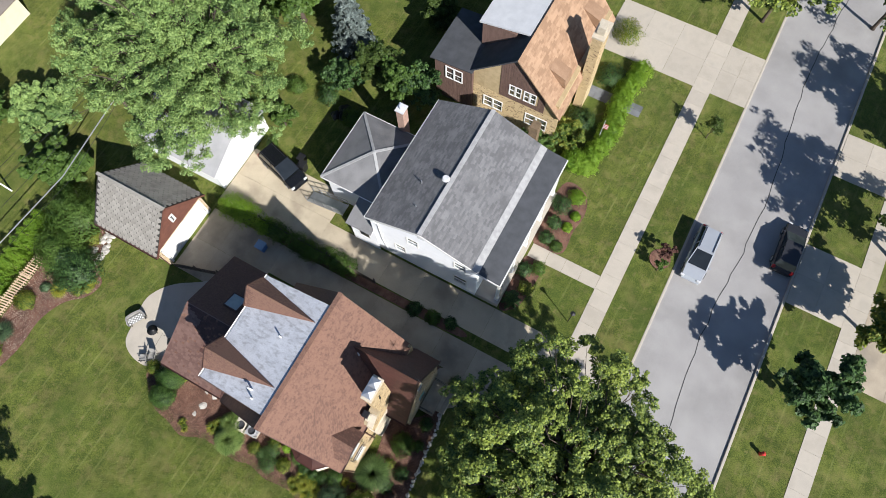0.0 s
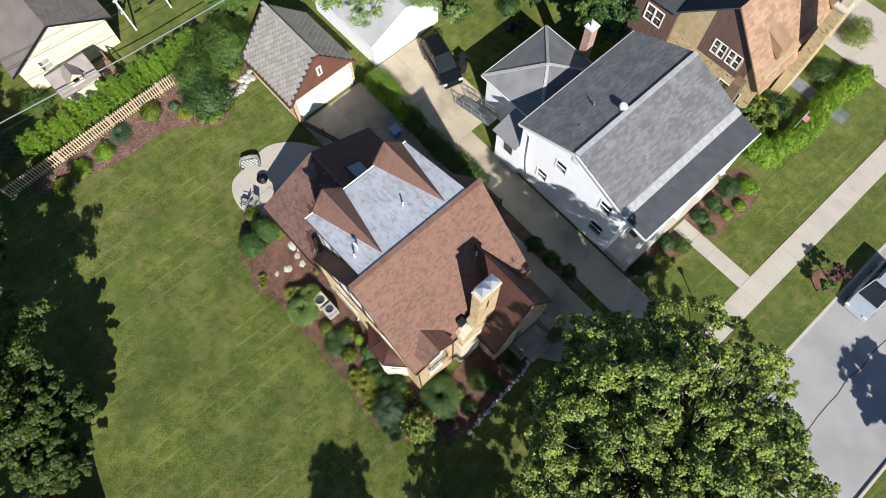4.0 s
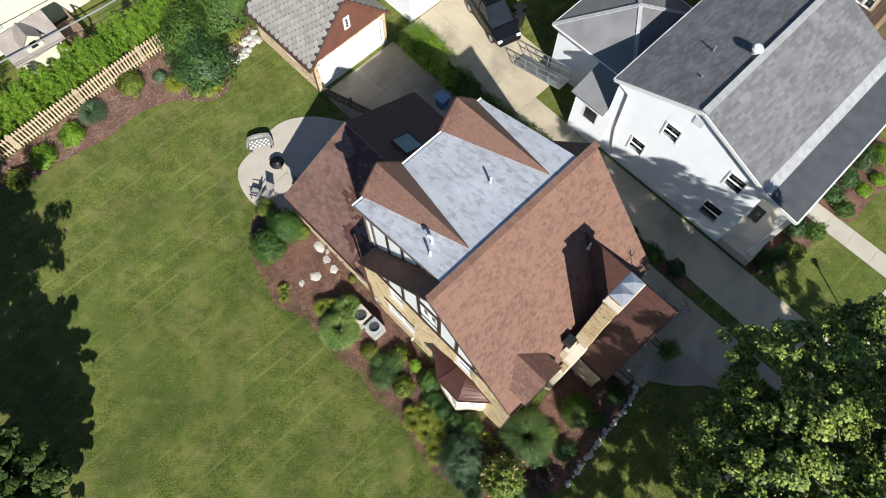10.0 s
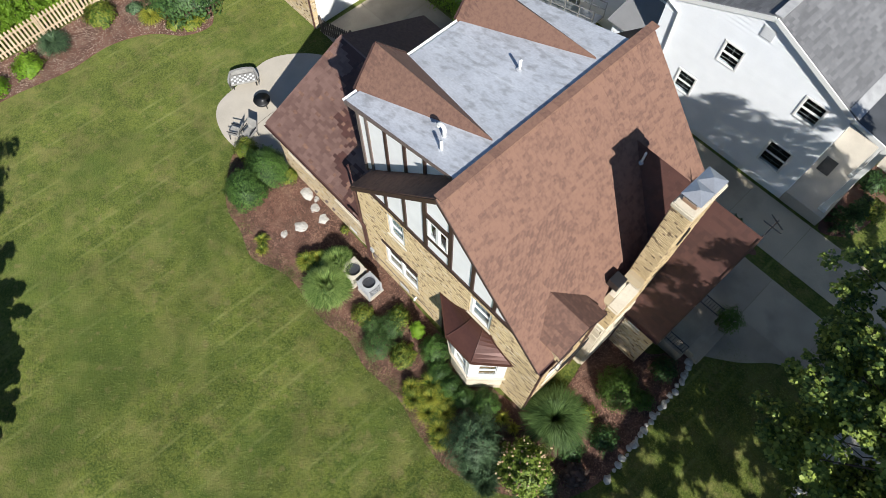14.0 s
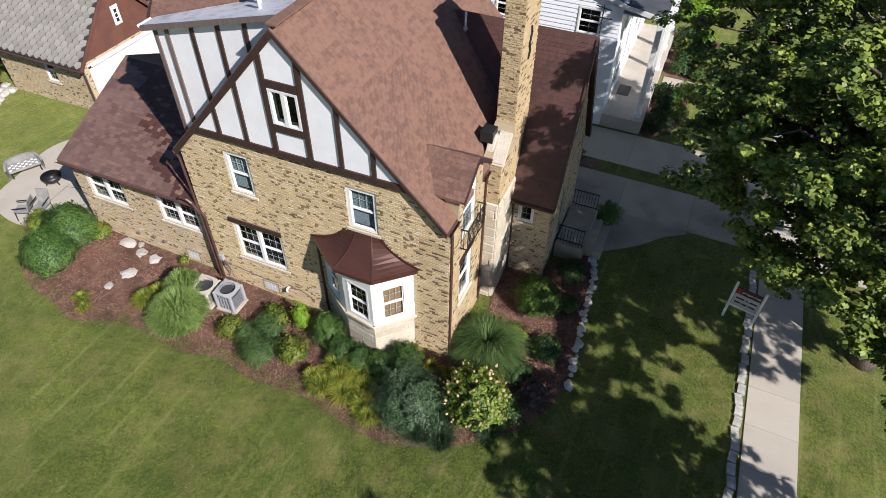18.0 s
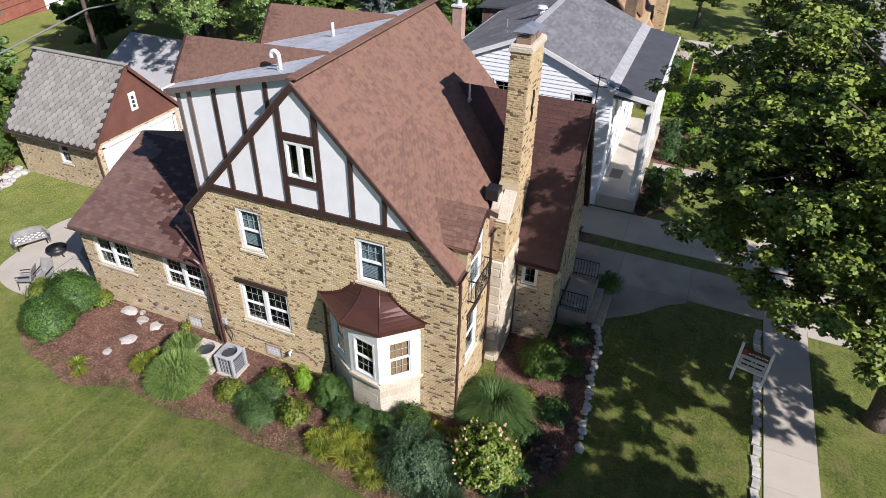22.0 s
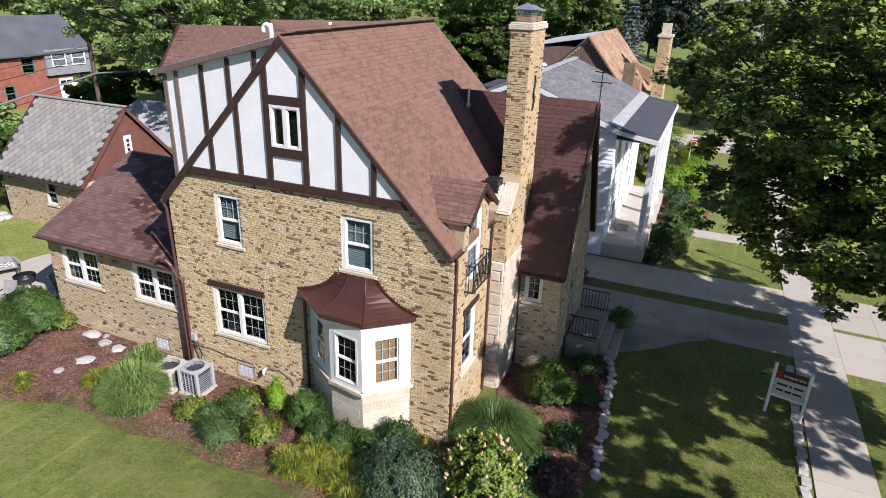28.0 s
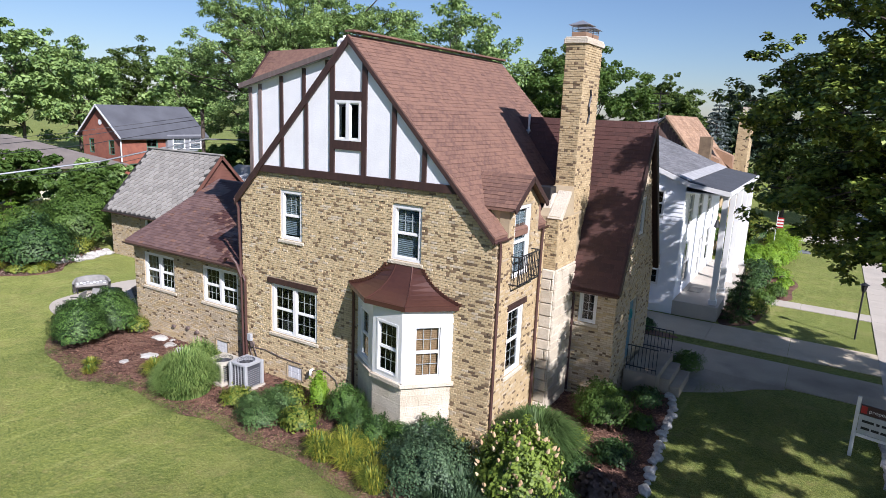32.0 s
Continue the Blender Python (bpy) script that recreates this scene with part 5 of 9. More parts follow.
for i in range(18):
    g = Geo(GE)
    z0 = 2.2 + i * 0.155
    half = (GY1 - GY0) / 2 * (1 - (z0 - 2.2) / 2.95)
    h2 = (GY1 - GY0) / 2 * (1 - (z0 + 0.155 - 2.2) / 2.95)
    if h2 < 0.02:
        break
    g.hexa([(GYM - half, -0.2, z0), (GYM + half, -0.2, z0), (GYM + half, 0.035, z0), (GYM - half, 0.035, z0), (GYM - h2, -0.2, z0 + 0.155), (GYM + h2, -0.2, z0 + 0.155), (GYM + h2, 0.012, z0 + 0.155), (GYM - h2, 0.012, z0 + 0.155)])
    g.put("clapboard", M_RED, garage, "reddish brown clapboard")
g = Geo(GE)
g.box((9.08, 0.02, 3.02), (9.52, 0.05, 3.95))
gwn = g.put("gable_window", M_WHITE, garage, "narrow white gable window")
for i in range(3):
    p = Geo(GE)
    p.box((9.22, 0.045, 3.16 + i * 0.22), (9.38, 0.054, 3.32 + i * 0.22))
    p.put("pane", M_BLACK, gwn)
groofs = []
for y, sgn in ((GY0 - 0.3, 1), (GY1 + 0.3, -1)):
    p = [(-21.08, y, GZE - 0.1), (-21.08, GYM, GZR), (-27.35, GYM, GZR), (-27.35, y, GZE - 0.1)]
    groofs.append(roof_slab(p if sgn > 0 else p[::-1], M_TILE_DARK, "roof", 0.1, "grey diamond-tile slope", garage))
tile_len = math.hypot(GYM - GY0 + 0.3, GZR - GZE + 0.1)
for k, (o, u, v) in enumerate((((-27.35, GY0 - 0.3, GZE - 0.1), Vector((1, 0, 0)), Vector((0, GYM - GY0 + 0.3, GZR - GZE + 0.1)).normalized()),
                               ((-21.08, GY1 + 0.3, GZE - 0.1), Vector((-1, 0, 0)), Vector((0, -(GYM - GY0 + 0.3), GZR - GZE + 0.1)).normalized()))):
    n = u.cross(v)
    o = Vector(o)
    to = Matrix(((u.x, n.x, v.x, o.x), (u.y, n.y, v.y, o.y), (u.z, n.z, v.z, o.z), (0, 0, 0, 1)))
    w, st = 0.42, 0.26
    pts = [(0.03, 0.04, 0.13), (w * 0.5, 0.048, 0.012), (w - 0.03, 0.04, 0.13), (w - 0.03, 0.004, st + 0.11), (0.03, 0.004, st + 0.11), (0.03, 0, 0.13), (w * 0.5, 0, 0), (w - 0.03, 0, 0.13)]
    fs = [(0, 1, 2, 3, 4)[::-1], (0, 1, 6, 5), (1, 2, 7, 6), (2, 3, 7), (0, 5, 4)]
    me = bpy.data.meshes.new("tile")
    me.from_pydata(pts, [], fs)
    me.materials.append(M_TILE_GREY)
    rest = Geo(to)
    for r in range(int(tile_len / st)):
        for c in range(16):
            a = c * w - (w / 2 if r % 2 else 0) - 0.1
            if a < -0.02 or a + w > 6.29:
                continue
            if k == 0:
                ob = new("tile", me)
                ob.parent = groofs[0]
                ob.matrix_parent_inverse = groofs[0].matrix_world.inverted()
                ob.matrix_basis = to @ Matrix.Translation((a, 0, r * st - 0.02))
            else:
                rest.add([(p[0] + a, p[1], p[2] + r * st - 0.02) for p in pts], fs)
    if k == 1:
        rest.put("tiling", M_TILE_GREY, groofs[1])["kind"] = "stuff"
g = Geo()
g.beam((-27.4, GYM, GZR + 0.03), (-21.05, GYM, GZR + 0.03), 0.25, 0.05)
g.put("ridge_cap", M_TILE_GREY, garage)
for y in (GY0 - 0.3, GY1 + 0.3):
    g = Geo()
    g.beam((-21.09, y, GZE - 0.18), (-21.09, GYM, GZR - 0.08), 0.05, 0.16)
    g.put("bargeboard", M_RED, garage)
gutter((-27.35, GY0 - 0.36, GZE - 0.15), (-21.1, GY0 - 0.36, GZE - 0.15), parent=garage)
spout([(-21.25, GY0 - 0.33, 2.0), (-21.36, GY0 - 0.06, 1.8), (-21.36, GY0 - 0.06, -0.4)], parent=garage)


# ---- generic house shell for the neighbours ----
def boards(parent, to, profile, base, holes, material, step=0.2, name="siding", proud=0.034):
    """Overlapping clapboards, one mesh of courses, cut round the openings."""
    g = Geo(to)
    us = [p[0] for p in profile]
    lo, hi, top = min(us), max(us), max(p[1] for p in profile)
    v = base
    while v < top - 0.02:
        e = min(v + step, top)
        edges = [lo, hi]
        xs = np.linspace(lo, hi, 161)
        ok = [x for x in xs if profile_at(profile, x) >= e - 0.02]
        if len(ok) > 1:
            cuts = [(ok[0], ok[-1])]
            for h in holes:
                if h[2] < e - 0.02 and h[3] > v + 0.02:
                    cuts = [c for x, y in cuts for c in ((x, min(y, h[0])), (max(x, h[1]), y)) if c[1] - c[0] > 0.03]
            for x, y in cuts:
                g.hexa([(x, -0.01, v), (y, -0.01, v), (y, proud, v), (x, proud, v), (x, -0.01, e), (y, -0.01, e), (y, 0.004, e), (x, 0.004, e)])
        v += step
    return g.put(name, material, parent)


# white house next door
nb = thing("house", "white clapboard house with grey shingle roof and tall porch", "house", (-3, 21, -0.3))
NS = wall_frame((0, 15.93, 0), (1, 0, 0), (0, -1, 0))
NE = wall_frame((1.45, 0, 0), (0, 1, 0), (1, 0, 0))
NW = wall_frame((-7.4, 0, 0), (0, -1, 0), (-1, 0, 0))
NH = [(-4.35, -3.35, 4.0, 5.15), (-5.6, -4.6, 1.25, 2.45), (-0.45, 0.6, 3.9, 5.1), (-0.5, 0.7, 0.7, 2.15)]
NP = [(-7.4, 5.35), (-3.0, 7.2), (1.45, 5.38)]
g = Geo(NS)
wall_mesh(g, NP, -0.6, NH, thick=0.2)
nbw = g.put("wall", M_SIDING, nb, "white clapboard gable wall")
boards(nb, NS, NP, -0.25, NH, M_SIDING)
for h in NH:
    window(nb, NS, *h, grid=(2, 2), casing=0.07, sill=False, deep=-0.02)
g = Geo(NS)
g.box((-3.3, 0.0, 6.2), (-2.75, 0.05, 6.75))
for i in range(6):
    g.box((-3.25, 0.05, 6.24 + i * 0.085), (-2.8, 0.07, 6.29 + i * 0.085))
g.put("gable_vent", M_TIN, nb, "white louvred gable vent")
NEH = [(17.0, 18.1, 3.3, 4.9), (19.6, 20.8, 3.3, 4.9), (22.3, 23.5, 3.3, 4.9), (17.2, 18.6, 0.5, 2.6), (20.9, 21.9, 0.12, 2.3), (23.2, 24.6, 0.5, 2.5)]
g = Geo(NE)
wall_mesh(g, [(16.14, 5.4), (26.7, 5.4)], -0.6, NEH, thick=0.2)
g.put("wall", M_SIDING, nb, "white porch wall")
boards(nb, NE, [(15.95, 5.4), (26.7, 5.4)], -0.1, NEH, M_SIDING)
for h in NEH:
    window(nb, NE, *h, grid=(2, 3), casing=0.08, sill=False, deep=-0.02)
g = Geo()
g.box((-7.4, 16.135, -0.6), (-7.2, 26.5, 5.35))
g.box((-7.2, 26.505, -0.6), (1.25, 26.7, 5.35))
g.put("wall", M_SIDING, nb)
nroof = [roof_slab([(1.5, 15.75, 5.62), (1.5, 26.95, 5.62), (-3.0, 26.95, 7.45), (-3.0, 15.75, 7.45)], M_SHINGLE_GREY, parent=nb, label="grey weathered shingle slope"),
         roof_slab([(-3.0, 15.75, 7.45), (-3.0, 26.95, 7.45), (-7.65, 26.95, 5.5), (-7.65, 15.75, 5.5)], M_SHINGLE_GREY, parent=nb, label="grey weathered shingle slope")]
for k, (o, u, v) in enumerate((((1.5, 15.75, 5.62), (0, 1, 0), (-4.5, 0, 1.83)), ((-7.65, 26.95, 5.5), (0, -1, 0), (4.65, 0, 1.95)))):
    ln = Vector(v).length
    shingles(nroof[k], o, u, v, int(ln / 0.15), lambda d: (0, 11.2), [M_SHINGLE_GREY], None, 51 + k, width=0.34, step=0.15, near=(0.0, 3.4, 0.0, 3.6) if k == 0 else None)
M_PALE_CAP = mat("pale_cap_shingle", (0.42, 0.42, 0.42), (0.30, 0.30, 0.30), fine=60, coarse=3, bump=0.4, island=0.5)
for i in range(38):
    y = 15.75 + i * 0.295
    g = Geo()
    g.beam((-3.0, y, 7.47), (-3.0, y + 0.285, 7.485), 0.34, 0.05)
    g.put("ridge_shingle", M_PALE_CAP, nb, "pale grey ridge shingle")
# Near-black block again, its colour standing for the unlit rooms.
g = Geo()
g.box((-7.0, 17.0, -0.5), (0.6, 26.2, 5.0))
g.put("interior", M_DARK, nb, "near-black block painted as unlit rooms")
roof_slab([(3.3, 15.75, 5.3), (3.3, 26.95, 5.3), (1.48, 26.95, 5.6), (1.48, 15.75, 5.6)], M_BITUMEN, parent=nb, label="flat dark porch roof")
g = Geo()
g.hexa([(1.1, 15.76, 5.8), (1.62, 15.76, 5.6), (1.62, 26.94, 5.6), (1.1, 26.94, 5.8), (1.1, 15.76, 5.82), (1.62, 15.76, 5.625), (1.62, 26.94, 5.625), (1.1, 26.94, 5.82)])
g.put("flashing_strip", M_PALE_CAP, nb, "pale strip between the two roofs")
for (a, b) in (((3.33, 15.72, 5.2), (3.33, 26.97, 5.2)), ((-7.68, 15.72, 5.4), (-7.68, 26.97, 5.4))):
    g = Geo()
    g.beam(a, b, 0.1, 0.16)
    g.put("gutter", M_WHITE, nb)
for a, b in (((-7.68, 15.72, 5.36), (-3.0, 15.72, 7.32)), ((1.5, 15.72, 5.48), (-3.0, 15.72, 7.32)), ((3.33, 15.72, 5.17), (1.5, 15.72, 5.46))):
    g = Geo()
    g.beam(a, b, 0.05, 0.2)
    g.put("bargeboard", M_WHITE, nb)
g = Geo()
g.slab([(1.45, 15.8, 5.15), (3.3, 15.8, 5.12), (3.3, 26.9, 5.12), (1.45, 26.9, 5.15)], 0.05)
g.put("porch_ceiling", M_WHITE, nb)
g = Geo()
g.box((1.45, 15.9, -0.6), (3.4, 26.7, 0.08))
g.put("porch_floor", M_CONC, nb, "pale concrete porch floor", bevel=0.02)
for i in range(5):
    g = Geo()
    y = 16.35 + i * 2.52
    g.box((2.98, y - 0.12, 0.08), (3.22, y + 0.12, 5.15))
    g.box((2.93, y - 0.17, 0.08), (3.27, y + 0.17, 0.3))
    g.box((2.93, y - 0.17, 4.95), (3.27, y + 0.17, 5.12))
    g.put("porch_post", M_WHITE, nb, "tall white square porch post", bevel=0.01)
g = Geo()
g.tube([(2.2, 21.4, 5.1), (2.2, 21.4, 3.2)], 0.01, 5)
g.tube([(2.2, 21.4, 3.25), (2.2, 21.4, 2.85)], [0.05, 0.16, ][:2], 8)
g.put("porch_lantern", M_BLACK, nb)
g = Geo()
g.box((1.7, 18.0, 0.085), (2.3, 19.0, 0.1))
tagged(g.put("doormat", M_BLACK), "dark doormat on the concrete porch", "doormat")
g = Geo()
g.tube([(-3.4, 20.3, 7.2), (-3.4, 20.3, 7.6)], 0.17, 12)
g.tube([(-3.4, 20.3, 7.6), (-3.4, 20.3, 7.72)], [0.3, 0.22], 12)
g.put("roof_fan", M_TIN, nb, "round metal roof vent", smooth=False)
for x, y in ((-5.0, 19.6), (-4.4, 17.7)):
    g = Geo()
    g.tube([(x, y, 6.3), (x, y, 7.0)], 0.05, 8)
    g.put("vent_pipe", M_METAL, nb)
g = Geo()
g.box((-0.1, 27.0, 0), (0.55, 27.7, 7.3))
g.put("chimney", M_BRICK_DARK, nb, "dark brick chimney")
spout([(-7.5, 15.85, 5.3), (-6.7, 15.83, 5.0), (-6.6, 15.83, 2.0), (-6.2, 15.83, -0.2)], parent=nb, material=M_WHITE)
# its back wing, bump-out, chimney
g = Geo()
g.box((-12.9, 18.0, -0.6), (-7.41, 24.0, 3.3))
g.put("wing", M_SIDING, nb, "white back wing")
ap = (-10.0, 20.9, 4.9)
cs = [(-13.2, 17.7, 3.35), (-7.42, 17.7, 3.35), (-7.42, 24.3, 3.35), (-13.2, 24.3, 3.35)]
for i in range(4):
    roof_slab([cs[i], cs[(i + 1) % 4], ap], M_SHINGLE_GREY, parent=nb, label="grey hip slope", thick=0.08)
for i in range(4):
    g = Geo()
    g.beam(cs[i], (ap[0], ap[1], ap[2] + 0.02), 0.22, 0.05)
    g.put("hip_cap", M_PALE_CAP, nb)
    g = Geo()
    a, b = Vector(cs[i]), Vector(cs[(i + 1) % 4])
    if i != 1:
        g.beam(a - Vector((0, 0, 0.06)), b - Vector((0, 0, 0.06)), 0.1, 0.12)
        g.put("gutter", M_WHITE, nb)
g = Geo()
g.box((-9.4, 15.7, -0.6), (-7.42, 17.6, 2.7))
g.put("bump_out", M_SIDING, nb)
boards(nb, wall_frame((0, 15.7, 0), (1, 0, 0), (0, -1, 0)), [(-9.4, 2.7), (-7.0, 2.7)], -0.3, [(-8.7, -7.7, 1.2, 2.3)], M_SIDING)
g = Geo(wall_frame((0, 15.69, 0), (1, 0, 0), (0, -1, 0)))
g.box((-8.7, 0, 1.2), (-7.7, 0.03, 2.3))
wn_ = g.put("window", M_WHITE, nb)
p = Geo(wall_frame((0, 15.69, 0), (1, 0, 0), (0, -1, 0)))
p.box((-8.6, 0.03, 1.3), (-7.8, 0.035, 2.2))
p.put("pane", mat("dark_pane", (0.03, 0.035, 0.04), rough=0.05, bump=0.0), wn_)
roof_slab([(-9.65, 15.45, 2.75), (-7.4, 15.45, 2.75), (-7.4, 17.8, 3.3), (-9.65, 17.8, 3.3)], M_SHINGLE_GREY, parent=nb, thick=0.08)
g = Geo()
g.box((-9.9, 24.2, -0.6), (-9.3, 24.9, 6.1))
g.put("chimney", mat("pink_brick", (0.50, 0.34, 0.27), (0.36, 0.23, 0.18), fine=30, coarse=4, bump=0.4), nb, "pale red brick chimney")
g = Geo()
g.box((-9.97, 24.13, 6.1), (-9.23, 24.97, 6.2))
g.tube([(-9.6, 24.55, 6.2), (-9.6, 24.55, 6.55)], 0.16, 10)
g.put("chimney_cap", M_TIN, nb)
# metal ramp of steps beside the wing
ramp = thing("stair_ramp", "grey metal ramp with railings beside the white wing", "ramp", (-12.9, 17.0, -0.3))
g = Geo()
g.hexa([(-14.6, 16.5, -0.4), (-11.0, 16.5, 0.5), (-11.0, 17.5, 0.5), (-14.6, 17.5, -0.4), (-14.6, 16.5, -0.34), (-11.0, 16.5, 0.58), (-11.0, 17.5, 0.58), (-14.6, 17.5, -0.34)])
g.put("deck", M_METAL, ramp)
for y in (16.5, 17.5):
    for dz in (0.5, 0.95):
        g = Geo()
        g.beam((-14.6, y, -0.38 + dz), (-11.0, y, 0.52 + dz), 0.04, 0.04)
        g.put("rail", M_METAL, ramp)
    for i in range(5):
        g = Geo()
        x = -14.6 + 0.9 * i
        g.beam((x, y, -0.38 + 0.225 * i), (x, y, 0.58 + 0.225 * i), 0.04, 0.04)
        g.put("post", M_METAL, ramp)

# their garage
g2 = thing("garage", "white garage with pale metal-grey roof", "garage", (-25, 17, -0.4))
g = Geo()
g.box((-29.0, 14.2, -0.7), (-21.4, 20.8, 2.35))
g.put("wall", M_SIDING, g2)
GX = wall_frame((-21.4, 0, 0), (0, 1, 0), (1, 0, 0))
boards(g2, wall_frame((0, 14.2, 0), (1, 0, 0), (0, -1, 0)), [(-29, 2.35), (-21.4, 2.35)], -0.4, [], M_SIDING)
g = Geo(GX)
g.slab([(14.2, 0, 2.35), (20.8, 0, 2.35), (17.5, 0, 3.75)][::-1], 0.2, d=(0, -1, 0))
g.put("gable", M_SIDING, g2)
M_PALE_ROOF = mat("pale_grey_shingle", (0.46, 0.46, 0.47), (0.36, 0.36, 0.37), fine=40, coarse=0.8, bump=0.4, island=0.4, blotch=(0.30, 0.30, 0.30), blotch_scale=0.5)
for p in ([(-21.1, 13.9, 2.28), (-21.1, 17.5, 3.85), (-29.3, 17.5, 3.85), (-29.3, 13.9, 2.28)], [(-21.1, 17.5, 3.85), (-21.1, 21.1, 2.28), (-29.3, 21.1, 2.28), (-29.3, 17.5, 3.85)]):
    roof_slab(p, M_PALE_ROOF, parent=g2, label="pale grey roof slope", thick=0.1)
for y in (13.9, 21.1):
    g = Geo()
    g.beam((-21.12, y, 2.2), (-21.12, 17.5, 3.77), 0.06, 0.16)
    g.put("bargeboard", M_WHITE, g2)
    g = Geo()
    g.beam((-29.3, y, 2.2), (-21.1, y, 2.2), 0.08, 0.12)
    g.put("gutter", M_WHITE, g2)
g = Geo(GX)
g.box((15.0, 0.0, -0.42), (20.0, 0.03, 1.75))
gd = g.put("garage_door", M_WHITE, g2)
for i in range(4):
    for k in range(5):
        p = Geo(GX)
        p.box((15.1 + k, 0.03, -0.36 + i * 0.53), (15.9 + k, 0.042, 0.08 + i * 0.53))
        p.put("door_panel", M_WHITE, gd)

# brown half-timbered house further north
h2 = thing("house", "brown half-timbered brick house with tan shingle roof", "house", (-3, 37, -0.4))
M_TAN = mat("tan_shingle", (0.42, 0.27, 0.17), (0.27, 0.165, 0.10), fine=60, coarse=1.0, amount=0.8, bump=0.4, island=0.9, rnd=0.9)
M_BOARD = mat("brown_board", (0.20, 0.125, 0.10), (0.13, 0.08, 0.065), fine=10, stretch=(4, 4, 1), bump=0.2, rnd=0.4)
H2S = wall_frame((0, 31.2, 0), (1, 0, 0), (0, -1, 0))
H2P = [(-6.8, 5.0), (-3.1, 8.3), (0.9, 3.6)]
H2H = [(-3.6, -2.5, 3.6, 4.9), (-2.3, -1.2, 3.6, 4.9), (-5.8, -4.0, 0.7, 2.0), (-1.9, 0.1, 0.6, 2.1)]
g = Geo(H2S)
wall_mesh(g, H2P, -0.6, H2H, thick=0.2)
hw = g.put("wall", M_BRICK, h2, "tan brick gable wall")
bricks(hw, H2S, [(-6.8, 3.0), (0.9, 3.0)], -0.5, H2H, [M_BRICK, M_BRICK_DARK], dark=0.2, seed=61)
for h in H2H:
    window(h2, H2S, *h, units=2, grid=(2, 2), casing=0.06, sill=False, deep=-0.03)
for i in range(22):
    x = -4.4 + i * 0.2
    if x > -0.6:
        break
    for z0, z1 in ((3.0, 3.55), (4.95, min(profile_at(H2P, x), profile_at(H2P, x + 0.19)) - 0.05)) if -3.7 < x < -1.15 else ((3.0, min(profile_at(H2P, x), profile_at(H2P, x + 0.19)) - 0.05),):
        if z1 > z0:
            g = Geo(H2S)
            g.box((x, 0, z0), (x + 0.185, 0.035, z1))
            g.put("board", M_BOARD, h2, "brown vertical board")
g = Geo()
g.box((-6.8, 31.41, -0.6), (0.7, 42.0, 4.4))
g.put("wall", M_BRICK, h2)
r2 = roof_slab([(1.1, 30.9, 3.5), (1.1, 42.2, 3.5), (-3.1, 42.2, 8.5), (-3.1, 30.9, 8.5)], M_TAN, parent=h2, label="steep tan shingle slope")
shingles(r2, (1.1, 30.9, 3.5), (0, 1, 0), (-4.2, 0, 5.0), int(6.5 / 0.2), lambda d: (0, 11.3), [M_TAN], None, 71, width=0.4, step=0.2)
roof_slab([(-3.1, 30.9, 8.5), (-3.1, 42.2, 8.5), (-7.0, 42.2, 4.9), (-7.0, 30.9, 4.9)], M_BITUMEN, parent=h2)
roof_slab([(-3.3, 33.5, 8.4), (-3.3, 41.0, 8.4), (-7.6, 41.0, 7.6), (-7.6, 33.5, 7.6)], M_TIN, parent=h2, label="pale flat dormer roof")
g = Geo()
g.box((-7.4, 33.7, 4.5), (-4.5, 40.8, 7.5))
g.put("dormer", M_BOARD, h2, "brown boarded dormer")
g = Geo()
g.box((-10.3, 31.0, -0.6), (-6.81, 36.0, 4.6))
g.put("wing", M_BOARD, h2, "brown boarded back wing")
for i in range(18):
    g = Geo(wall_frame((0, 31.0, 0), (1, 0, 0), (0, -1, 0)))
    g.box((-10.3 + i * 0.194, 0.0, -0.3), (-10.12 + i * 0.194, 0.03, 4.6))
    g.put("board", M_BOARD, h2)
roof_slab([(-10.6, 30.7, 4.65), (-6.7, 30.7, 4.9), (-6.7, 36.3, 4.9), (-10.6, 36.3, 4.65)], M_BITUMEN, parent=h2, thick=0.12)
window(h2, wall_frame((0, 30.96, 0), (1, 0, 0), (0, -1, 0)), -9.3, -7.7, 2.5, 4.0, units=2, grid=(2, 2), casing=0.08, sill=False, deep=-0.03)
g = Geo()
g.box((0.9, 35.5, -0.6), (1.7, 37.2, 8.4))
ch = g.put("chimney", M_BRICK, h2, "tan brick chimney")
bricks(ch, wall_frame((0, 35.5, 0), (1, 0, 0), (0, -1, 0)), [(0.9, 8.4), (1.7, 8.4)], 2.0, [], [M_BRICK, M_BRICK_DARK], seed=62)
bricks(ch, wall_frame((1.7, 0, 0), (0, 1, 0), (1, 0, 0)), [(35.5, 8.4), (37.2, 8.4)], 2.0, [], [M_BRICK, M_BRICK_DARK], seed=63)
g = Geo()
g.box((0.8, 35.4, 8.4), (1.8, 37.3, 8.55))
g.box((1.0, 35.8, 8.55), (1.6, 36.4, 9.3))
g.put("chimney_cap", M_STONE, h2)
for y in (33.0, 39.5):
    g = Geo()
    x0 = -0.6
    z0 = 3.5 + (1.1 - x0) / 4.2 * 5.0
    g.hexa([(x0 + 0.05, y, z0 - 0.1), (x0 + 1.0, y, z0 - 0.9), (x0 + 1.0, y + 1.2, z0 - 0.9), (x0 + 0.05, y + 1.2, z0 - 0.1), (x0 - 0.6, y, z0 + 0.75), (x0 + 0.9, y, z0 + 0.15), (x0 + 0.9, y + 1.2, z0 + 0.15), (x0 - 0.6, y + 1.2, z0 + 0.75)])
    g.put("roof_dormer", M_TAN, h2)
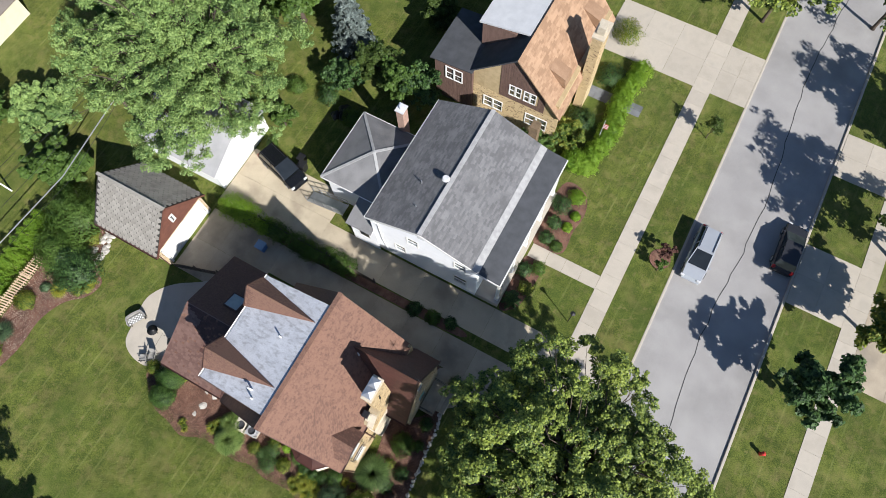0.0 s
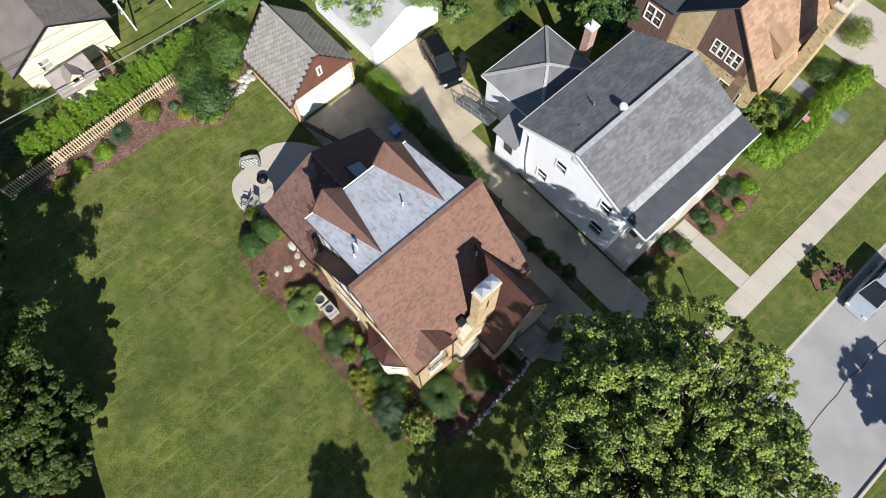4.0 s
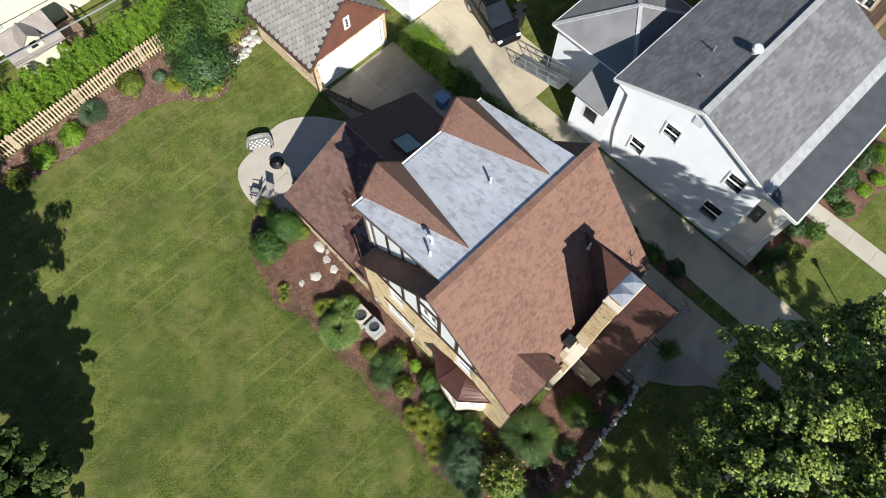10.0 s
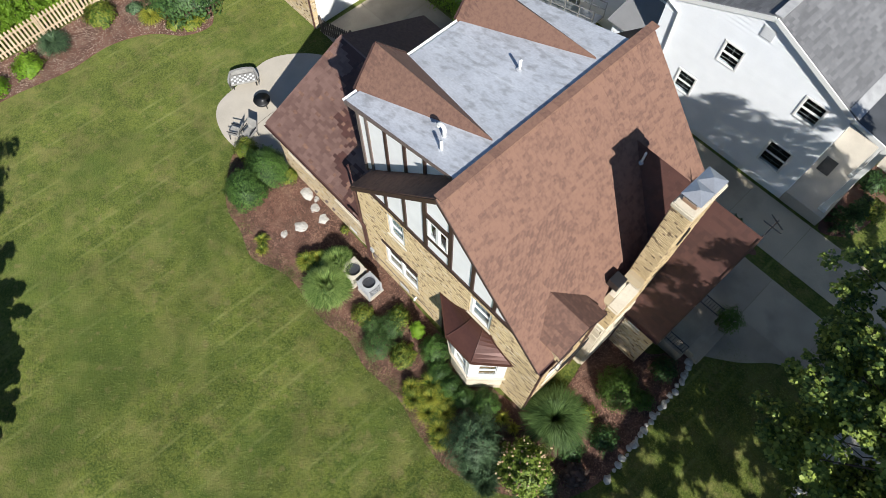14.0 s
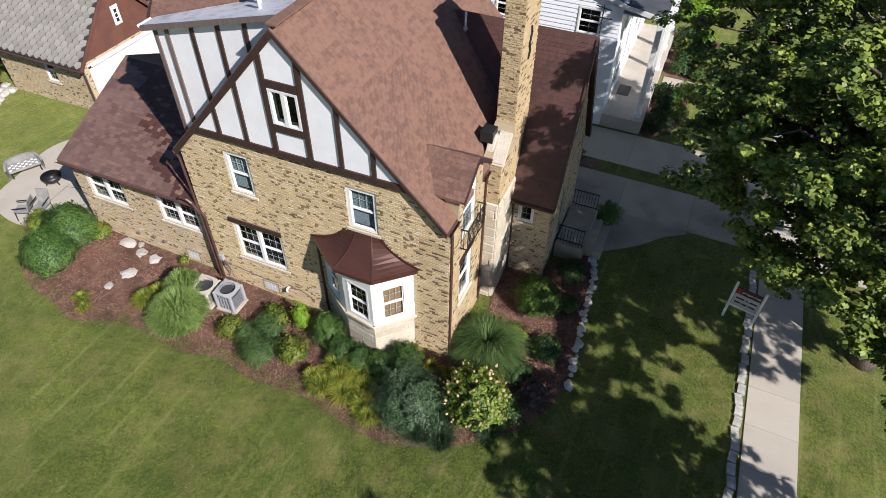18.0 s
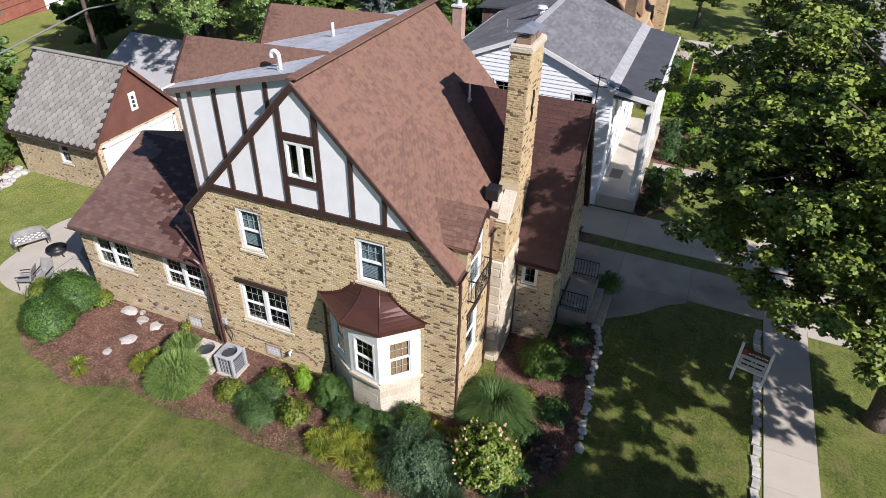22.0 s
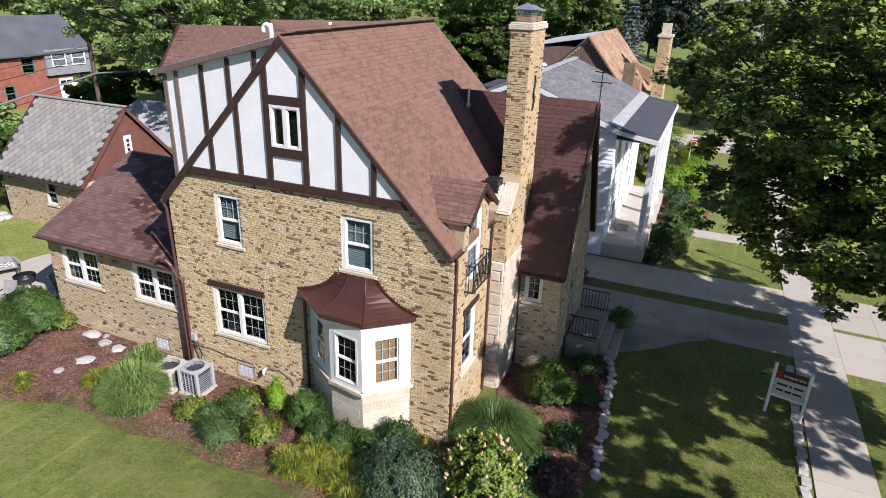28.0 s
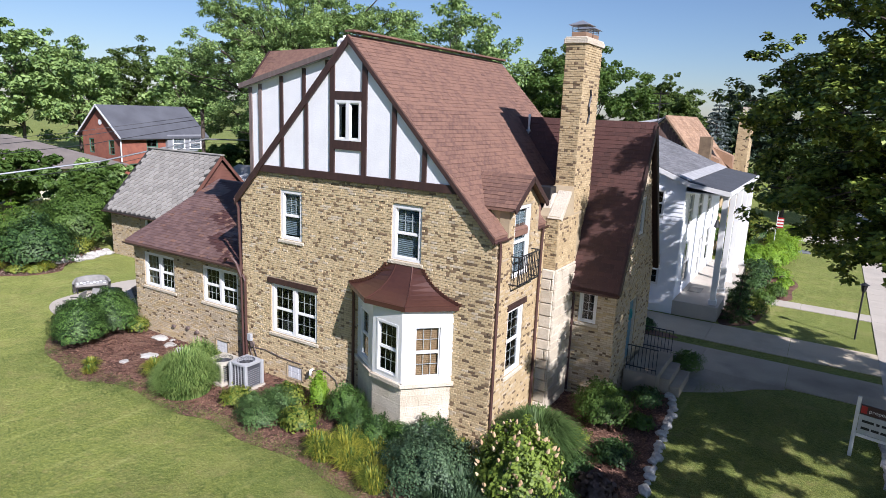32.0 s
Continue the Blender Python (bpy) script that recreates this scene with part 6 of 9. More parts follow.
strip("slate_walk", 1.4, 6.5, 37.0, 38.2, mat("slate", (0.20, 0.21, 0.22), (0.12, 0.125, 0.13), fine=20, rnd=0.8), "dark slate front walk", "path", 0.7, along="x", split=2)

# yellow house behind the fence, with a playhouse
h4 = thing("house", "pale yellow house with brown-grey roof", "house", (-42, -3, -0.4))
M_YELLOW = mat("pale_yellow_siding", (0.72, 0.68, 0.50), (0.63, 0.59, 0.43), fine=15, bump=0.1)
M_ROOF4 = mat("brown_grey_shingle", (0.22, 0.19, 0.165), (0.15, 0.13, 0.115), fine=60, coarse=0.7, amount=0.7, bump=0.4, island=0.8)
g = Geo(wall_frame((-37.2, 0, 0), (0, 1, 0), (1, 0, 0)))
wall_mesh(g, [(-7.0, 2.6), (-3.3, 4.5), (0.4, 2.6)], -0.6, [(-5.6, -4.6, 1.0, 2.1)])
g.put("wall", M_YELLOW, h4)
g = Geo()
g.box((-52, -7.0, -0.6), (-37.5, 0.4, 2.6))
g.put("wall", M_YELLOW, h4)
boards(h4, wall_frame((-37.2, 0, 0), (0, 1, 0), (1, 0, 0)), [(-7.0, 2.6), (-3.3, 4.5), (0.4, 2.6)], -0.4, [(-5.6, -4.6, 1.0, 2.1)], M_YELLOW, step=0.22)
for p in ([(-36.8, -7.5, 2.4), (-36.8, -3.3, 4.7), (-52.5, -3.3, 4.7), (-52.5, -7.5, 2.4)], [(-36.8, -3.3, 4.7), (-36.8, 0.9, 2.4), (-52.5, 0.9, 2.4), (-52.5, -3.3, 4.7)]):
    r4 = roof_slab(p, M_ROOF4, parent=h4, thick=0.12)
shingles(r4, (-36.8, 0.9, 2.4), (-1, 0, 0), (0, -4.2, 2.3), 30, lambda d: (0, 15.7), [M_ROOF4], None, 81, width=0.4, step=0.16)
for y in (-7.5, 0.9):
    g = Geo()
    g.beam((-36.8, y, 2.33), (-36.8, -3.3, 4.62), 0.05, 0.15)
    g.put("bargeboard", M_BLACK, h4)
window(h4, wall_frame((-37.2, 0, 0), (0, 1, 0), (1, 0, 0)), -5.6, -4.6, 1.0, 2.1, grid=(2, 2), casing=0.07, sill=False, deep=-0.03)
ph = thing("playhouse", "small playhouse with grey shingle roof and dormer", "playhouse", (-34.8, -4.0, -0.4))
M_SHED_ROOF = mat("pale_brown_shingle", (0.33, 0.29, 0.26), (0.23, 0.20, 0.18), fine=50, coarse=1.5, bump=0.4, island=0.8)
g = Geo()
g.box((-36.2, -5.4, -0.5), (-33.8, -2.8, 1.6))
g.put("wall", M_YELLOW, ph)
for p in ([(-33.5, -5.7, 1.5), (-33.5, -2.5, 1.5), (-35.0, -2.5, 2.7), (-35.0, -5.7, 2.7)], [(-35.0, -5.7, 2.7), (-35.0, -2.5, 2.7), (-36.5, -2.5, 1.5), (-36.5, -5.7, 1.5)]):
    roof_slab(p, M_SHED_ROOF, parent=ph, thick=0.06)
g = Geo()
g.box((-34.4, -4.6, 1.6), (-33.75, -3.6, 2.4))
g.slab([(-33.75, -4.6, 2.4), (-33.75, -3.6, 2.4), (-33.75, -4.1, 2.85)], 0.6, d=(-1, 0, 0))
dm = g.put("dormer", M_YELLOW, ph)
p = Geo()
p.box((-33.75, -4.3, 1.85), (-33.73, -3.9, 2.3))
p.put("pane", M_BLACK, dm)
for p in ([(-33.6, -4.75, 2.35), (-33.6, -4.1, 2.95), (-34.9, -4.1, 2.95), (-34.9, -4.75, 2.35)], [(-33.6, -4.1, 2.95), (-33.6, -3.45, 2.35), (-34.9, -3.45, 2.35), (-34.9, -4.1, 2.95)]):
    roof_slab(p, M_SHED_ROOF, parent=ph, thick=0.04)
M_DECK = mat("deck_wood", (0.30, 0.20, 0.13), (0.20, 0.13, 0.085), fine=12, stretch=(1, 8, 1), bump=0.2, rnd=0.6)
for i in range(9):
    g = Geo()
    g.box((-36.0 + i * 0.22, -2.4, 0.3), (-35.8 + i * 0.22, -1.3, 0.36))
    g.put("deck_board", M_DECK, ph)
for x in (-36.0, -34.1):
    g = Geo()
    g.box((x, -1.4, -0.5), (x + 0.1, -1.3, 1.1))
    g.put("deck_post", M_DECK, ph)
g = Geo()
g.beam((-36.0, -1.35, 1.1), (-34.0, -1.35, 1.1), 0.1, 0.05)
g.put("deck_rail", M_DECK, ph)
sw = thing("swing_set", "white frame swing set on a lawn", "swing set", (-39, 3, -0.45))
for y in (2.0, 5.4):
    for dx in (-1.1, 1.1):
        g = Geo()
        g.beam((-38.5 + dx, y, -0.5), (-38.5, y, 1.9), 0.12, 0.12)
        g.put("leg", M_WHITE, sw)
g = Geo()
g.beam((-38.5, 1.8, 1.95), (-38.5, 5.6, 1.95), 0.14, 0.14)
g.put("crossbar", M_WHITE, sw)
for y in (3.0, 4.3):
    g = Geo()
    for d in (-0.2, 0.2):
        g.tube([(-38.5, y + d, 1.9), (-38.5, y + d, 0.1)], 0.012, 5)
    g.box((-38.6, y - 0.25, 0.05), (-38.4, y + 0.25, 0.1))
    g.put("swing", M_BLACK, sw)

# red brick house far behind the garage
h5 = thing("house", "red brick house with dark grey roof", "house", (-62, 28, -0.5))
M_REDBRICK = mat("red_brick", (0.33, 0.12, 0.075), (0.22, 0.075, 0.05), fine=30, coarse=2.0, bump=0.4)
M_SLATE = mat("dark_slate", (0.11, 0.115, 0.13), (0.075, 0.078, 0.09), fine=30, coarse=0.6, bump=0.3)
M_GREEN_PAINT = mat("green_paint", (0.10, 0.2, 0.14))
M_GREY_SIDING = mat("grey_siding", (0.28, 0.29, 0.31), (0.2, 0.21, 0.23), fine=12)
HS = wall_frame((0, 24.3, 0), (1, 0, 0), (0, -1, 0))
HE = wall_frame((-53.8, 0, 0), (0, 1, 0), (1, 0, 0))
HH = [(-59.5, -58.6, 2.4, 3.9), (-56.1, -55.1, 2.4, 3.9)]
HW = [(27.0, 28.3, 2.5, 4.0), (25.0, 26.0, 0.2, 1.6)]
g = Geo(HS)
wall_mesh(g, [(-60.6, 4.5), (-57.25, 7.15), (-53.8, 4.5)], -0.6, HH)
g.put("wall", M_REDBRICK, h5, "red brick gable wall")
g = Geo(HE)
wall_mesh(g, [(24.59, 4.5), (34.0, 4.5)], -0.6, HW)
g.put("wall", M_REDBRICK, h5, "red brick side wall")
g = Geo()
g.box((-60.6, 24.6, -0.6), (-60.3, 33.7, 4.5))
g.box((-60.6, 33.71, -0.6), (-54.09, 34.0, 4.5))
g.put("wall", M_REDBRICK, h5)
for h in HH:
    window(h5, HS, *h, grid=(2, 2), casing=0.08, material=M_GREEN_PAINT, sill=False)
for h in HW:
    window(h5, HE, *h, grid=(2, 2), casing=0.08, material=M_GREEN_PAINT, sill=False)
g = Geo(HE)
g.box((29.2, 0.005, 2.1), (34.0, 0.35, 4.45))
upper = g.put("oriel", M_GREY_SIDING, h5, "grey sided upper storey over the garage")
for y in (29.8, 31.9):
    window(upper, wall_frame((-53.44, 0, 0), (0, 1, 0), (1, 0, 0)), y, y + 1.5, 2.9, 4.2, grid=(2, 2), sill=False, deep=-0.06)
g = Geo(HE)
g.box((30.4, 0.004, -0.4), (33.2, 0.05, 1.7))
door = g.put("garage_door", M_WHITE, h5, "white panelled garage door")
for i in range(4):
    p = Geo(HE)
    p.box((30.55 + i * 0.66, 0.045, 1.2), (31.1 + i * 0.66, 0.056, 1.5))
    p.put("pane", M_BLACK, door)
for i in range(3):
    p = Geo(HE)
    p.box((30.4, 0.05, 0.05 + i * 0.5), (33.2, 0.058, 0.08 + i * 0.5))
    p.put("groove", M_GREY_SIDING, door)
roof_slab([(-53.3, 23.9, 4.2), (-53.3, 34.4, 4.2), (-57.25, 34.4, 7.35), (-57.25, 23.9, 7.35)], M_SLATE, parent=h5)
roof_slab([(-57.25, 23.9, 7.35), (-57.25, 34.4, 7.35), (-61.1, 34.4, 4.2), (-61.1, 23.9, 4.2)], M_SLATE, parent=h5)
for x0, x1 in ((-61.1, -57.25), (-53.3, -57.25)):
    g = Geo()
    g.beam((x0, 23.86, 4.12), (x1, 23.86, 7.27), 0.05, 0.18)
    g.put("rake_board", M_WHITE, h5, "white rake board")
g = Geo()
g.tube([(-53.6, 24.2, 4.2), (-53.66, 24.1, 3.9), (-53.66, 24.1, -0.5)], 0.07, 6)
g.put("downspout", M_WHITE, h5, "white downspout")
g = Geo()
g.tube([(-57.25, 24.22, 5.6), (-57.25, 24.28, 5.6)], 0.28, 10)
g.put("vent", M_WHITE, h5, "round white attic vent")
# low brown-roofed house before it
h6 = thing("house", "low house with broad brown-grey hipped roof", "house", (-55, 13, -0.5))
g = Geo()
g.box((-61, 5.8, -0.6), (-48.7, 20.5, 2.3))
g.put("wall", M_YELLOW, h6)
HA, HB = (-55, 11.0, 4.6), (-55, 14.5, 4.6)
for p in ([(-48, 5.2, 2.2), (-48, 21.2, 2.2), HB, HA], [(-61.7, 21.2, 2.2), (-61.7, 5.2, 2.2), HA, HB], [(-61.7, 5.2, 2.2), (-48, 5.2, 2.2), HA], [(-48, 21.2, 2.2), (-61.7, 21.2, 2.2), HB]):
    roof_slab(p, M_ROOF4, parent=h6, thick=0.1)
g = Geo()
g.tube([(-53.5, 12, 4.1), (-53.5, 12, 4.75)], 0.12, 8)
g.put("roof_vent", M_METAL, h6)


# white house with brown-grey roofs, past the tan-roofed one
M_FAR_ROOF = mat("brown_grey_shingle", (0.24, 0.205, 0.18), (0.16, 0.135, 0.12), fine=20, coarse=1.2, bump=0.3)
h7 = thing("house", "white clapboard house with brown-grey shingle roofs", "house", (-9, 66, -0.5))
FS = wall_frame((0, 61.0, 0), (1, 0, 0), (0, -1, 0))
FH = [(-8.6, -7.4, 3.2, 4.6), (-10.2, -9.1, 0.6, 1.9), (-6.4, -5.2, 0.6, 1.9)]
g = Geo(FS)
wall_mesh(g, [(-11.2, 3.9), (-8.0, 6.5), (-4.8, 3.9)], -0.8, FH, thick=0.2)
g.put("wall", M_SIDING, h7, "white clapboard gable wall")
boards(h7, FS, [(-11.2, 3.9), (-8.0, 6.5), (-4.8, 3.9)], -0.4, FH, M_SIDING)
for q in FH:
    window(h7, FS, *q, grid=(2, 2), sill=False, deep=-0.02)
g = Geo()
g.box((-11.2, 61.21, -0.8), (-4.8, 71.5, 3.8))
g.put("wall", M_SIDING, h7, "white clapboard side wall")
g = Geo()
g.box((-20.5, 63.0, -0.8), (-11.21, 70.0, 2.8))
g.put("wing", M_SIDING, h7, "low white side wing")
for p in ([(-11.6, 60.6, 3.8), (-8.0, 60.6, 6.72), (-8.0, 71.9, 6.72), (-11.6, 71.9, 3.8)], [(-8.0, 60.6, 6.72), (-4.4, 60.6, 3.8), (-4.4, 71.9, 3.8), (-8.0, 71.9, 6.72)],
          [(-20.9, 62.5, 2.75), (-11.3, 62.5, 2.75), (-11.3, 66.5, 5.0), (-20.9, 66.5, 5.0)], [(-11.3, 70.5, 2.75), (-20.9, 70.5, 2.75), (-20.9, 66.5, 5.0), (-11.3, 66.5, 5.0)]):
    roof_slab(p, M_FAR_ROOF, parent=h7, label="brown-grey shingle slope", thick=0.12)
for x in (-11.62, -4.38):
    g = Geo()
    g.beam((x, 60.56, 3.75), (-8.0, 60.56, 6.66), 0.05, 0.2)
    g.put("bargeboard", M_WHITE, h7)

# red house at the southern lot line, under the trees
M_RED_SIDE = mat("dark_red_clapboard", (0.20, 0.05, 0.035), (0.13, 0.033, 0.025), rough=0.6, fine=20, bump=0.15)
h8 = thing("house", "red clapboard house with brown shingle roof under trees", "house", (-7.1, -25.6, -0.4))
g = Geo()
g.box((-9.8, -31.6, -0.6), (-4.2, -20.4, 2.3))
g.put("wall", M_RED_SIDE, h8, "dark red clapboard wall")
roof_slab([(-10.3, -19.9, 2.3), (-7.1, -19.9, 5.2), (-7.1, -32, 5.2), (-10.3, -32, 2.3)], M_SHINGLE, parent=h8, label="brown shingle slope")
east = roof_slab([(-7.1, -20.5, 5.0), (-3.8, -20.5, 2.2), (-3.8, -32, 2.2), (-7.1, -32, 5.0)], M_RED_SIDE, parent=h8, label="dark red sloping side")
g = Geo()
g.beam((-10.32, -19.87, 2.25), (-7.1, -19.87, 5.15), 0.06, 0.2)
g.put("rake_board", M_WHITE, h8, "white rake board")
g = Geo()
g.hexa([(-9.5, -20.42, 2.3), (-4.3, -20.42, 2.3), (-4.3, -20.6, 2.3), (-9.5, -20.6, 2.3), (-7.2, -20.42, 4.8), (-7, -20.42, 4.8), (-7, -20.6, 4.8), (-7.2, -20.6, 4.8)])
g.put("gable", M_RED_SIDE, h8)
M_PANE_DARK = mat("skylight_pane", (0.10, 0.12, 0.15), (0.07, 0.08, 0.10), rough=0.15, bump=0.0)
g = Geo()
g.beam((-6.35, -21.3, 4.42), (-5.35, -21.3, 3.57), 1.25, 0.12, up=Vector((0.647, 0, 0.763)))
rw = g.put("roof_window", M_WHITE, h8, "white framed roof window")
for k in (-0.3, 0.3):
    g = Geo()
    g.beam((-6.22, -21.3 + k, 4.345), (-5.48, -21.3 + k, 3.71), 0.48, 0.13, up=Vector((0.647, 0, 0.763)))
    g.put("pane", M_PANE_DARK, rw)


# ---- picket fences ----
def fence(name, a, b, height, material, label, gap=0.13, w=0.09, rail_back=1, topped=True):
    a, b = Vector(a), Vector(b)
    d = b - a
    L = d.length
    d.normalize()
    s = Vector((-d.y, d.x, 0)) * rail_back
    f = thing(name, label, "fence", (a + b) / 2)
    z = gz(a.x)
    g = Geo()
    ht = height
    pts = [(-w / 2, 0, 0.05), (w / 2, 0, 0.05), (w / 2, 0, ht), (0, 0, ht + 0.06), (-w / 2, 0, ht)] if topped else [(-w / 2, 0, 0.05), (w / 2, 0, 0.05), (w / 2, 0, ht), (-w / 2, 0, ht)]
    g.slab(pts, 0.02, d=(0, 1, 0))
    me = None
    n = int(L / gap)
    for i in range(n):
        p = a + d * (i + 0.5) * gap
        if me is None:
            ob = g.put("picket", material, f)
            me = ob.data
        else:
            ob = new("picket", me)
            ob.parent = f
            ob.matrix_parent_inverse = f.matrix_world.inverted()
        m = Matrix(((d.x, s.x, 0, p.x), (d.y, s.y, 0, p.y), (0, 0, 1, z), (0, 0, 0, 1)))
        ob.matrix_basis = m
    for h in (0.3, height - 0.25):
        g = Geo()
        g.beam(a + s * 0.05 + Vector((0, 0, z + h)), b + s * 0.05 + Vector((0, 0, z + h)), 0.04, 0.08)
        g.put("rail", material, f)
    k = int(L / 2.4) + 1
    for i in range(k + 1):
        p = a + d * (L * i / k) + s * 0.1
        g = Geo()
        g.box((p.x - 0.05, p.y - 0.05, z), (p.x + 0.05, p.y + 0.05, z + height + 0.05))
        g.put("post", material, f)
    return f


fence("picket_fence", (-30.4, -13.0, 0), (-30.7, 4.6, 0), 1.3, M_FENCE, "cedar picket fence along a planted bed", gap=0.21, w=0.1)
fence("picket_fence", (-20.9, 6.55, 0), (-15.4, 8.2, 0), 1.0, M_FENCE_DARK, "dark wooden picket fence beside the court", gap=0.14)
fence("picket_fence", (-17.0, 13.15, 0), (-6.0, 12.95, 0), 1.0, M_FENCE_DARK, "dark wooden picket fence between the driveways", gap=0.15)


# ---- plants ----
def leaves_mesh(name, centres, normals, size, aspect, material, seed, parent=None, label="", fold=0.25, droop=0.0, scatter=0.55):
    """One mesh of many small folded leaves: centres (n, 3), facing roughly along normals."""
    rs = np.random.RandomState(seed)
    n = len(centres)
    nv = normals + rs.normal(0, scatter, (n, 3))
    nv /= np.linalg.norm(nv, axis=1, keepdims=True) + 1e-9
    t = rs.normal(0, 1, (n, 3))
    t[:, 2] -= droop
    t -= nv * (t * nv).sum(1, keepdims=True)
    t /= np.linalg.norm(t, axis=1, keepdims=True) + 1e-9
    b = np.cross(nv, t)
    s = size * rs.uniform(0.6, 1.35, (n, 1))
    w = s * aspect
    v = np.empty((n, 4, 3))
    v[:, 0] = centres - t * s * 0.5
    v[:, 1] = centres + b * w * 0.5 + nv * s * fold * 0.4
    v[:, 2] = centres + t * s * 0.5 - nv * s * fold * 0.3
    v[:, 3] = centres - b * w * 0.5 + nv * s * fold * 0.4
    me = bpy.data.meshes.new(name)
    me.vertices.add(n * 4)
    me.vertices.foreach_set("co", v.reshape(-1))
    me.loops.add(n * 4)
    me.loops.foreach_set("vertex_index", np.arange(n * 4, dtype=np.int32))
    me.polygons.add(n)
    me.polygons.foreach_set("loop_start", np.arange(0, n * 4, 4, dtype=np.int32))
    me.materials.append(material)
    me.update(calc_edges=True)
    ob = new(name, me)
    if parent:
        ob.parent = parent
        ob.matrix_parent_inverse = parent.matrix_world.inverted()
    if label:
        ob["label"] = label
    return ob


def in_clumps(clumps, n, rs, inner=0.45, squash=0.75, up=0.9):
    """Points and outward normals spread over the outer parts of the clumps (x, y, z, r)."""
    c = np.array(clumps, dtype=float)
    p = c[:, 3] ** 2
    k = rs.choice(len(c), n, p=p / p.sum())
    d = rs.normal(0, 1, (n, 3))
    d /= np.linalg.norm(d, axis=1, keepdims=True)
    r = c[k, 3:4] * (inner + (1 - inner) * rs.uniform(0, 1, (n, 1)) ** 0.6)
    d2 = d * np.array([1, 1, squash])
    nm = d * 0.8 + np.array([0, 0, up])
    return c[k, :3] + d2 * r, nm


def limb_points(a, b, rng, bend=0.12, n=6):
    a, b = Vector(a), Vector(b)
    L = (b - a).length
    pts = []
    for i in range(n + 1):
        f = i / n
        p = a.lerp(b, f)
        p += Vector((rng.uniform(-1, 1), rng.uniform(-1, 1), rng.uniform(-0.5, 0.9))) * L * bend * math.sin(math.pi * f) * 0.6
        p.z += L * 0.08 * math.sin(math.pi * f)
        pts.append(p)
    return pts


def tree(name, label, x, y, height, radius, low, leaf, n, size, seed, clumps=50, clump_r=0.24, trunk_r=0.22, aspect=0.62, centre=None, lean=(0, 0), bark=None, category="tree", droop=0.0, gap=1.0, mid=0.5, tufts=6, up_face=0.9, oval=1.0, tuft=1.0):
    """A broad-leaved tree: tapered trunk, forking limbs and a crown of leaf clumps with gaps and an uneven outline."""
    rng, rs = random.Random(seed), np.random.RandomState(seed)
    z0 = gz(x)
    t = thing(name, label, category, (x, y, z0))
    cx, cy = centre or (x, y)
    zc, up, down = z0 + low + (height - low) * mid, (height - low) * (1 - mid), (height - low) * mid
    cl = []
    tries = 0
    while len(cl) < clumps and tries < clumps * 40:
        tries += 1
        th, u = rng.uniform(0, 2 * math.pi), rng.uniform(-0.95, 1)
        rr = math.sqrt(max(0, 1 - u * u))
        f = rng.uniform(0.45, 0.95) if rng.random() < 0.8 else rng.uniform(0.05, 0.45)
        f *= 0.82 + 0.3 * noise.noise(Vector((math.cos(th) * 1.7 + seed, math.sin(th) * 1.7, u * 1.7)))
        wide, deep = radius * rr * f * math.cos(th), radius * oval * rr * f * math.sin(th)
        px, py, pz = cx + (wide - deep) * 0.7071, cy + (wide + deep) * 0.7071, zc + (up if u > 0 else down) * u * f
        r = radius * clump_r * rng.uniform(0.6, 1.25)
        if any((px - q[0]) ** 2 + (py - q[1]) ** 2 + (pz - q[2]) ** 2 < (0.55 * gap * (r + q[3]) * 0.75) ** 2 for q in cl):
            continue
        cl.append((px, py, pz, r))
    g = Geo()
    top = Vector((cx, cy, z0 + low + (height - low) * 0.55))
    base = Vector((x, y, z0 - 0.1))
    fork = base.lerp(top, 0.38)
    trunk = [base, base + Vector((0, 0, 0.35)), base.lerp(fork, 0.6) + Vector((rng.uniform(-.1, .1), rng.uniform(-.1, .1), 0)), fork, fork.lerp(top, 0.5) + Vector((rng.uniform(-.3, .3), rng.uniform(-.3, .3), 0)), top]
    g.tube(trunk, [trunk_r * 1.6, trunk_r * 1.1, trunk_r, trunk_r * 0.9, trunk_r * 0.55, trunk_r * 0.2], 10)
    for i, q in enumerate(cl):
        f = rng.uniform(0.0, 0.9)
        a = fork.lerp(top, f * 0.8)
        if q[2] < a.z:
            a = fork
        pts = limb_points(a, q[:3], rng)
        r0 = trunk_r * rng.uniform(0.18, 0.38)
        g.tube(pts, [r0 * (1 - 0.85 * k / (len(pts) - 1)) for k in range(len(pts))], 5, cap=False)
    g.put("trunk", bark or M_BARK, t, "rough brown trunk and limbs", smooth=True)
    twigs = []
    for q in cl:
        for k in range(tufts):
            d = Vector((rng.gauss(0, 1), rng.gauss(0, 1), rng.gauss(0, 0.7))).normalized() * q[3] * rng.uniform(0.35, 1.05)
            twigs.append((q[0] + d.x, q[1] + d.y, q[2] + d.z, q[3] * tuft * rng.uniform(0.3, 0.58)))
    p, nm = in_clumps(twigs, n, rs, inner=0.2, squash=0.6, up=up_face)
    leaves_mesh("crown", p, nm, size, aspect, leaf, seed, t, droop=droop)
    return t


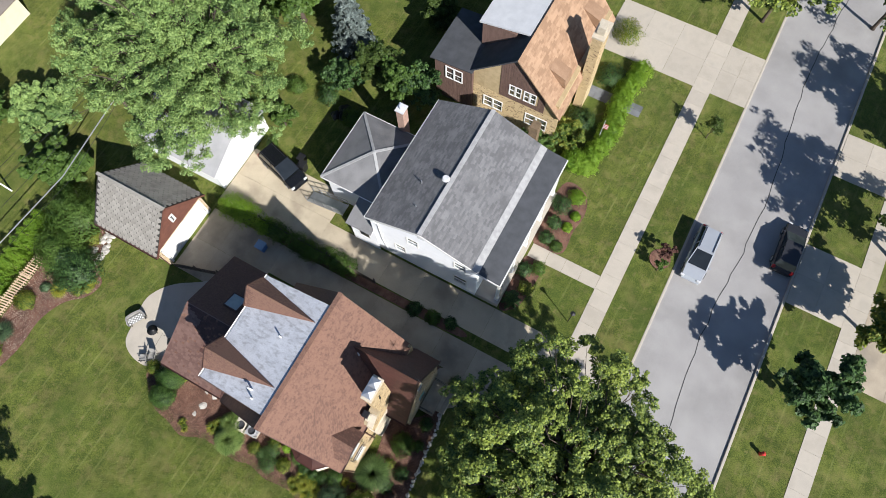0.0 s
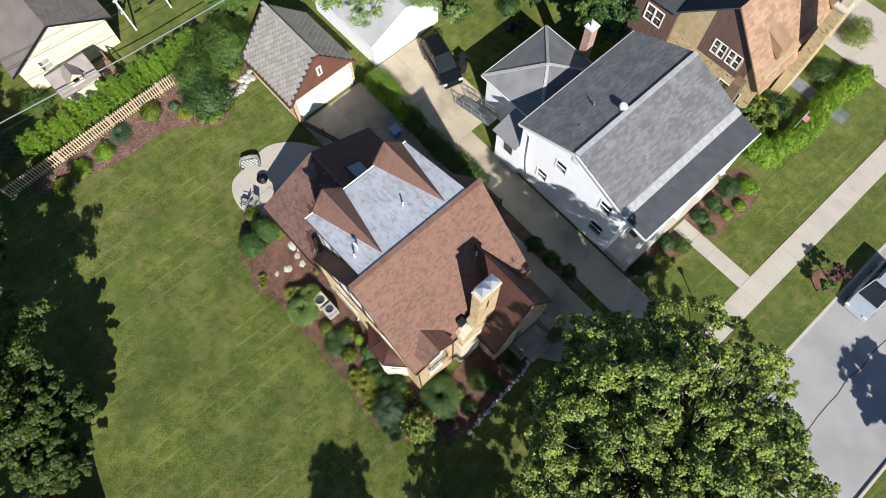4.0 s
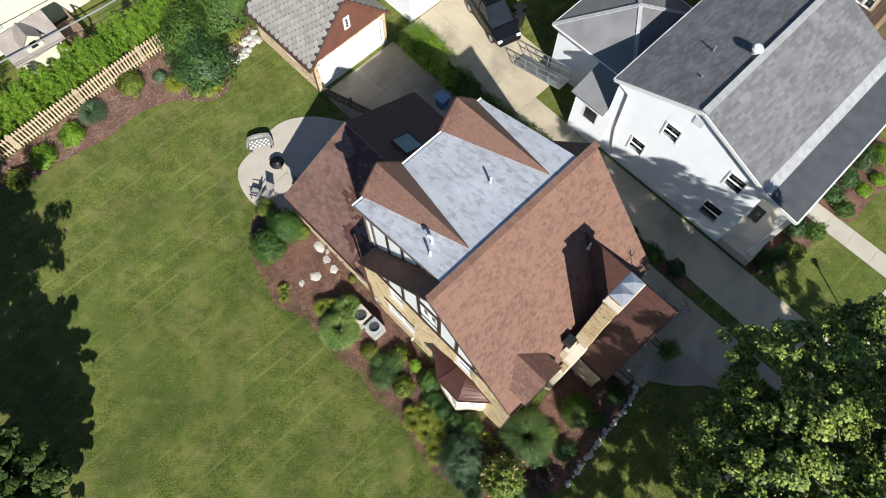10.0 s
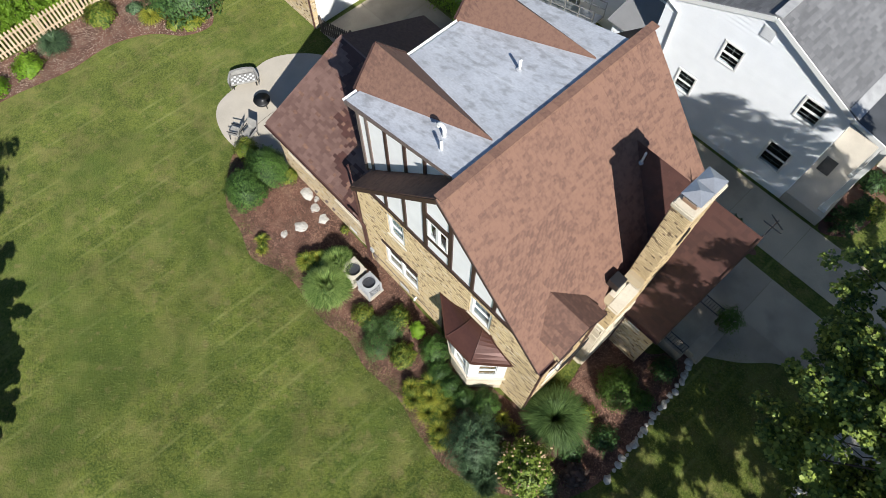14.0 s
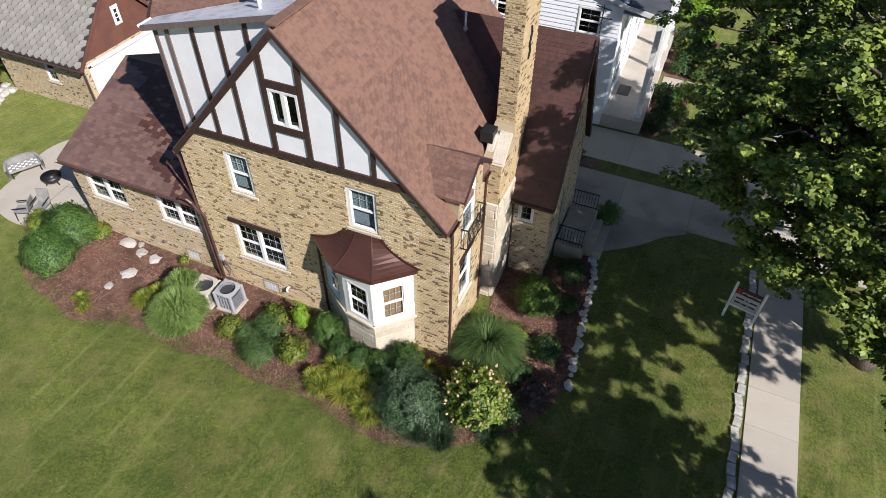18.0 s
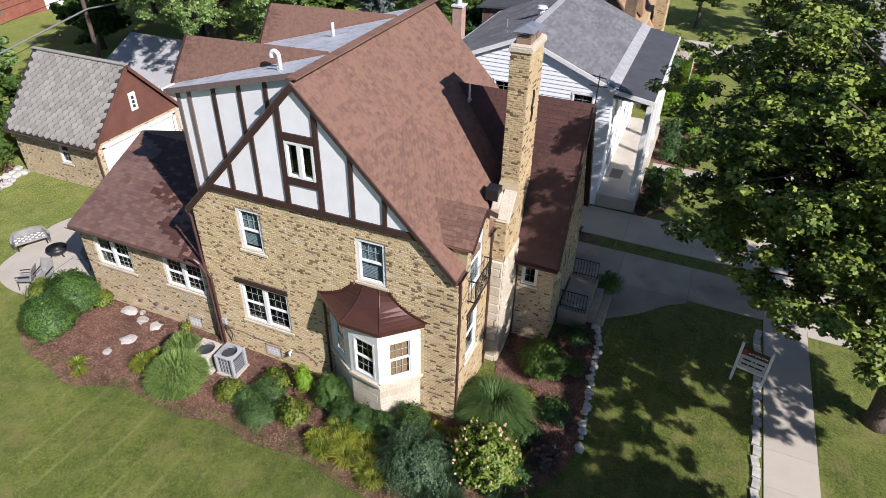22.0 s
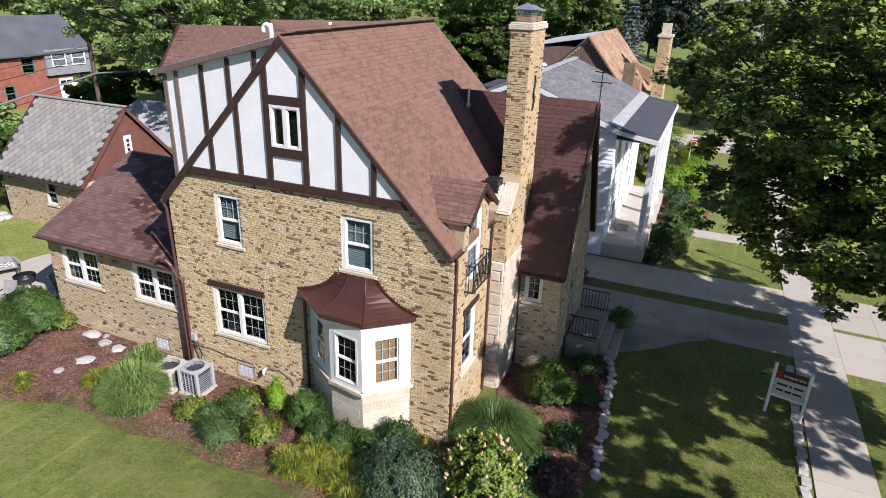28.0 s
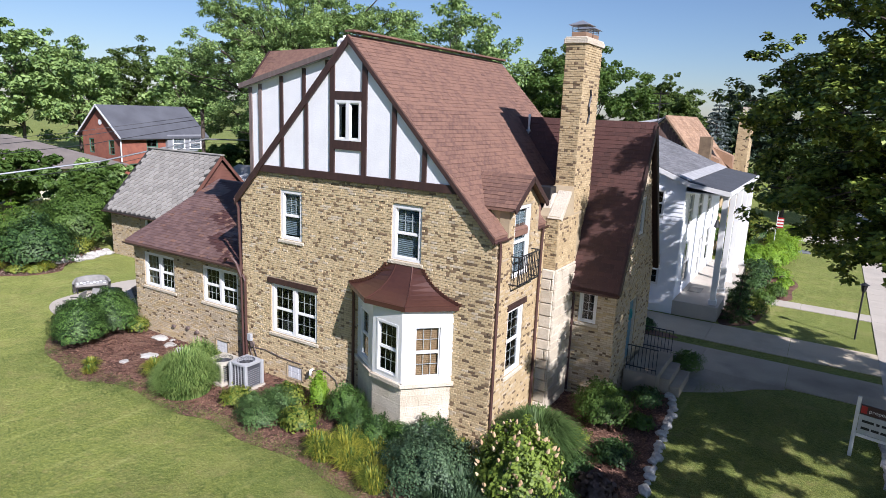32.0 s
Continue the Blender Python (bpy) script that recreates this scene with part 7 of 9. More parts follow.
def conifer(name, label, x, y, height, radius, leaf, n, seed, low=0.05, size=0.3, category="tree", base_z=None, power=0.8):
    rng, rs = random.Random(seed), np.random.RandomState(seed)
    z0 = gz(x) if base_z is None else base_z
    t = thing(name, label, category, (x, y, z0))
    g = Geo()
    g.tube([(x, y, z0 - 0.1), (x, y, z0 + height * 0.95)], [radius * 0.09, 0.02], 8)
    tips = []
    whorls = max(8, int(height / 0.45))
    for i in range(whorls):
        f = low + (1 - low) * i / whorls
        k = 6 if height < 4 else 8
        for j in range(k):
            a = 2 * math.pi * (j + rng.random() * 0.7) / k + i
            L = radius * (1 - f) ** power * rng.uniform(0.75, 1.12) + 0.08
            z = z0 + height * f
            e = (x + L * math.cos(a), y + L * math.sin(a), z - L * 0.22 + rng.uniform(-.05, .05))
            if height > 4:
                g.tube([(x, y, z), e], [0.03, 0.008], 4, cap=False)
            tips.append(((x, y, z), e, L))
    g.put("trunk", M_BARK, t)
    L = np.array([q[2] for q in tips])
    k = rs.choice(len(tips), n, p=L / L.sum())
    a, b = np.array([q[0] for q in tips])[k], np.array([q[1] for q in tips])[k]
    f = rs.uniform(0.15, 1.0, (n, 1)) ** 0.7
    side = rs.normal(0, 1, (n, 3)) * (0.10 + 0.10 * L[k][:, None]) * np.array([1, 1, 0.5])
    p = a + (b - a) * f + side * (1.15 - f)
    nm = (b - a) * 0.3 + np.array([0, 0, 1.0])
    leaves_mesh("crown", p, nm, size, 0.35, leaf, seed, t)
    return t


def shrub(name, label, x, y, r, h, leaf, seed, n=1800, size=0.08, flat=1.0, category="shrub", lumps=7, aspect=0.6, group="", rough=1.0):
    """A leafy mound with lobes and hollows: leaves lie in a deep shell under an uneven dome, thinner towards its foot."""
    rng, rs = random.Random(seed), np.random.RandomState(seed)
    z0 = gz(x)
    t = thing(name, label, category, (x, y, z0), group)
    d = rs.normal(0, 1, (n, 3))
    d /= np.linalg.norm(d, axis=1, keepdims=True)
    d[:, 2] = np.where(d[:, 2] < -0.25, -d[:, 2], d[:, 2])
    k1, k2 = 1.3 + 0.12 * lumps, 5.5
    f = np.array([1.0 + rough * (0.34 * noise.noise(Vector(q) * k1 + Vector((seed, 0, 0))) + 0.26 * noise.noise(Vector(q) * k2 + Vector((0, seed, 0)))) for q in d.tolist()])
    f *= 1 - 0.42 * rs.uniform(0, 1, n) ** 2.2
    f *= rs.uniform(0.92, 1.1, n)
    p = np.stack([x + r * d[:, 0] * f, y + r * d[:, 1] * f, z0 + h * (0.38 + 0.6 * d[:, 2] * f)], 1)
    ok = p[:, 2] > z0 + 0.015
    nm = d * 0.9 + np.array([0, 0, 0.75])
    leaves_mesh("foliage", p[ok], nm[ok], size, aspect, leaf, seed, t, scatter=1.1)
    g = Geo()
    for i in range(9):
        a = 2 * math.pi * i / 9 + rng.uniform(-0.3, 0.3)
        q = r * rng.uniform(0.3, 0.75)
        g.tube([(x + rng.uniform(-.08, .08), y + rng.uniform(-.08, .08), z0 - 0.05), (x + q * 0.6 * math.cos(a), y + q * 0.6 * math.sin(a), z0 + h * 0.4), (x + q * math.cos(a), y + q * math.sin(a), z0 + h * rng.uniform(0.6, 0.85))], [0.025, 0.016, 0.006], 5, cap=False)
    g.put("stem", M_BARK, t)
    return t


def grass_tuft(name, label, x, y, r, h, leaf, seed, n=900, w=0.018, category="ornamental grass", base=0.25, droop=1.0, swirl=0.35):
    rs = np.random.RandomState(seed)
    z0 = gz(x)
    t = thing(name, label, category, (x, y, z0))
    a = rs.uniform(0, 2 * np.pi, n)
    b = np.sqrt(rs.uniform(0, 1, n)) * base * r
    reach = r * rs.uniform(0.25, 1.05, n) * (0.72 if base > 0.8 else 1.0)
    top = h * rs.uniform(0.5, 1.15, n) * (1.1 - 0.35 * reach / r) * (1 - (0.55 if base > 0.8 else 0.0) * (b / r) ** 2)
    dx, dy = np.cos(a), np.sin(a)
    tw = rs.normal(0, swirl, n)
    dx, dy = np.cos(a + tw), np.sin(a + tw)
    seg = 5
    v = np.empty((n, (seg + 1) * 2, 3))
    for i in range(seg + 1):
        f = i / seg
        rad = reach * f ** 1.5
        z = top * (1.9 * f - droop * (0.9 + 0.25 * reach / r) * f * f * f)
        cx, cy = x + np.cos(a) * b + dx * rad, y + np.sin(a) * b + dy * rad
        ww = w * (1 - 0.9 * f ** 2) * rs.uniform(0.8, 1.2, n)
        v[:, 2 * i] = np.stack([cx - dy * ww, cy + dx * ww, z0 + np.maximum(z, 0.02)], 1)
        v[:, 2 * i + 1] = np.stack([cx + dy * ww, cy - dx * ww, z0 + np.maximum(z, 0.02)], 1)
    faces = []
    k = (seg + 1) * 2
    idx = np.arange(n)[:, None] * k
    quads = np.concatenate([idx + np.array([2 * i, 2 * i + 1, 2 * i + 3, 2 * i + 2]) for i in range(seg)])
    me = bpy.data.meshes.new("foliage")
    me.vertices.add(n * k)
    me.vertices.foreach_set("co", v.reshape(-1))
    me.loops.add(quads.size)
    me.loops.foreach_set("vertex_index", quads.reshape(-1).astype(np.int32))
    me.polygons.add(len(quads))
    me.polygons.foreach_set("loop_start", np.arange(0, quads.size, 4, dtype=np.int32))
    me.materials.append(leaf)
    me.update(calc_edges=True)
    ob = new("foliage", me)
    ob.parent = t
    ob.matrix_parent_inverse = t.matrix_world.inverted()
    return t


# street and garden trees
tree("maple_tree", "broad green maple in the parkway with yellowing leaf tufts", 13.0, 5.7, 15.8, 9.9, 4.2, M_MAPLE, 330000, 0.13, 101, clumps=450, clump_r=0.088, gap=1.25, mid=0.3, tufts=10, up_face=1.5, trunk_r=0.33, centre=(12.2, 6.0), aspect=0.85, oval=1.06, tuft=0.82)
tree("honey_locust", "tall feathery honey locust behind the garages", -26.0, 21.0, 19.0, 11.0, 2.6, M_LOCUST, 220000, 0.18, 102, clumps=420, clump_r=0.085, trunk_r=0.35, centre=(-24.8, 19.8), aspect=0.45, droop=0.6)
tree("street_tree", "green street tree in the parkway", 13.0, -13.6, 13.2, 2.7, 4.0, M_TREE, 24000, 0.24, 103, clumps=60, clump_r=0.28)
# The second tree is added out of view, only to shade the front lawn.
tree("street_tree", "unseen green tree added to shade the front lawn", 14.2, -5.7, 10.2, 5.0, 2.6, M_TREE, 36000, 0.19, 104, clumps=130, clump_r=0.16, tuft=0.8)
for i, (x, y, h, r, lo) in enumerate(((-13.5, -21.5, 12, 4.4, 3), (-13.0, -17.0, 7.6, 2.9, 1.5), (-10.4, -18.3, 7.0, 2.5, 1.5), (-16.7, -18.2, 13, 5.6, 3), (-26, -16.6, 12, 5.2, 2.5), (-35, -15.3, 11, 4.8, 2), (-31.5, -20, 13, 5, 2), (-43, -12, 10, 4.5, 1.5))):
    tree("tree", "dense green tree along the lot line", x, y, h, r, lo, M_TREE, 30000, 0.25, 110 + i, clumps=90, clump_r=0.18)
for i, (x, y, h, r, m) in enumerate(((-30.5, 28, 9, 4.2, M_TREE), (-25, 32, 10, 4.6, M_BUSH), (-35, 30, 9, 4.4, M_TREE), (-29.5, 38, 12, 5, M_LOCUST), (-13.5, 46, 10, 4.6, M_TREE), (-42, 32, 9, 4.5, M_TREE), (-38.5, -13, 6, 3.0, M_BUSH), (-35.2, -15.5, 5, 2.4, M_TREE), (-41.5, -16, 7, 3.2, M_TREE), (-44, 9, 5.5, 4.0, M_BUSH), (-38.5, 12.5, 4.6, 3.2, M_LOCUST), (-33.5, 9.0, 4.6, 2.8, M_BUSH), (-40, 24, 5.5, 3, M_BUSH), (-36, 34, 15, 7, M_TREE), (-25, 40.5, 22, 9, M_LOCUST), (-15, 50, 17.5, 7.5, M_BUSH), (-33, 52, 18, 8, M_TREE), (-19.8, 43.5, 9.5, 3.6, M_BUSH), (-17.0, 47.5, 11, 3.8, M_TREE), (-13.2, 37.6, 4.2, 2.0, M_TREE), (-22, 50, 11, 4.5, M_TREE))):
    tree("tree", "green garden tree behind the houses", x, y, h, r, h * 0.06, m, 22000, 0.34, 130 + i, clumps=50, clump_r=0.23)
# far belt of trees; the paler locust leaves on some stand in for sunlit haze
for i, (x, y, h, r, m) in enumerate(((-84, 30, 20, 8, M_LOCUST), (-96, 44, 20, 9, M_LOCUST), (-72, 46, 18, 8, M_LOCUST), (-108, 24, 18, 9, M_TREE), (-60, 58, 19, 8, M_TREE), (-46, 70, 20, 9, M_LOCUST), (-28, 76, 20, 9, M_TREE), (-14, 80, 14, 7, M_TREE), (-3, 96, 15, 7, M_CONIFER), (-20, 104, 18, 9, M_TREE), (-40, 100, 20, 10, M_TREE), (-75, 80, 20, 10, M_TREE), (-110, 60, 20, 10, M_TREE), (-130, 40, 20, 10, M_TREE), (6, 110, 14, 7, M_TREE), (-8, 118, 14, 8, M_CONIFER))):
    tree("tree", "tall green tree far beyond the roofs", x, y, h, r, h * 0.03, m, 12000, 0.6, 160 + i, clumps=46, clump_r=0.25)
for i, (x, y, h, r) in enumerate(((-19.0, 31.5, 8.5, 2.4), (-5.0, 66, 12, 3.2))):
    conifer("blue_spruce", "pale blue-grey spruce among green trees", x, y, h, r, M_BLUE_SPRUCE, 9000, 190 + i, size=0.34)
for i, (x, y, h, r, m) in enumerate(((-15.0, 29.5, 5.5, 2.4, M_TREE), (-12.3, 28.6, 6.0, 2.0, M_BUSH), (-11.0, 29.6, 5.0, 2.2, M_YEW), (-17.3, 27.5, 4.0, 1.8, M_YEW), (0.2, 28.9, 4.4, 2.0, M_BUSH), (2.0, 31.8, 2.6, 1.5, M_LIME), (-20.3, 21.8, 2.8, 1.2, M_BUSH))):
    tree("small_tree", "bushy small tree between the houses", x, y, h, r, 0.5, m, 7000, 0.2, 200 + i, clumps=26, clump_r=0.32, trunk_r=0.08)
for i, (x, y, h, r, lo, m) in enumerate(((25.6, 20.2, 7.0, 3.0, 1.8, M_YEW), (29.0, 34.5, 10.5, 5.0, 2.5, M_TREE), (29.5, 27.0, 8.0, 3.4, 2.0, M_LIME), (12.6, 52, 11, 5.5, 3, M_MAPLE), (21.8, 56, 12, 6, 3, M_MAPLE), (3.5, 53, 8, 4, 1.5, M_TREE), (31, 44, 11, 5, 2, M_TREE))):
    tree("street_tree", "green street tree beside the road", x, y, h, r, lo, m, 14000, 0.3, 220 + i, clumps=45, clump_r=0.24, trunk_r=0.15)
for i, (x, y, h, r, m) in enumerate(((12.4, 37.9, 3.4, 1.0, M_TREE), (13.1, 26.0, 2.3, 0.8, mat("maroon_leaf", (0.12, 0.05, 0.035), (0.05, 0.02, 0.015), island=0.8)), (13.2, 24.7, 1.9, 0.55, M_BUSH))):
    tree("sapling", "young staked tree in the grass parkway", x, y, h, r, 0.7, m, 1800, 0.13, 240 + i, clumps=14, clump_r=0.36, trunk_r=0.035)

conifer("yew", "dark clipped conical yew at the porch corner", 4.15, 16.9, 2.4, 0.75, M_YEW, 9000, 258, low=0.0, size=0.09, category="conifer", power=0.75)
# arborvitae row behind the picket fence and the shrubs along it
for i in range(18):
    conifer("arborvitae", "bright green arborvitae in a tight row behind the fence", -32.3 + 0.2 * math.sin(i * 2.1), -9.8 + i * 0.85, 2.7 + 0.3 * math.sin(i * 1.7), 0.85, M_ARBOR, 5000, 260 + i, low=0.0, size=0.12, category="conifer", power=0.62)["group"] = "arborvitae row"
BED_W = [("rounded dark green shrub before the fence", -27.4, 2.6, 1.9, 2.3, M_YEW, 9000), ("tall green shrub before the fence", -29.3, 3.2, 1.9, 2.6, M_BUSH, 8000), ("large green shrub beside the garage", -30.0, 6.2, 2.2, 3.2, M_BUSH, 9000),
         ("yellow-green shrub beside the rocks", -28.3, 5.3, 0.75, 1.0, M_LIME, 1800), ("yellow-green shrub before the picket fence", -29.6, -1.4, 0.8, 0.7, M_LIME, 2600), ("bright green leafy clump in mulch", -29.0, -5.9, 0.75, 0.6, M_ARBOR, 1700),
         ("bright green leafy clump in mulch", -28.9, -7.9, 0.8, 0.6, M_ARBOR, 1900), ("pale flowering clump in mulch", -28.7, -9.7, 0.7, 0.5, M_LIME, 1500), ("grey-green low shrub in mulch", -29.0, 0.2, 0.4, 0.35, M_JUNIPER, 900),
         ("lime groundcover at the bed edge", -26.6, 1.3, 0.5, 0.4, M_LIME, 1200), ("lime groundcover at the bed edge", -26.0, 1.8, 0.5, 0.35, M_LIME, 800)]
for i, (lb, x, y, r, h, m, n) in enumerate(BED_W):
    shrub("shrub", lb, x, y, r, h, m, 300 + i, n, 0.12 if r < 1 else 0.15)

grass_tuft("ornamental_grass", "grey-green grass clump before the picket fence", -29.4, -4.2, 0.85, 0.7, M_JUNIPER, 320, 1500, 0.014)
grass_tuft("perennial_clump", "lime strappy perennials at the bed edge", -27.8, 0.6, 0.7, 0.5, M_LILY, 321, 1100, 0.016)
grass_tuft("perennial_clump", "lime strappy perennials at the bed edge", -26.0, 2.3, 0.5, 0.45, M_LILY, 322, 800, 0.016)

# foundation bed of the brick house
M_BRONZE = leaf_mat("bronze_leaf", (0.14, 0.10, 0.085), (0.06, 0.04, 0.035), trans=0.15)
BED = [("broad dark green clipped shrub at the wing corner", -15.25, -2.1, 0.9, 1.6, M_BOX, 15000, 0.075, 9, 0.6), ("dark green rounded shrub against the wing", -15.55, -0.75, 0.95, 1.6, M_BOX, 14000, 0.075, 9, 0.6),
       ("yellow-green shrub beside the patio", -17.3, -0.75, 0.55, 0.7, M_LIME, 1800, 0.09, 7, 1), ("yellow-green shrub beside the wing wall", -14.8, -0.15, 0.4, 0.6, M_LIME, 1100, 0.08, 7, 1),
       ("lime green upright shrub by the basement light", -5.07, -0.82, 0.28, 1.1, M_ARBOR, 2200, 0.075, 9, 1.2), ("yellow-green spirea in the mulch", -6.15, -0.95, 0.46, 0.52, M_LIME, 1500, 0.1, 9, 1.5),
       ("yellow-green spirea in the mulch", -4.78, -1.95, 0.5, 0.6, M_LIME, 1800, 0.1, 9, 1.5), ("yellow-green spirea beside the condensers", -7.3, -1.95, 0.45, 0.5, M_LIME, 1300, 0.09, 9, 1.5),
       ("soft green mounded shrub in the mulch", -6.05, -1.5, 0.58, 0.62, M_SOFT, 5200, 0.05, 9, 1.2), ("soft green mounded shrub in the mulch", -5.85, -2.35, 0.68, 0.62, M_SOFT, 6500, 0.05, 9, 1.2), ("soft green mounded shrub in the mulch", -6.6, -2.0, 0.45, 0.5, M_SOFT, 3200, 0.05, 9, 1.2),
       ("dark green boxwood under the bay window", -4.0, -0.85, 0.6, 0.98, M_BOX, 8500, 0.05, 12, 1.1), ("dark green boxwood under the bay window", -3.25, -1.3, 0.48, 0.8, M_BOX, 6000, 0.05, 12, 1.1),
       ("dark green boxwood under the bay window", -2.55, -1.35, 0.46, 0.75, M_BOX, 5500, 0.05, 12, 1.1), ("dark green boxwood under the bay window", -1.85, -1.3, 0.44, 0.75, M_BOX, 5500, 0.05, 12, 1.1), ("dark green boxwood under the bay window", -1.1, -0.85, 0.55, 0.95, M_BOX, 7500, 0.05, 12, 1.1),
       ("blue-green loose shrub at the house corner", -0.4, -2.15, 1.05, 1.25, M_JUNIPER, 17000, 0.06, 10, 1.5), ("hydrangea with cream flower heads", 1.62, -1.5, 0.92, 1.75, M_HYDRANGEA, 10000, 0.105, 9, 1.1),
       ("dark mounded yew in the shade", 2.1, 3.4, 0.85, 1.25, M_BUSH, 7200, 0.07, 6, 0.9), ("dark low shrub in the shaded bed", 3.0, 1.6, 0.5, 0.5, M_YEW, 1900, 0.08, 9, 1.4), ("purple-brown leafy perennial in the shaded bed", 3.15, -0.2, 0.42, 0.5, M_BRONZE, 900, 0.15, 9, 1.5),
       ("dark low shrub in the shaded bed", 2.4, 0.4, 0.5, 0.5, M_YEW, 1800, 0.08, 9, 1.4), ("dark shrub beside the stoop", 2.9, 5.5, 0.5, 0.55, M_YEW, 1600, 0.08, 9, 1.3), ("flowering planter shrub by the stoop", 3.4, 9.15, 0.55, 0.75, M_BUSH, 1900, 0.08, 9, 1.3),
       ("green shrub against the drive", -1.5, 9.55, 0.45, 0.9, M_YEW, 1600, 0.08, 9, 1.2), ("low leafy perennial in the shaded bed", 3.1, 3.9, 0.4, 0.35, M_BUSH, 900, 0.1, 9, 1.5), ("pale leafy perennial beside the grass", 1.9, 1.9, 0.35, 0.4, M_LIME, 700, 0.09, 9, 1.6),
       ("dark green low shrub beside the hydrangea", 2.5, -1.3, 0.55, 0.65, M_YEW, 2200, 0.07, 9, 1.3)]
HYD_SEED = 330 + [q[0] for q in BED].index("hydrangea with cream flower heads")
for i, (lb, x, y, r, h, m, n, sz, lumps, rg) in enumerate(BED):
    shrub("shrub", lb, x, y, r, h, m, 330 + i, n, sz, lumps=lumps, rough=rg)
hyd = [o for o in scene.objects if o.get("label") == "hydrangea with cream flower heads"][0]
M_CREAM = mat("cream_petal", (0.66, 0.52, 0.32), (0.42, 0.27, 0.15), fine=30, rnd=0.8, bump=0.3)
rng = random.Random(77)
for i in range(130):
    a, e = rng.uniform(0, 6.28), math.asin(rng.uniform(-0.2, 1.0))
    d = Vector((math.cos(a) * math.cos(e), math.sin(a) * math.cos(e), math.sin(e)))
    k = 1.03 + 1.1 * (0.34 * noise.noise(d * 2.38 + Vector((HYD_SEED, 0, 0))) + 0.26 * noise.noise(d * 5.5 + Vector((0, HYD_SEED, 0))))
    p = Vector((1.62 + 0.92 * k * d.x, -1.5 + 0.92 * k * d.y, gz(1.6) + 1.75 * (0.38 + 0.6 * k * d.z)))
    tip = Vector((d.x * 0.6 + rng.uniform(-.3, .3), d.y * 0.6 + rng.uniform(-.3, .3), 1)).normalized()
    q = rng.uniform(0.55, 1.0)
    g = Geo()
    g.tube([p, p + tip * 0.04 * q, p + tip * 0.08 * q, p + tip * 0.12 * q, p + tip * 0.16 * q], [0.03 * q, 0.052 * q, 0.044 * q, 0.03 * q, 0.006], 6)
    g.put("flower_head", M_CREAM, hyd)
grass_tuft("ornamental_grass", "tall arching green ornamental grass", -9.15, -2.3, 0.78, 1.25, M_GRASS_BLADE, 360, 5200, 0.017, base=0.92, droop=0.95, swirl=0.7)
grass_tuft("ornamental_grass", "green ornamental grass behind a larger clump", -9.75, -1.3, 0.58, 1.1, M_GRASS_BLADE, 362, 2600, 0.017, base=0.92, droop=0.95, swirl=0.7)
grass_tuft("ornamental_grass", "arching dark green ornamental grass at the house corner", 1.2, 0.7, 1.15, 1.05, M_GRASS_DARK, 361, 4200, 0.014, base=0.35)
for i, (x, y, r, h, n) in enumerate(((-10.75, -2.2, 0.5, 0.6, 800), (-10.5, -1.75, 0.45, 0.6, 700), (-13.0, -3.0, 0.35, 0.35, 260), (-12.6, -3.3, 0.3, 0.3, 200), (-0.2, -0.75, 0.35, 0.6, 220), (0.35, -0.7, 0.3, 0.5, 160))):
    grass_tuft("perennial_clump", "yellow-green strappy perennials in mulch", x, y, r, h, M_LILY, 364 + i, n, 0.014)
for i, (x, y, r) in enumerate(((-3.1, -1.8, 0.5), (-2.3, -1.75, 0.48), (-3.15, -2.8, 0.42), (-2.4, -2.7, 0.46), (-1.6, -2.85, 0.45), (-2.75, -2.3, 0.4), (-1.9, -2.25, 0.4), (-3.55, -2.55, 0.36), (-1.25, -3.15, 0.36))):
    grass_tuft("daylily", "yellowing daylily clump in mulch", x, y, r, 0.5 + 0.08 * math.sin(i * 4.0), M_LILY, 370 + i, 560, 0.012, base=0.5, swirl=0.8)
for i, (x, y, r, h) in enumerate(((0.75, -2.55, 0.5, 0.62), (0.35, -2.95, 0.42, 0.5), (1.05, -2.95, 0.4, 0.5), (2.3, -2.0, 0.4, 0.5))):
    grass_tuft("lavender", "grey-green lavender sprigs at the bed edge", x, y, r, h, M_JUNIPER, 385 + i, 800, 0.011, category="lavender", base=0.7, droop=0.5)
for i, (x, y, m) in enumerate(((-10.9, 0.0, M_LILY), (-0.5, -1.3, M_LIME))):
    shrub("perennial", "small yellow flowering perennial by the wall", x, y, 0.2, 0.35, m, 391 + i, 260, 0.07)

# hedges and beds round the other houses
rng = random.Random(9)
for i in range(15):
    f = i / 14
    x, y = (3.2 + 2.1 * f * 2, 30.3) if f < 0.3 else (4.7 + 0.2 * math.sin(i), 30.3 + (f - 0.3) / 0.7 * 11.0)
    shrub("hedge_shrub", "bright green hedge along the front garden", x, y, 0.95, 1.2, M_ARBOR, 400 + i, 2200, 0.14, category="hedge", group="north front hedge")
for i in range(12):
    shrub("hedge_shrub", "green vines and shrubs along the fence between the driveways", -19.5 + i * 1.0 + rng.uniform(-.3, .3), 12.95 + rng.uniform(-.15, .15), 0.85 if i > 2 else 1.1, 1.1 if i > 2 else 1.9, M_BUSH if i > 3 else M_ARBOR, 420 + i, 2200, 0.11, category="hedge", group="driveway hedge")
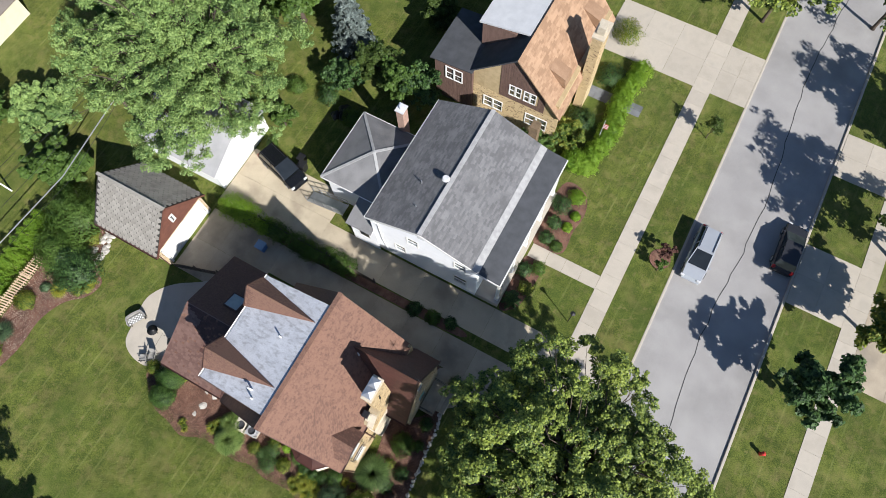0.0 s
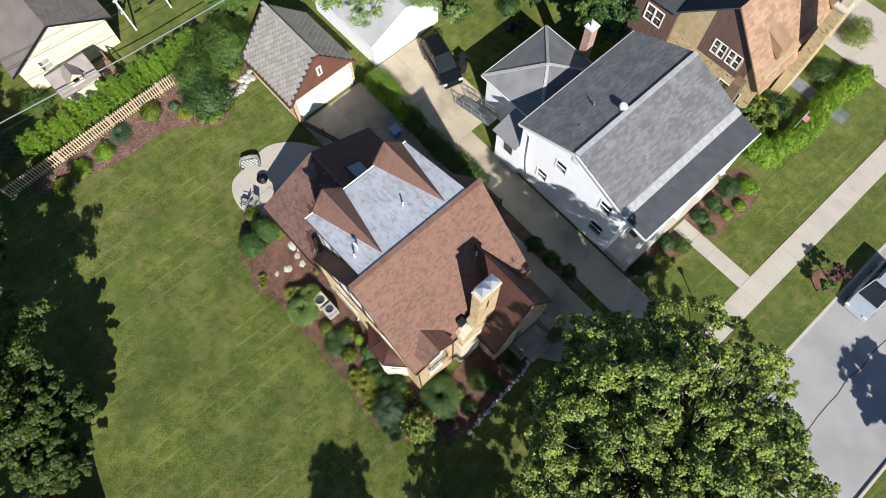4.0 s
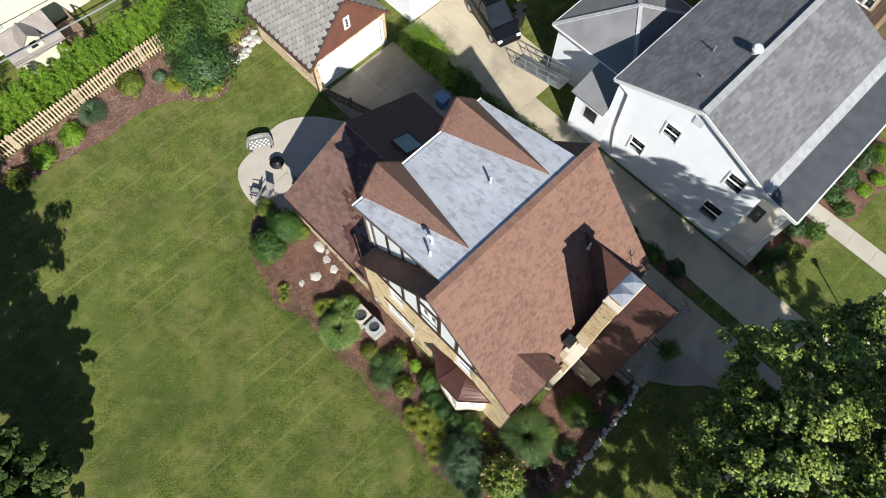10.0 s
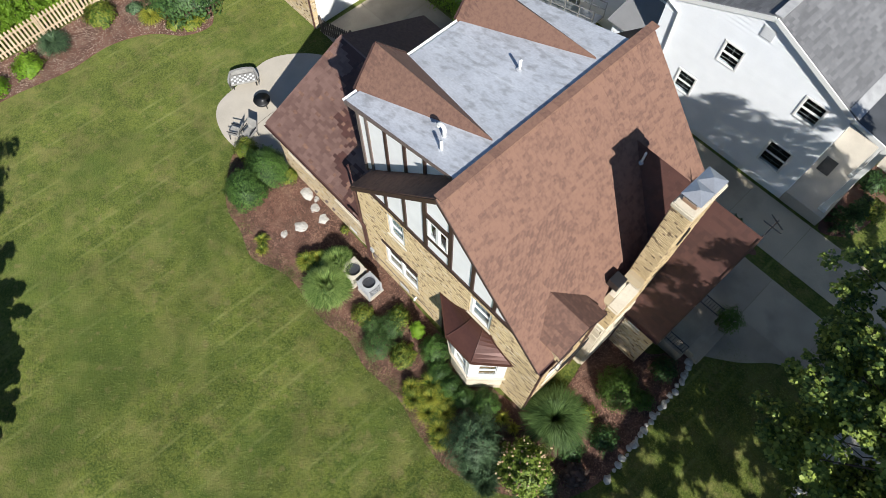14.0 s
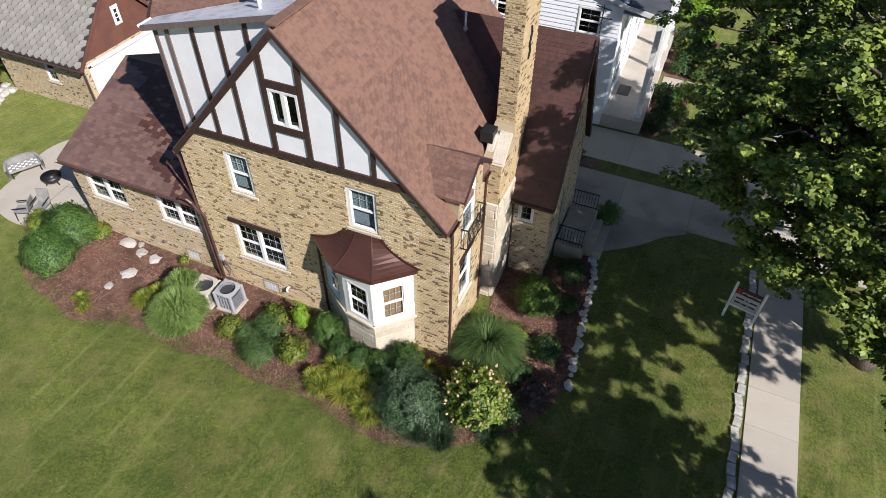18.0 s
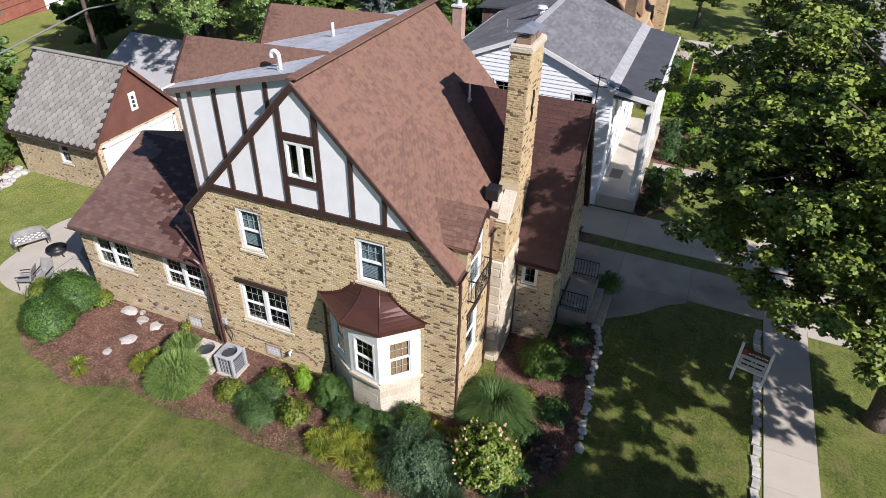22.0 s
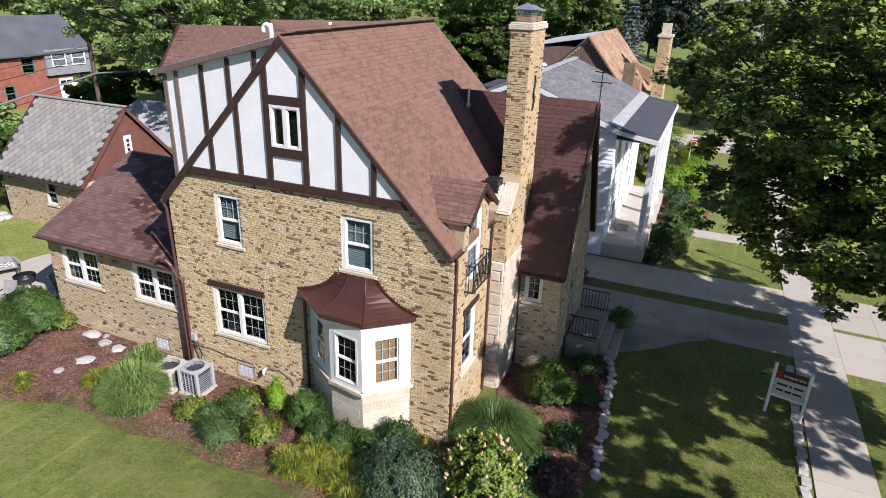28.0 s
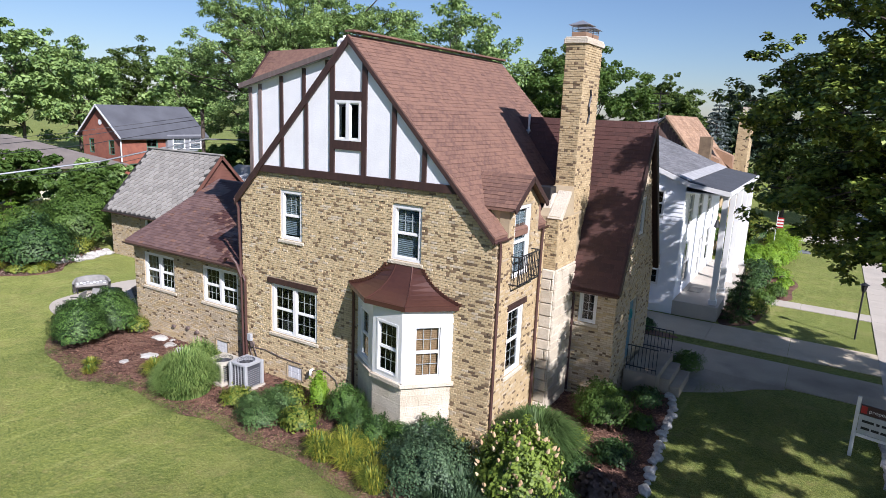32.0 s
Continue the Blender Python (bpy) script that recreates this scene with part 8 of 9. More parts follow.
for i, (x, y, r, h, m) in enumerate(((4.7, 18.3, 0.6, 0.85, M_LIME), (3.9, 19.6, 0.65, 0.9, M_YEW), (4.9, 20.2, 0.6, 0.85, M_BUSH), (4.3, 22.9, 0.6, 0.8, M_YEW), (5.3, 22.6, 0.5, 0.7, M_BUSH), (4.3, 24.4, 0.6, 0.9, M_YEW), (4.2, 26.0, 0.8, 1.3, M_YEW), (5.0, 27.4, 0.7, 0.6, M_ARBOR), (5.6, 25.8, 0.4, 0.4, M_ARBOR), (5.4, 24.6, 0.4, 0.4, M_ARBOR), (2.2, 34.3, 1.2, 1.0, M_YEW), (2.6, 39.6, 1.2, 1.0, M_YEW), (2.2, 44.6, 1.3, 1.3, M_LIME), (0.9, 13.0, 0.5, 0.5, M_YEW), (-0.6, 12.75, 0.6, 0.5, M_BUSH), (-2.2, 12.7, 0.6, 0.5, M_YEW), (-15.5, 25.0, 0.9, 1.0, M_BUSH), (-18.5, 26.0, 1.0, 1.0, M_YEW), (-21.5, 25.5, 0.9, 0.9, M_BUSH), (-20.2, 19.6, 0.5, 0.7, M_BUSH), (-46, 3, 1.5, 1.6, M_BUSH), (-36.2, -7.5, 1.2, 1.2, M_BUSH), (-34.2, -11.5, 1.6, 1.8, M_JUNIPER))):
    shrub("shrub", "leafy garden shrub beside a neighbouring house", x, y, r, h, m, 450 + i, int(2200 * max(0.6, r)), 0.12)


# ---- beds, paths and small things ----
def sheet(name, pts, lift, material, label, category, thick=0.06):
    """A flat patch laid on the ground with a smooth outline through pts."""
    out = []
    n = len(pts)
    for i in range(n):
        p0, p1, p2, p3 = (Vector((*pts[(i + k) % n], 0)) for k in (-1, 0, 1, 2))
        for j in range(6):
            t = j / 6
            out.append(0.5 * ((2 * p1) + (p2 - p0) * t + (2 * p0 - 5 * p1 + 4 * p2 - p3) * t * t + (3 * p1 - p0 - 3 * p2 + p3) * t ** 3))
    area = sum(a.x * b.y - b.x * a.y for a, b in zip(out, out[1:] + out[:1]))
    if area < 0:
        out.reverse()
    bm = bmesh.new()
    vs = [bm.verts.new((p.x, p.y, 0)) for p in out]
    f = bm.faces.new(vs)
    bmesh.ops.triangulate(bm, faces=[f])
    bmesh.ops.subdivide_edges(bm, edges=bm.edges[:], cuts=2)
    for v in bm.verts:
        v.co.z = gz(v.co.x) + lift
    ext = bmesh.ops.extrude_face_region(bm, geom=bm.faces[:])
    for v in ext["geom"]:
        if isinstance(v, bmesh.types.BMVert):
            v.co.z -= thick + lift
    bmesh.ops.recalc_face_normals(bm, faces=bm.faces[:])
    me = bpy.data.meshes.new(name)
    bm.to_mesh(me)
    me.materials.append(material)
    return tagged(new(name, me), label, category, kind="structure"), out


bed_main, outline = sheet("mulch_bed", [(-17.7, -0.9), (-17.0, -2.1), (-15.5, -3.2), (-14.1, -3.45), (-12.7, -3.85), (-11.4, -3.35), (-10.4, -3.2), (-9.2, -3.35), (-8.0, -3.35), (-7.0, -3.1), (-5.6, -3.35), (-4.5, -3.25), (-3.6, -3.2), (-2.5, -3.45), (-1.5, -3.6), (-0.4, -3.6), (0.9, -3.15), (2.3, -2.3), (3.4, -1.2), (4.0, 0.5), (3.9, 2.5), (3.75, 4.9), (3.5, 6.7), (2.8, 6.6), (2.0, 5.6), (0.2, 5.0), (0.1, 0.2), (-9.0, 0.15), (-15.3, 0.3)], 0.014, M_MULCH, "brown wood mulch planting bed round the house", "mulch bed")
bed_w, outline_w = sheet("mulch_bed", [(-30.2, -11), (-28.4, -10), (-28.0, -7), (-27.6, -4.5), (-27.7, -2.2), (-27.0, -0.2), (-25.6, 1.2), (-25.3, 2.6), (-26.4, 3.6), (-27.2, 6.0), (-29.2, 6.6), (-30.6, 4.5), (-30.5, -2)], 0.03, M_MULCH, "brown mulch bed along the picket fence", "mulch bed")
sheet("mulch_ring", [(13.1 + 0.85 * math.cos(a), 25.7 + 0.85 * math.sin(a)) for a in np.linspace(0, 5.6, 9)], 0.03, M_MULCH, "dark mulch ring round a young tree", "mulch bed")
sheet("mulch_bed", [(3.45, 16.2), (4.5, 16.3), (5.0, 17.6), (5.1, 20.6), (3.5, 20.8)], 0.02, M_MULCH, "mulch bed before the white porch", "mulch bed")
sheet("mulch_bed", [(3.45, 22.3), (5.9, 22.3), (6.0, 24.5), (6.2, 26.5), (5.4, 28.2), (3.45, 28.0)], 0.02, M_MULCH, "mulch bed before the white porch", "mulch bed")
sheet("mulch_bed", [(-14, 12.35), (-5, 12.35), (1.6, 12.4), (1.5, 13.05), (-6, 13.05), (-14, 13.2)], 0.015, M_MULCH, "narrow planted strip between the driveways", "mulch bed")
sheet("mulch_bed", [(-1.8, 9.3), (0.0, 9.5), (1.9, 9.4), (1.7, 9.7), (-1.5, 9.72)], 0.015, M_MULCH, "mulch strip beside the driveway", "mulch bed")
sheet("patio", [(-20.6, -0.2), (-19.3, -0.95), (-17.6, -0.95), (-15.4, -0.3), (-15.38, 5.0), (-16.2, 7.7), (-18.6, 6.3), (-20.3, 5.1), (-21.3, 3.4), (-21.0, 1.4)], 0.035, M_CONC, "pale curved concrete patio", "patio")
for a, b in (((-20.9, 1.0), (-15.5, 2.2)), ((-18.2, -0.9), (-18.9, 6.0))):
    g = Geo()
    g.beam((*a, gz(-18) + 0.038), (*b, gz(-18) + 0.038), 0.02, 0.006)
    tagged(g.put("patio_joint", M_TAR), "dark joint cut in the patio", "joint", kind="structure")
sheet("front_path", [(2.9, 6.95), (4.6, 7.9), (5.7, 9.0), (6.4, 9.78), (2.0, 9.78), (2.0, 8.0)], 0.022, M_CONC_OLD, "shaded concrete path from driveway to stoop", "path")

# wood chips on the mulch
rs = np.random.RandomState(3)
from_pts = []
while len(from_pts) < 28000:
    x, y = rs.uniform(-17.5, 4.0), rs.uniform(-4.3, 6.8)
    inside = False
    for a, b in zip(outline, outline[1:] + outline[:1]):
        if (a.y > y) != (b.y > y) and x < (b.x - a.x) * (y - a.y) / (b.y - a.y) + a.x:
            inside = not inside
    if inside:
        from_pts.append((x, y, gz(x) + 0.02 + rs.uniform(0, 0.02)))
chips = leaves_mesh("wood_chips", np.array(from_pts), np.tile(np.array([0, 0, 3.0]), (28000, 1)), 0.10, 0.28, M_CHIP, 5)
tagged(chips, "scattered brown wood chips over the planting bed", "mulch", kind="stuff")

M_CHIP_OLD = mat("weathered_chip", (0.46, 0.35, 0.28), (0.13, 0.08, 0.06), fine=60, island=1.6, bump=0.4)
n_old = 14000
ox, oy = rs.uniform(-31, -25, n_old), rs.uniform(-11, 6.8, n_old)
ow = np.array([(p.x, p.y) for p in outline_w])
hit = np.zeros(n_old, bool)
for (xa, ya), (xb, yb) in zip(ow, np.roll(ow, -1, 0)):
    hit ^= ((ya > oy) != (yb > oy)) & (ox < (xb - xa) * (oy - ya) / (yb - ya + 1e-12) + xa)
ox, oy = ox[hit], oy[hit]
chips = leaves_mesh("wood_chips", np.stack([ox, oy, np.array([gz(v) for v in ox]) + 0.04 + rs.uniform(0, 0.02, len(ox))], 1), np.tile(np.array([0, 0, 3.0]), (len(ox), 1)), 0.12, 0.3, M_CHIP_OLD, 6)
tagged(chips, "weathered wood chips over the bed along the fence", "mulch", kind="stuff")


# blades of grass standing proud of the nearer lawns, and straggling over the edge of the bed
rs = np.random.RandomState(8)
n = 200000
gx, gy = rs.uniform(-16, 9.2, n), rs.uniform(-13, 9.2, n)
keep = (gy < -2.6) | ((gx > 4.0) & (gy < 8.6))
poly = np.array([(p.x, p.y) for p in outline])


def within_bed(px, py):
    hit = np.zeros(len(px), bool)
    for (xa, ya), (xb, yb) in zip(poly, np.roll(poly, -1, 0)):
        hit ^= ((ya > py) != (yb > py)) & (px < (xb - xa) * (py - ya) / (yb - ya + 1e-12) + xa)
    return hit


keep &= ~within_bed(gx + rs.normal(0, 0.16, n), gy + rs.normal(0, 0.16, n))
gx, gy = gx[keep], gy[keep]
front = poly[(poly[:, 1] < -0.5) & (poly[:, 0] > -17.5)]
k = rs.randint(0, len(front), 36000)
ex, ey = front[k, 0] + rs.normal(0, 0.3, len(k)), front[k, 1] + rs.normal(0.02, 0.3, len(k))
tuft = np.array([noise.noise(Vector((a * 1.6, b * 1.6, 3.0))) for a, b in zip(ex.tolist(), ey.tolist())]) > rs.uniform(-0.5, 0.35, len(k))
gx, gy = np.concatenate([gx, ex[tuft]]), np.concatenate([gy, ey[tuft]])
pts = np.stack([gx, gy, np.array([gz(v) for v in gx]) + 0.035], 1)
M_TURF = leaf_mat("turf_blade", (0.22, 0.265, 0.075), (0.09, 0.14, 0.035), trans=0.3)
turf = leaves_mesh("turf", pts, np.stack([rs.normal(0, 1, len(gx)), rs.normal(0, 1, len(gx)), np.full(len(gx), 0.6)], 1), 0.055, 0.22, M_TURF, 9)
tagged(turf, "short grass blades of the mown lawn", "grass", kind="stuff")


def rock(x, y, r, seed, flat=0.6, material=None, name="rock", label="pale rough edging stone", group="", category="rock", z=None):
    rng = random.Random(seed)
    bm = bmesh.new()
    bmesh.ops.create_icosphere(bm, subdivisions=2, radius=1)
    sx, sy, sz = r * rng.uniform(0.8, 1.3), r * rng.uniform(0.7, 1.1), r * flat
    off = Vector((seed * 1.7, seed * 0.3, 0))
    a = rng.uniform(0, 3.14)
    for v in bm.verts:
        k = 1 + 0.45 * noise.noise(v.co * 1.3 + off) + 0.2 * noise.noise(v.co * 3 + off)
        c = v.co * k
        v.co = Vector((c.x * sx * math.cos(a) - c.y * sy * math.sin(a), c.x * sx * math.sin(a) + c.y * sy * math.cos(a), max(c.z * sz, -sz * 0.5)))
    me = bpy.data.meshes.new(name)
    bm.to_mesh(me)
    bm.free()
    me.materials.append(material or M_ROCK)
    ob = new(name, me)
    ob.location = (x, y, (gz(x) if z is None else z) + sz * 0.35)
    return tagged(ob, label, category, group)


line = [(4.06, 1.05), (4.02, 1.6), (3.92, 2.6), (3.82, 3.75), (3.77, 4.9), (3.65, 5.95), (3.45, 6.55), (3.2, 6.9)]
k = 0
for (xa, ya), (xb, yb) in zip(line, line[1:]):
    m = max(2, round(math.hypot(xb - xa, yb - ya) / 0.24))
    for i in range(m):
        f = i / m
        rock(xa + (xb - xa) * f + 0.05 * math.sin(k * 2.7), ya + (yb - ya) * f, 0.09 + 0.035 * ((k * 7) % 3), k + 1, 0.75, group="bed edging stones")
        k += 1
rock(4.1, 0.6, 0.2, 90, 0.8, group="bed edging stones")
for i, (x, y, r) in enumerate(((-12.45, -1.3, 0.32), (-13.6, -0.03, 0.34), (-12.05, -0.33, 0.26), (-12.65, -2.1, 0.17), (-12.76, -0.26, 0.2), (-13.1, 0.1, 0.15))):
    rock(x, y, r, 100 + i, 0.22, label="flat pale stepping stone in mulch", name="stepping_stone")
for i in range(46):
    rng = random.Random(500 + i)
    rock(-27.0 + rng.uniform(-0.55, 0.55) - (i / 46) * 0.4, 2.9 + i / 46 * 3.6, rng.uniform(0.14, 0.26), 130 + i, group="rock pile beside the garage", label="pale stone in a loose rock border")
# rough stone edging along the pavement
for i in range(40):
    x = 9.28 + 0.03 * math.sin(i * 2.3)
    y = -8.0 + i * 0.43
    g = Geo()
    g.box((-0.12, -0.19, -0.1), (0.12, 0.19, 0.07))
    if i == 0:
        edge_me = None
    ob = g.put("edging_block", M_ROCK, bevel=0.03) if edge_me is None else new("edging_block", edge_me)
    edge_me = ob.data
    ob.location, ob.rotation_euler = (x, y, gz(9.28)), (0, 0, 0.15 * math.sin(i * 1.9))
    tagged(ob, "rough grey edging block along the pavement", "edging stone", "pavement edging")


def condenser(x, y, s, label, lid, h=0.86):
    z = gz(x) + 0.03
    t = thing("condenser", label, "air conditioner", (x, y, z))
    g = Geo()
    g.box((x - s * 0.62, y - s * 0.62, z - 0.08), (x + s * 0.62, y + s * 0.62, z + 0.06))
    g.put("pad", M_CONC, t, bevel=0.02)
    for sx in (-1, 1):
        for sy in (-1, 1):
            c = Geo()
            c.box((x + sx * s * 0.5 - 0.05, y + sy * s * 0.5 - 0.05, z + 0.06), (x + sx * s * 0.5 + 0.05, y + sy * s * 0.5 + 0.05, z + h))
            c.put("corner_post", lid, t, bevel=0.02)
    c = Geo()
    c.box((x - s * 0.46, y - s * 0.46, z + 0.06), (x + s * 0.46, y + s * 0.46, z + h - 0.1))
    c.put("coil", mat("grey_coil", (0.07, 0.075, 0.09), (0.04, 0.042, 0.05), fine=60, bump=0.6), t, "dark grey coil")
    for i in range(9):
        zz = z + 0.1 + i * 0.066
        l = Geo()
        for a, b in (((x - s * .49, y - s * .49, zz), (x + s * .49, y - s * .49, zz)), ((x + s * .49, y - s * .49, zz), (x + s * .49, y + s * .49, zz)), ((x + s * .49, y + s * .49, zz), (x - s * .49, y + s * .49, zz)), ((x - s * .49, y + s * .49, zz), (x - s * .49, y - s * .49, zz))):
            l.beam(a, b, 0.012, 0.008)
        l.put("louvre", lid, t)
    for i in range(5):
        l = Geo()
        f = -0.4 + i * 0.2
        l.beam((x + f * s, y - s * .5, z + 0.08), (x + f * s, y - s * .5, z + h - 0.05), 0.025, 0.02)
        l.put("guard_bar", lid, t)
    top = Geo()
    n = 28
    pts = []
    for i in range(n):
        a = 2 * math.pi * i / n
        ca, sa = math.cos(a), math.sin(a)
        q = s * 0.56 / max(abs(ca), abs(sa)) * (0.93 if min(abs(ca), abs(sa)) > 0.55 else 1.0)
        pts += [(x + ca * q, y + sa * q, z + h - 0.06), (x + ca * q, y + sa * q, z + h), (x + ca * s * 0.43, y + sa * s * 0.43, z + h + 0.015), (x + ca * s * 0.41, y + sa * s * 0.41, z + h - 0.12)]
    top.add(pts, [(4 * i + j, 4 * ((i + 1) % n) + j, 4 * ((i + 1) % n) + j + 1, 4 * i + j + 1) for i in range(n) for j in range(3)])
    top.put("top_panel", lid, t)
    dk = Geo()
    dk.tube([(x, y, z + h - 0.2), (x, y, z + h - 0.18)], s * 0.42, 20)
    dk.put("fan_well", M_BLACK, t)
    for i in range(4):
        a = i * math.pi / 2 + 0.4
        b = Geo()
        b.hexa([(x, y, z + h - .14), (x + math.cos(a) * s * .36, y + math.sin(a) * s * .36, z + h - .16), (x + math.cos(a + .6) * s * .36, y + math.sin(a + .6) * s * .36, z + h - .1), (x + 0.01, y, z + h - .13),
                (x, y, z + h - .135), (x + math.cos(a) * s * .36, y + math.sin(a) * s * .36, z + h - .155), (x + math.cos(a + .6) * s * .36, y + math.sin(a + .6) * s * .36, z + h - .095), (x + 0.01, y, z + h - .125)])
        b.put("fan_blade", M_METAL, t)
    for r in (0.12, 0.2, 0.28, 0.36):
        w = Geo()
        w.tube([(x + math.cos(q) * r * s / 0.44 * 0.5, y + math.sin(q) * r * s / 0.44 * 0.5, z + h + 0.01) for q in np.linspace(0, 2 * math.pi, 17)], 0.005, 4, cap=False)
        w.put("grille_ring", M_BLACK, t)


M_ACGREY = mat("pale_grey_enamel", (0.42, 0.43, 0.44), (0.34, 0.35, 0.36), rough=0.45, fine=12, bump=0.1)
M_ACBEIGE = mat("beige_enamel", (0.58, 0.54, 0.45), (0.46, 0.42, 0.35), rough=0.5, fine=12, bump=0.1)
condenser(-7.95, -0.98, 0.66, "grey air conditioning condenser on a pad", M_ACGREY)
condenser(-8.95, -1.05, 0.76, "beige older air conditioning condenser", M_ACBEIGE, 0.68)
# meter and cables on the wall
mt = thing("utility_meter", "grey utility boxes with hanging cables on brick", "meter", (-8.85, -0.08, 0.6))
g = Geo(S)
g.box((-8.98, 0.02, 0.45), (-8.8, 0.12, 0.7))
g.put("meter_box", M_ACGREY, mt, bevel=0.015)
g = Geo(S)
g.tube([(-8.72, 0.08, 0.38), (-8.72, 0.14, 0.38)], 0.09, 12)
g.put("dial", M_TIMBER_GREY, mt)
for k, pts in enumerate((((-8.9, 0.05, 0.45), (-8.88, 0.06, 0.1), (-8.7, 0.08, -0.2)), ((-8.75, 0.05, 0.3), (-8.6, 0.06, 0.0), (-8.3, 0.3, 0.0)), ((-8.7, 0.03, 0.25), (-8.2, 0.03, 0.28), (-7.5, 0.03, 0.18), (-6.6, 0.03, 0.16)), ((-6.1, 0.03, 0.1), (-5.6, 0.03, 0.2), (-5.2, 0.03, 0.0), (-5.1, 0.04, -0.2)))):
    g = Geo(S)
    g.tube(pts, 0.015, 5)
    g.put("cable", M_TIMBER_GREY, mt)
g = Geo(S)
g.tube([(-6.15, 0.0, 0.1), (-6.15, 0.12, 0.1), (-6.15, 0.14, -0.05)], 0.05, 8)
tagged(g.put("wall_vent", M_WHITE, smooth=True), "white plastic vent elbow on the brick wall", "vent")
for x, z in ((-13.2, -0.05), (-12.4, 0.05), (-11.9, 0.0)):
    g = Geo(WS)
    g.box((x, 0.0, z), (x + 0.14, 0.1, z + 0.09))
    tagged(g.put("wall_vent", M_TIMBER_GREY, bevel=0.01), "small brown vent on the brick wall", "vent")

# sign board on posts in the front lawn
sign = thing("lawn_sign", "white post lawn sign with red and white panels", "sign", (8.85, 5.7, -0.6))
SG = wall_frame((8.4, 5.8, -0.45), Vector((0.95, -0.22, 0)).normalized(), Vector((-0.22, -0.95, 0)).normalized())
for u in (0.0, 0.98):
    g = Geo(SG)
    g.box((u - 0.045, -0.045, -0.3), (u + 0.045, 0.045, 1.55))
    g.put("post", M_WHITE, sign, bevel=0.01)
g = Geo(SG)
g.box((0.05, -0.02, 0.42), (0.93, 0.02, 0.5))
g.put("crossbar", M_WHITE, sign)
for z0, z1, m, lb in ((1.08, 1.36, mat("sign_dark", (0.075, 0.035, 0.035), rough=0.5, bump=0), "dark maroon sign panel"), (0.52, 1.06, mat("sign_white", (0.62, 0.64, 0.64), rough=0.5, bump=0), "white sign panel with bars")):
    g = Geo(SG)
    g.box((0.06, -0.018, z0), (0.92, 0.018, z1))
    g.put("panel", m, sign, lb)
g = Geo(SG)
g.box((0.08, 0.018, 1.12), (0.22, 0.022, 1.32))
g.put("emblem", mat("sign_red", (0.5, 0.03, 0.03), rough=0.5, bump=0), sign)
txt = bpy.data.curves.new("lettering", "FONT")
txt.body, txt.size, txt.extrude = "properties", 0.15, 0.002
lt = new("lettering", txt)
lt.data.materials.append(M_WHITE)
lt.parent = sign
lt.matrix_parent_inverse = sign.matrix_world.inverted()
lt.matrix_basis = SG @ Matrix(((1, 0, 0, 0.26), (0, 0, 1, 0.021), (0, 1, 0, 1.17), (0, 0, 0, 1)))
for z, u0, u1 in ((0.86, 0.14, 0.42), (0.86, 0.47, 0.55), (0.86, 0.6, 0.86), (0.66, 0.14, 0.34), (0.66, 0.38, 0.56), (0.66, 0.6, 0.84)):
    g = Geo(SG)
    g.box((u0, 0.018, z), (u1, 0.021, z + 0.07))
    g.put("text_bar", M_BLACK, sign)

# patio furniture
bench = thing("patio_bench", "grey wicker curved patio bench with patterned seat", "bench", (-20.8, 1.6, -0.4))
M_WICKER = mat("grey_wicker", (0.34, 0.33, 0.31), (0.20, 0.195, 0.185), fine=90, coarse=4, bump=0.9)
BM_ = Matrix.Translation((-20.8, 1.6, gz(-20.8) + 0.035)) @ Matrix.Rotation(radians(61), 4, "Z") @ Matrix.Scale(0.98, 4)
g = Geo(BM_)
g.box((-0.65, -0.3, 0.3), (0.65, 0.3, 0.42))
g.put("seat", M_WICKER, bench, bevel=0.03)
g = Geo(BM_)
n = 14
pts = []
for i in range(n + 1):
    a = math.pi * i / n
    x, y = 0.74 * math.cos(a), 0.30 + 0.12 * math.sin(a) if 0.2 < i / n < 0.8 else -0.25 + 0.55 * min(1, math.sin(a) * 1.8)
    hgt = 0.46 + 0.2 * math.sin(a)
    pts += [(x, y, 0.05), (x * 1.06, y + 0.07, hgt), (x * 0.96, y - 0.05, hgt), (x * 0.92, y - 0.07, 0.05)]
g.add(pts, [(4 * i + j, 4 * i + j + 4, 4 * i + (j + 1) % 4 + 4, 4 * i + (j + 1) % 4) for i in range(n) for j in range(4)])
g.put("backrest", M_WICKER, bench)
for i in range(9):
    for j in range(4):
        g = Geo(BM_)
        if (i + j) % 2 == 0:
            g.box((-0.6 + i * 0.133, -0.27 + j * 0.125, 0.421), (-0.49 + i * 0.133, -0.17 + j * 0.125, 0.432))
            g.put("seat_pattern", M_WHITE, bench)
for sx in (-0.58, 0.58):
    for sy in (-0.24, 0.24):
        g = Geo(BM_)
        g.box((sx - 0.03, sy - 0.03, 0), (sx + 0.03, sy + 0.03, 0.3))
        g.put("leg", M_BLACK, bench)
chairm = (( -17.9, -0.1, 20), (-18.4, -0.55, -60), (-16.9, 1.6, 120))
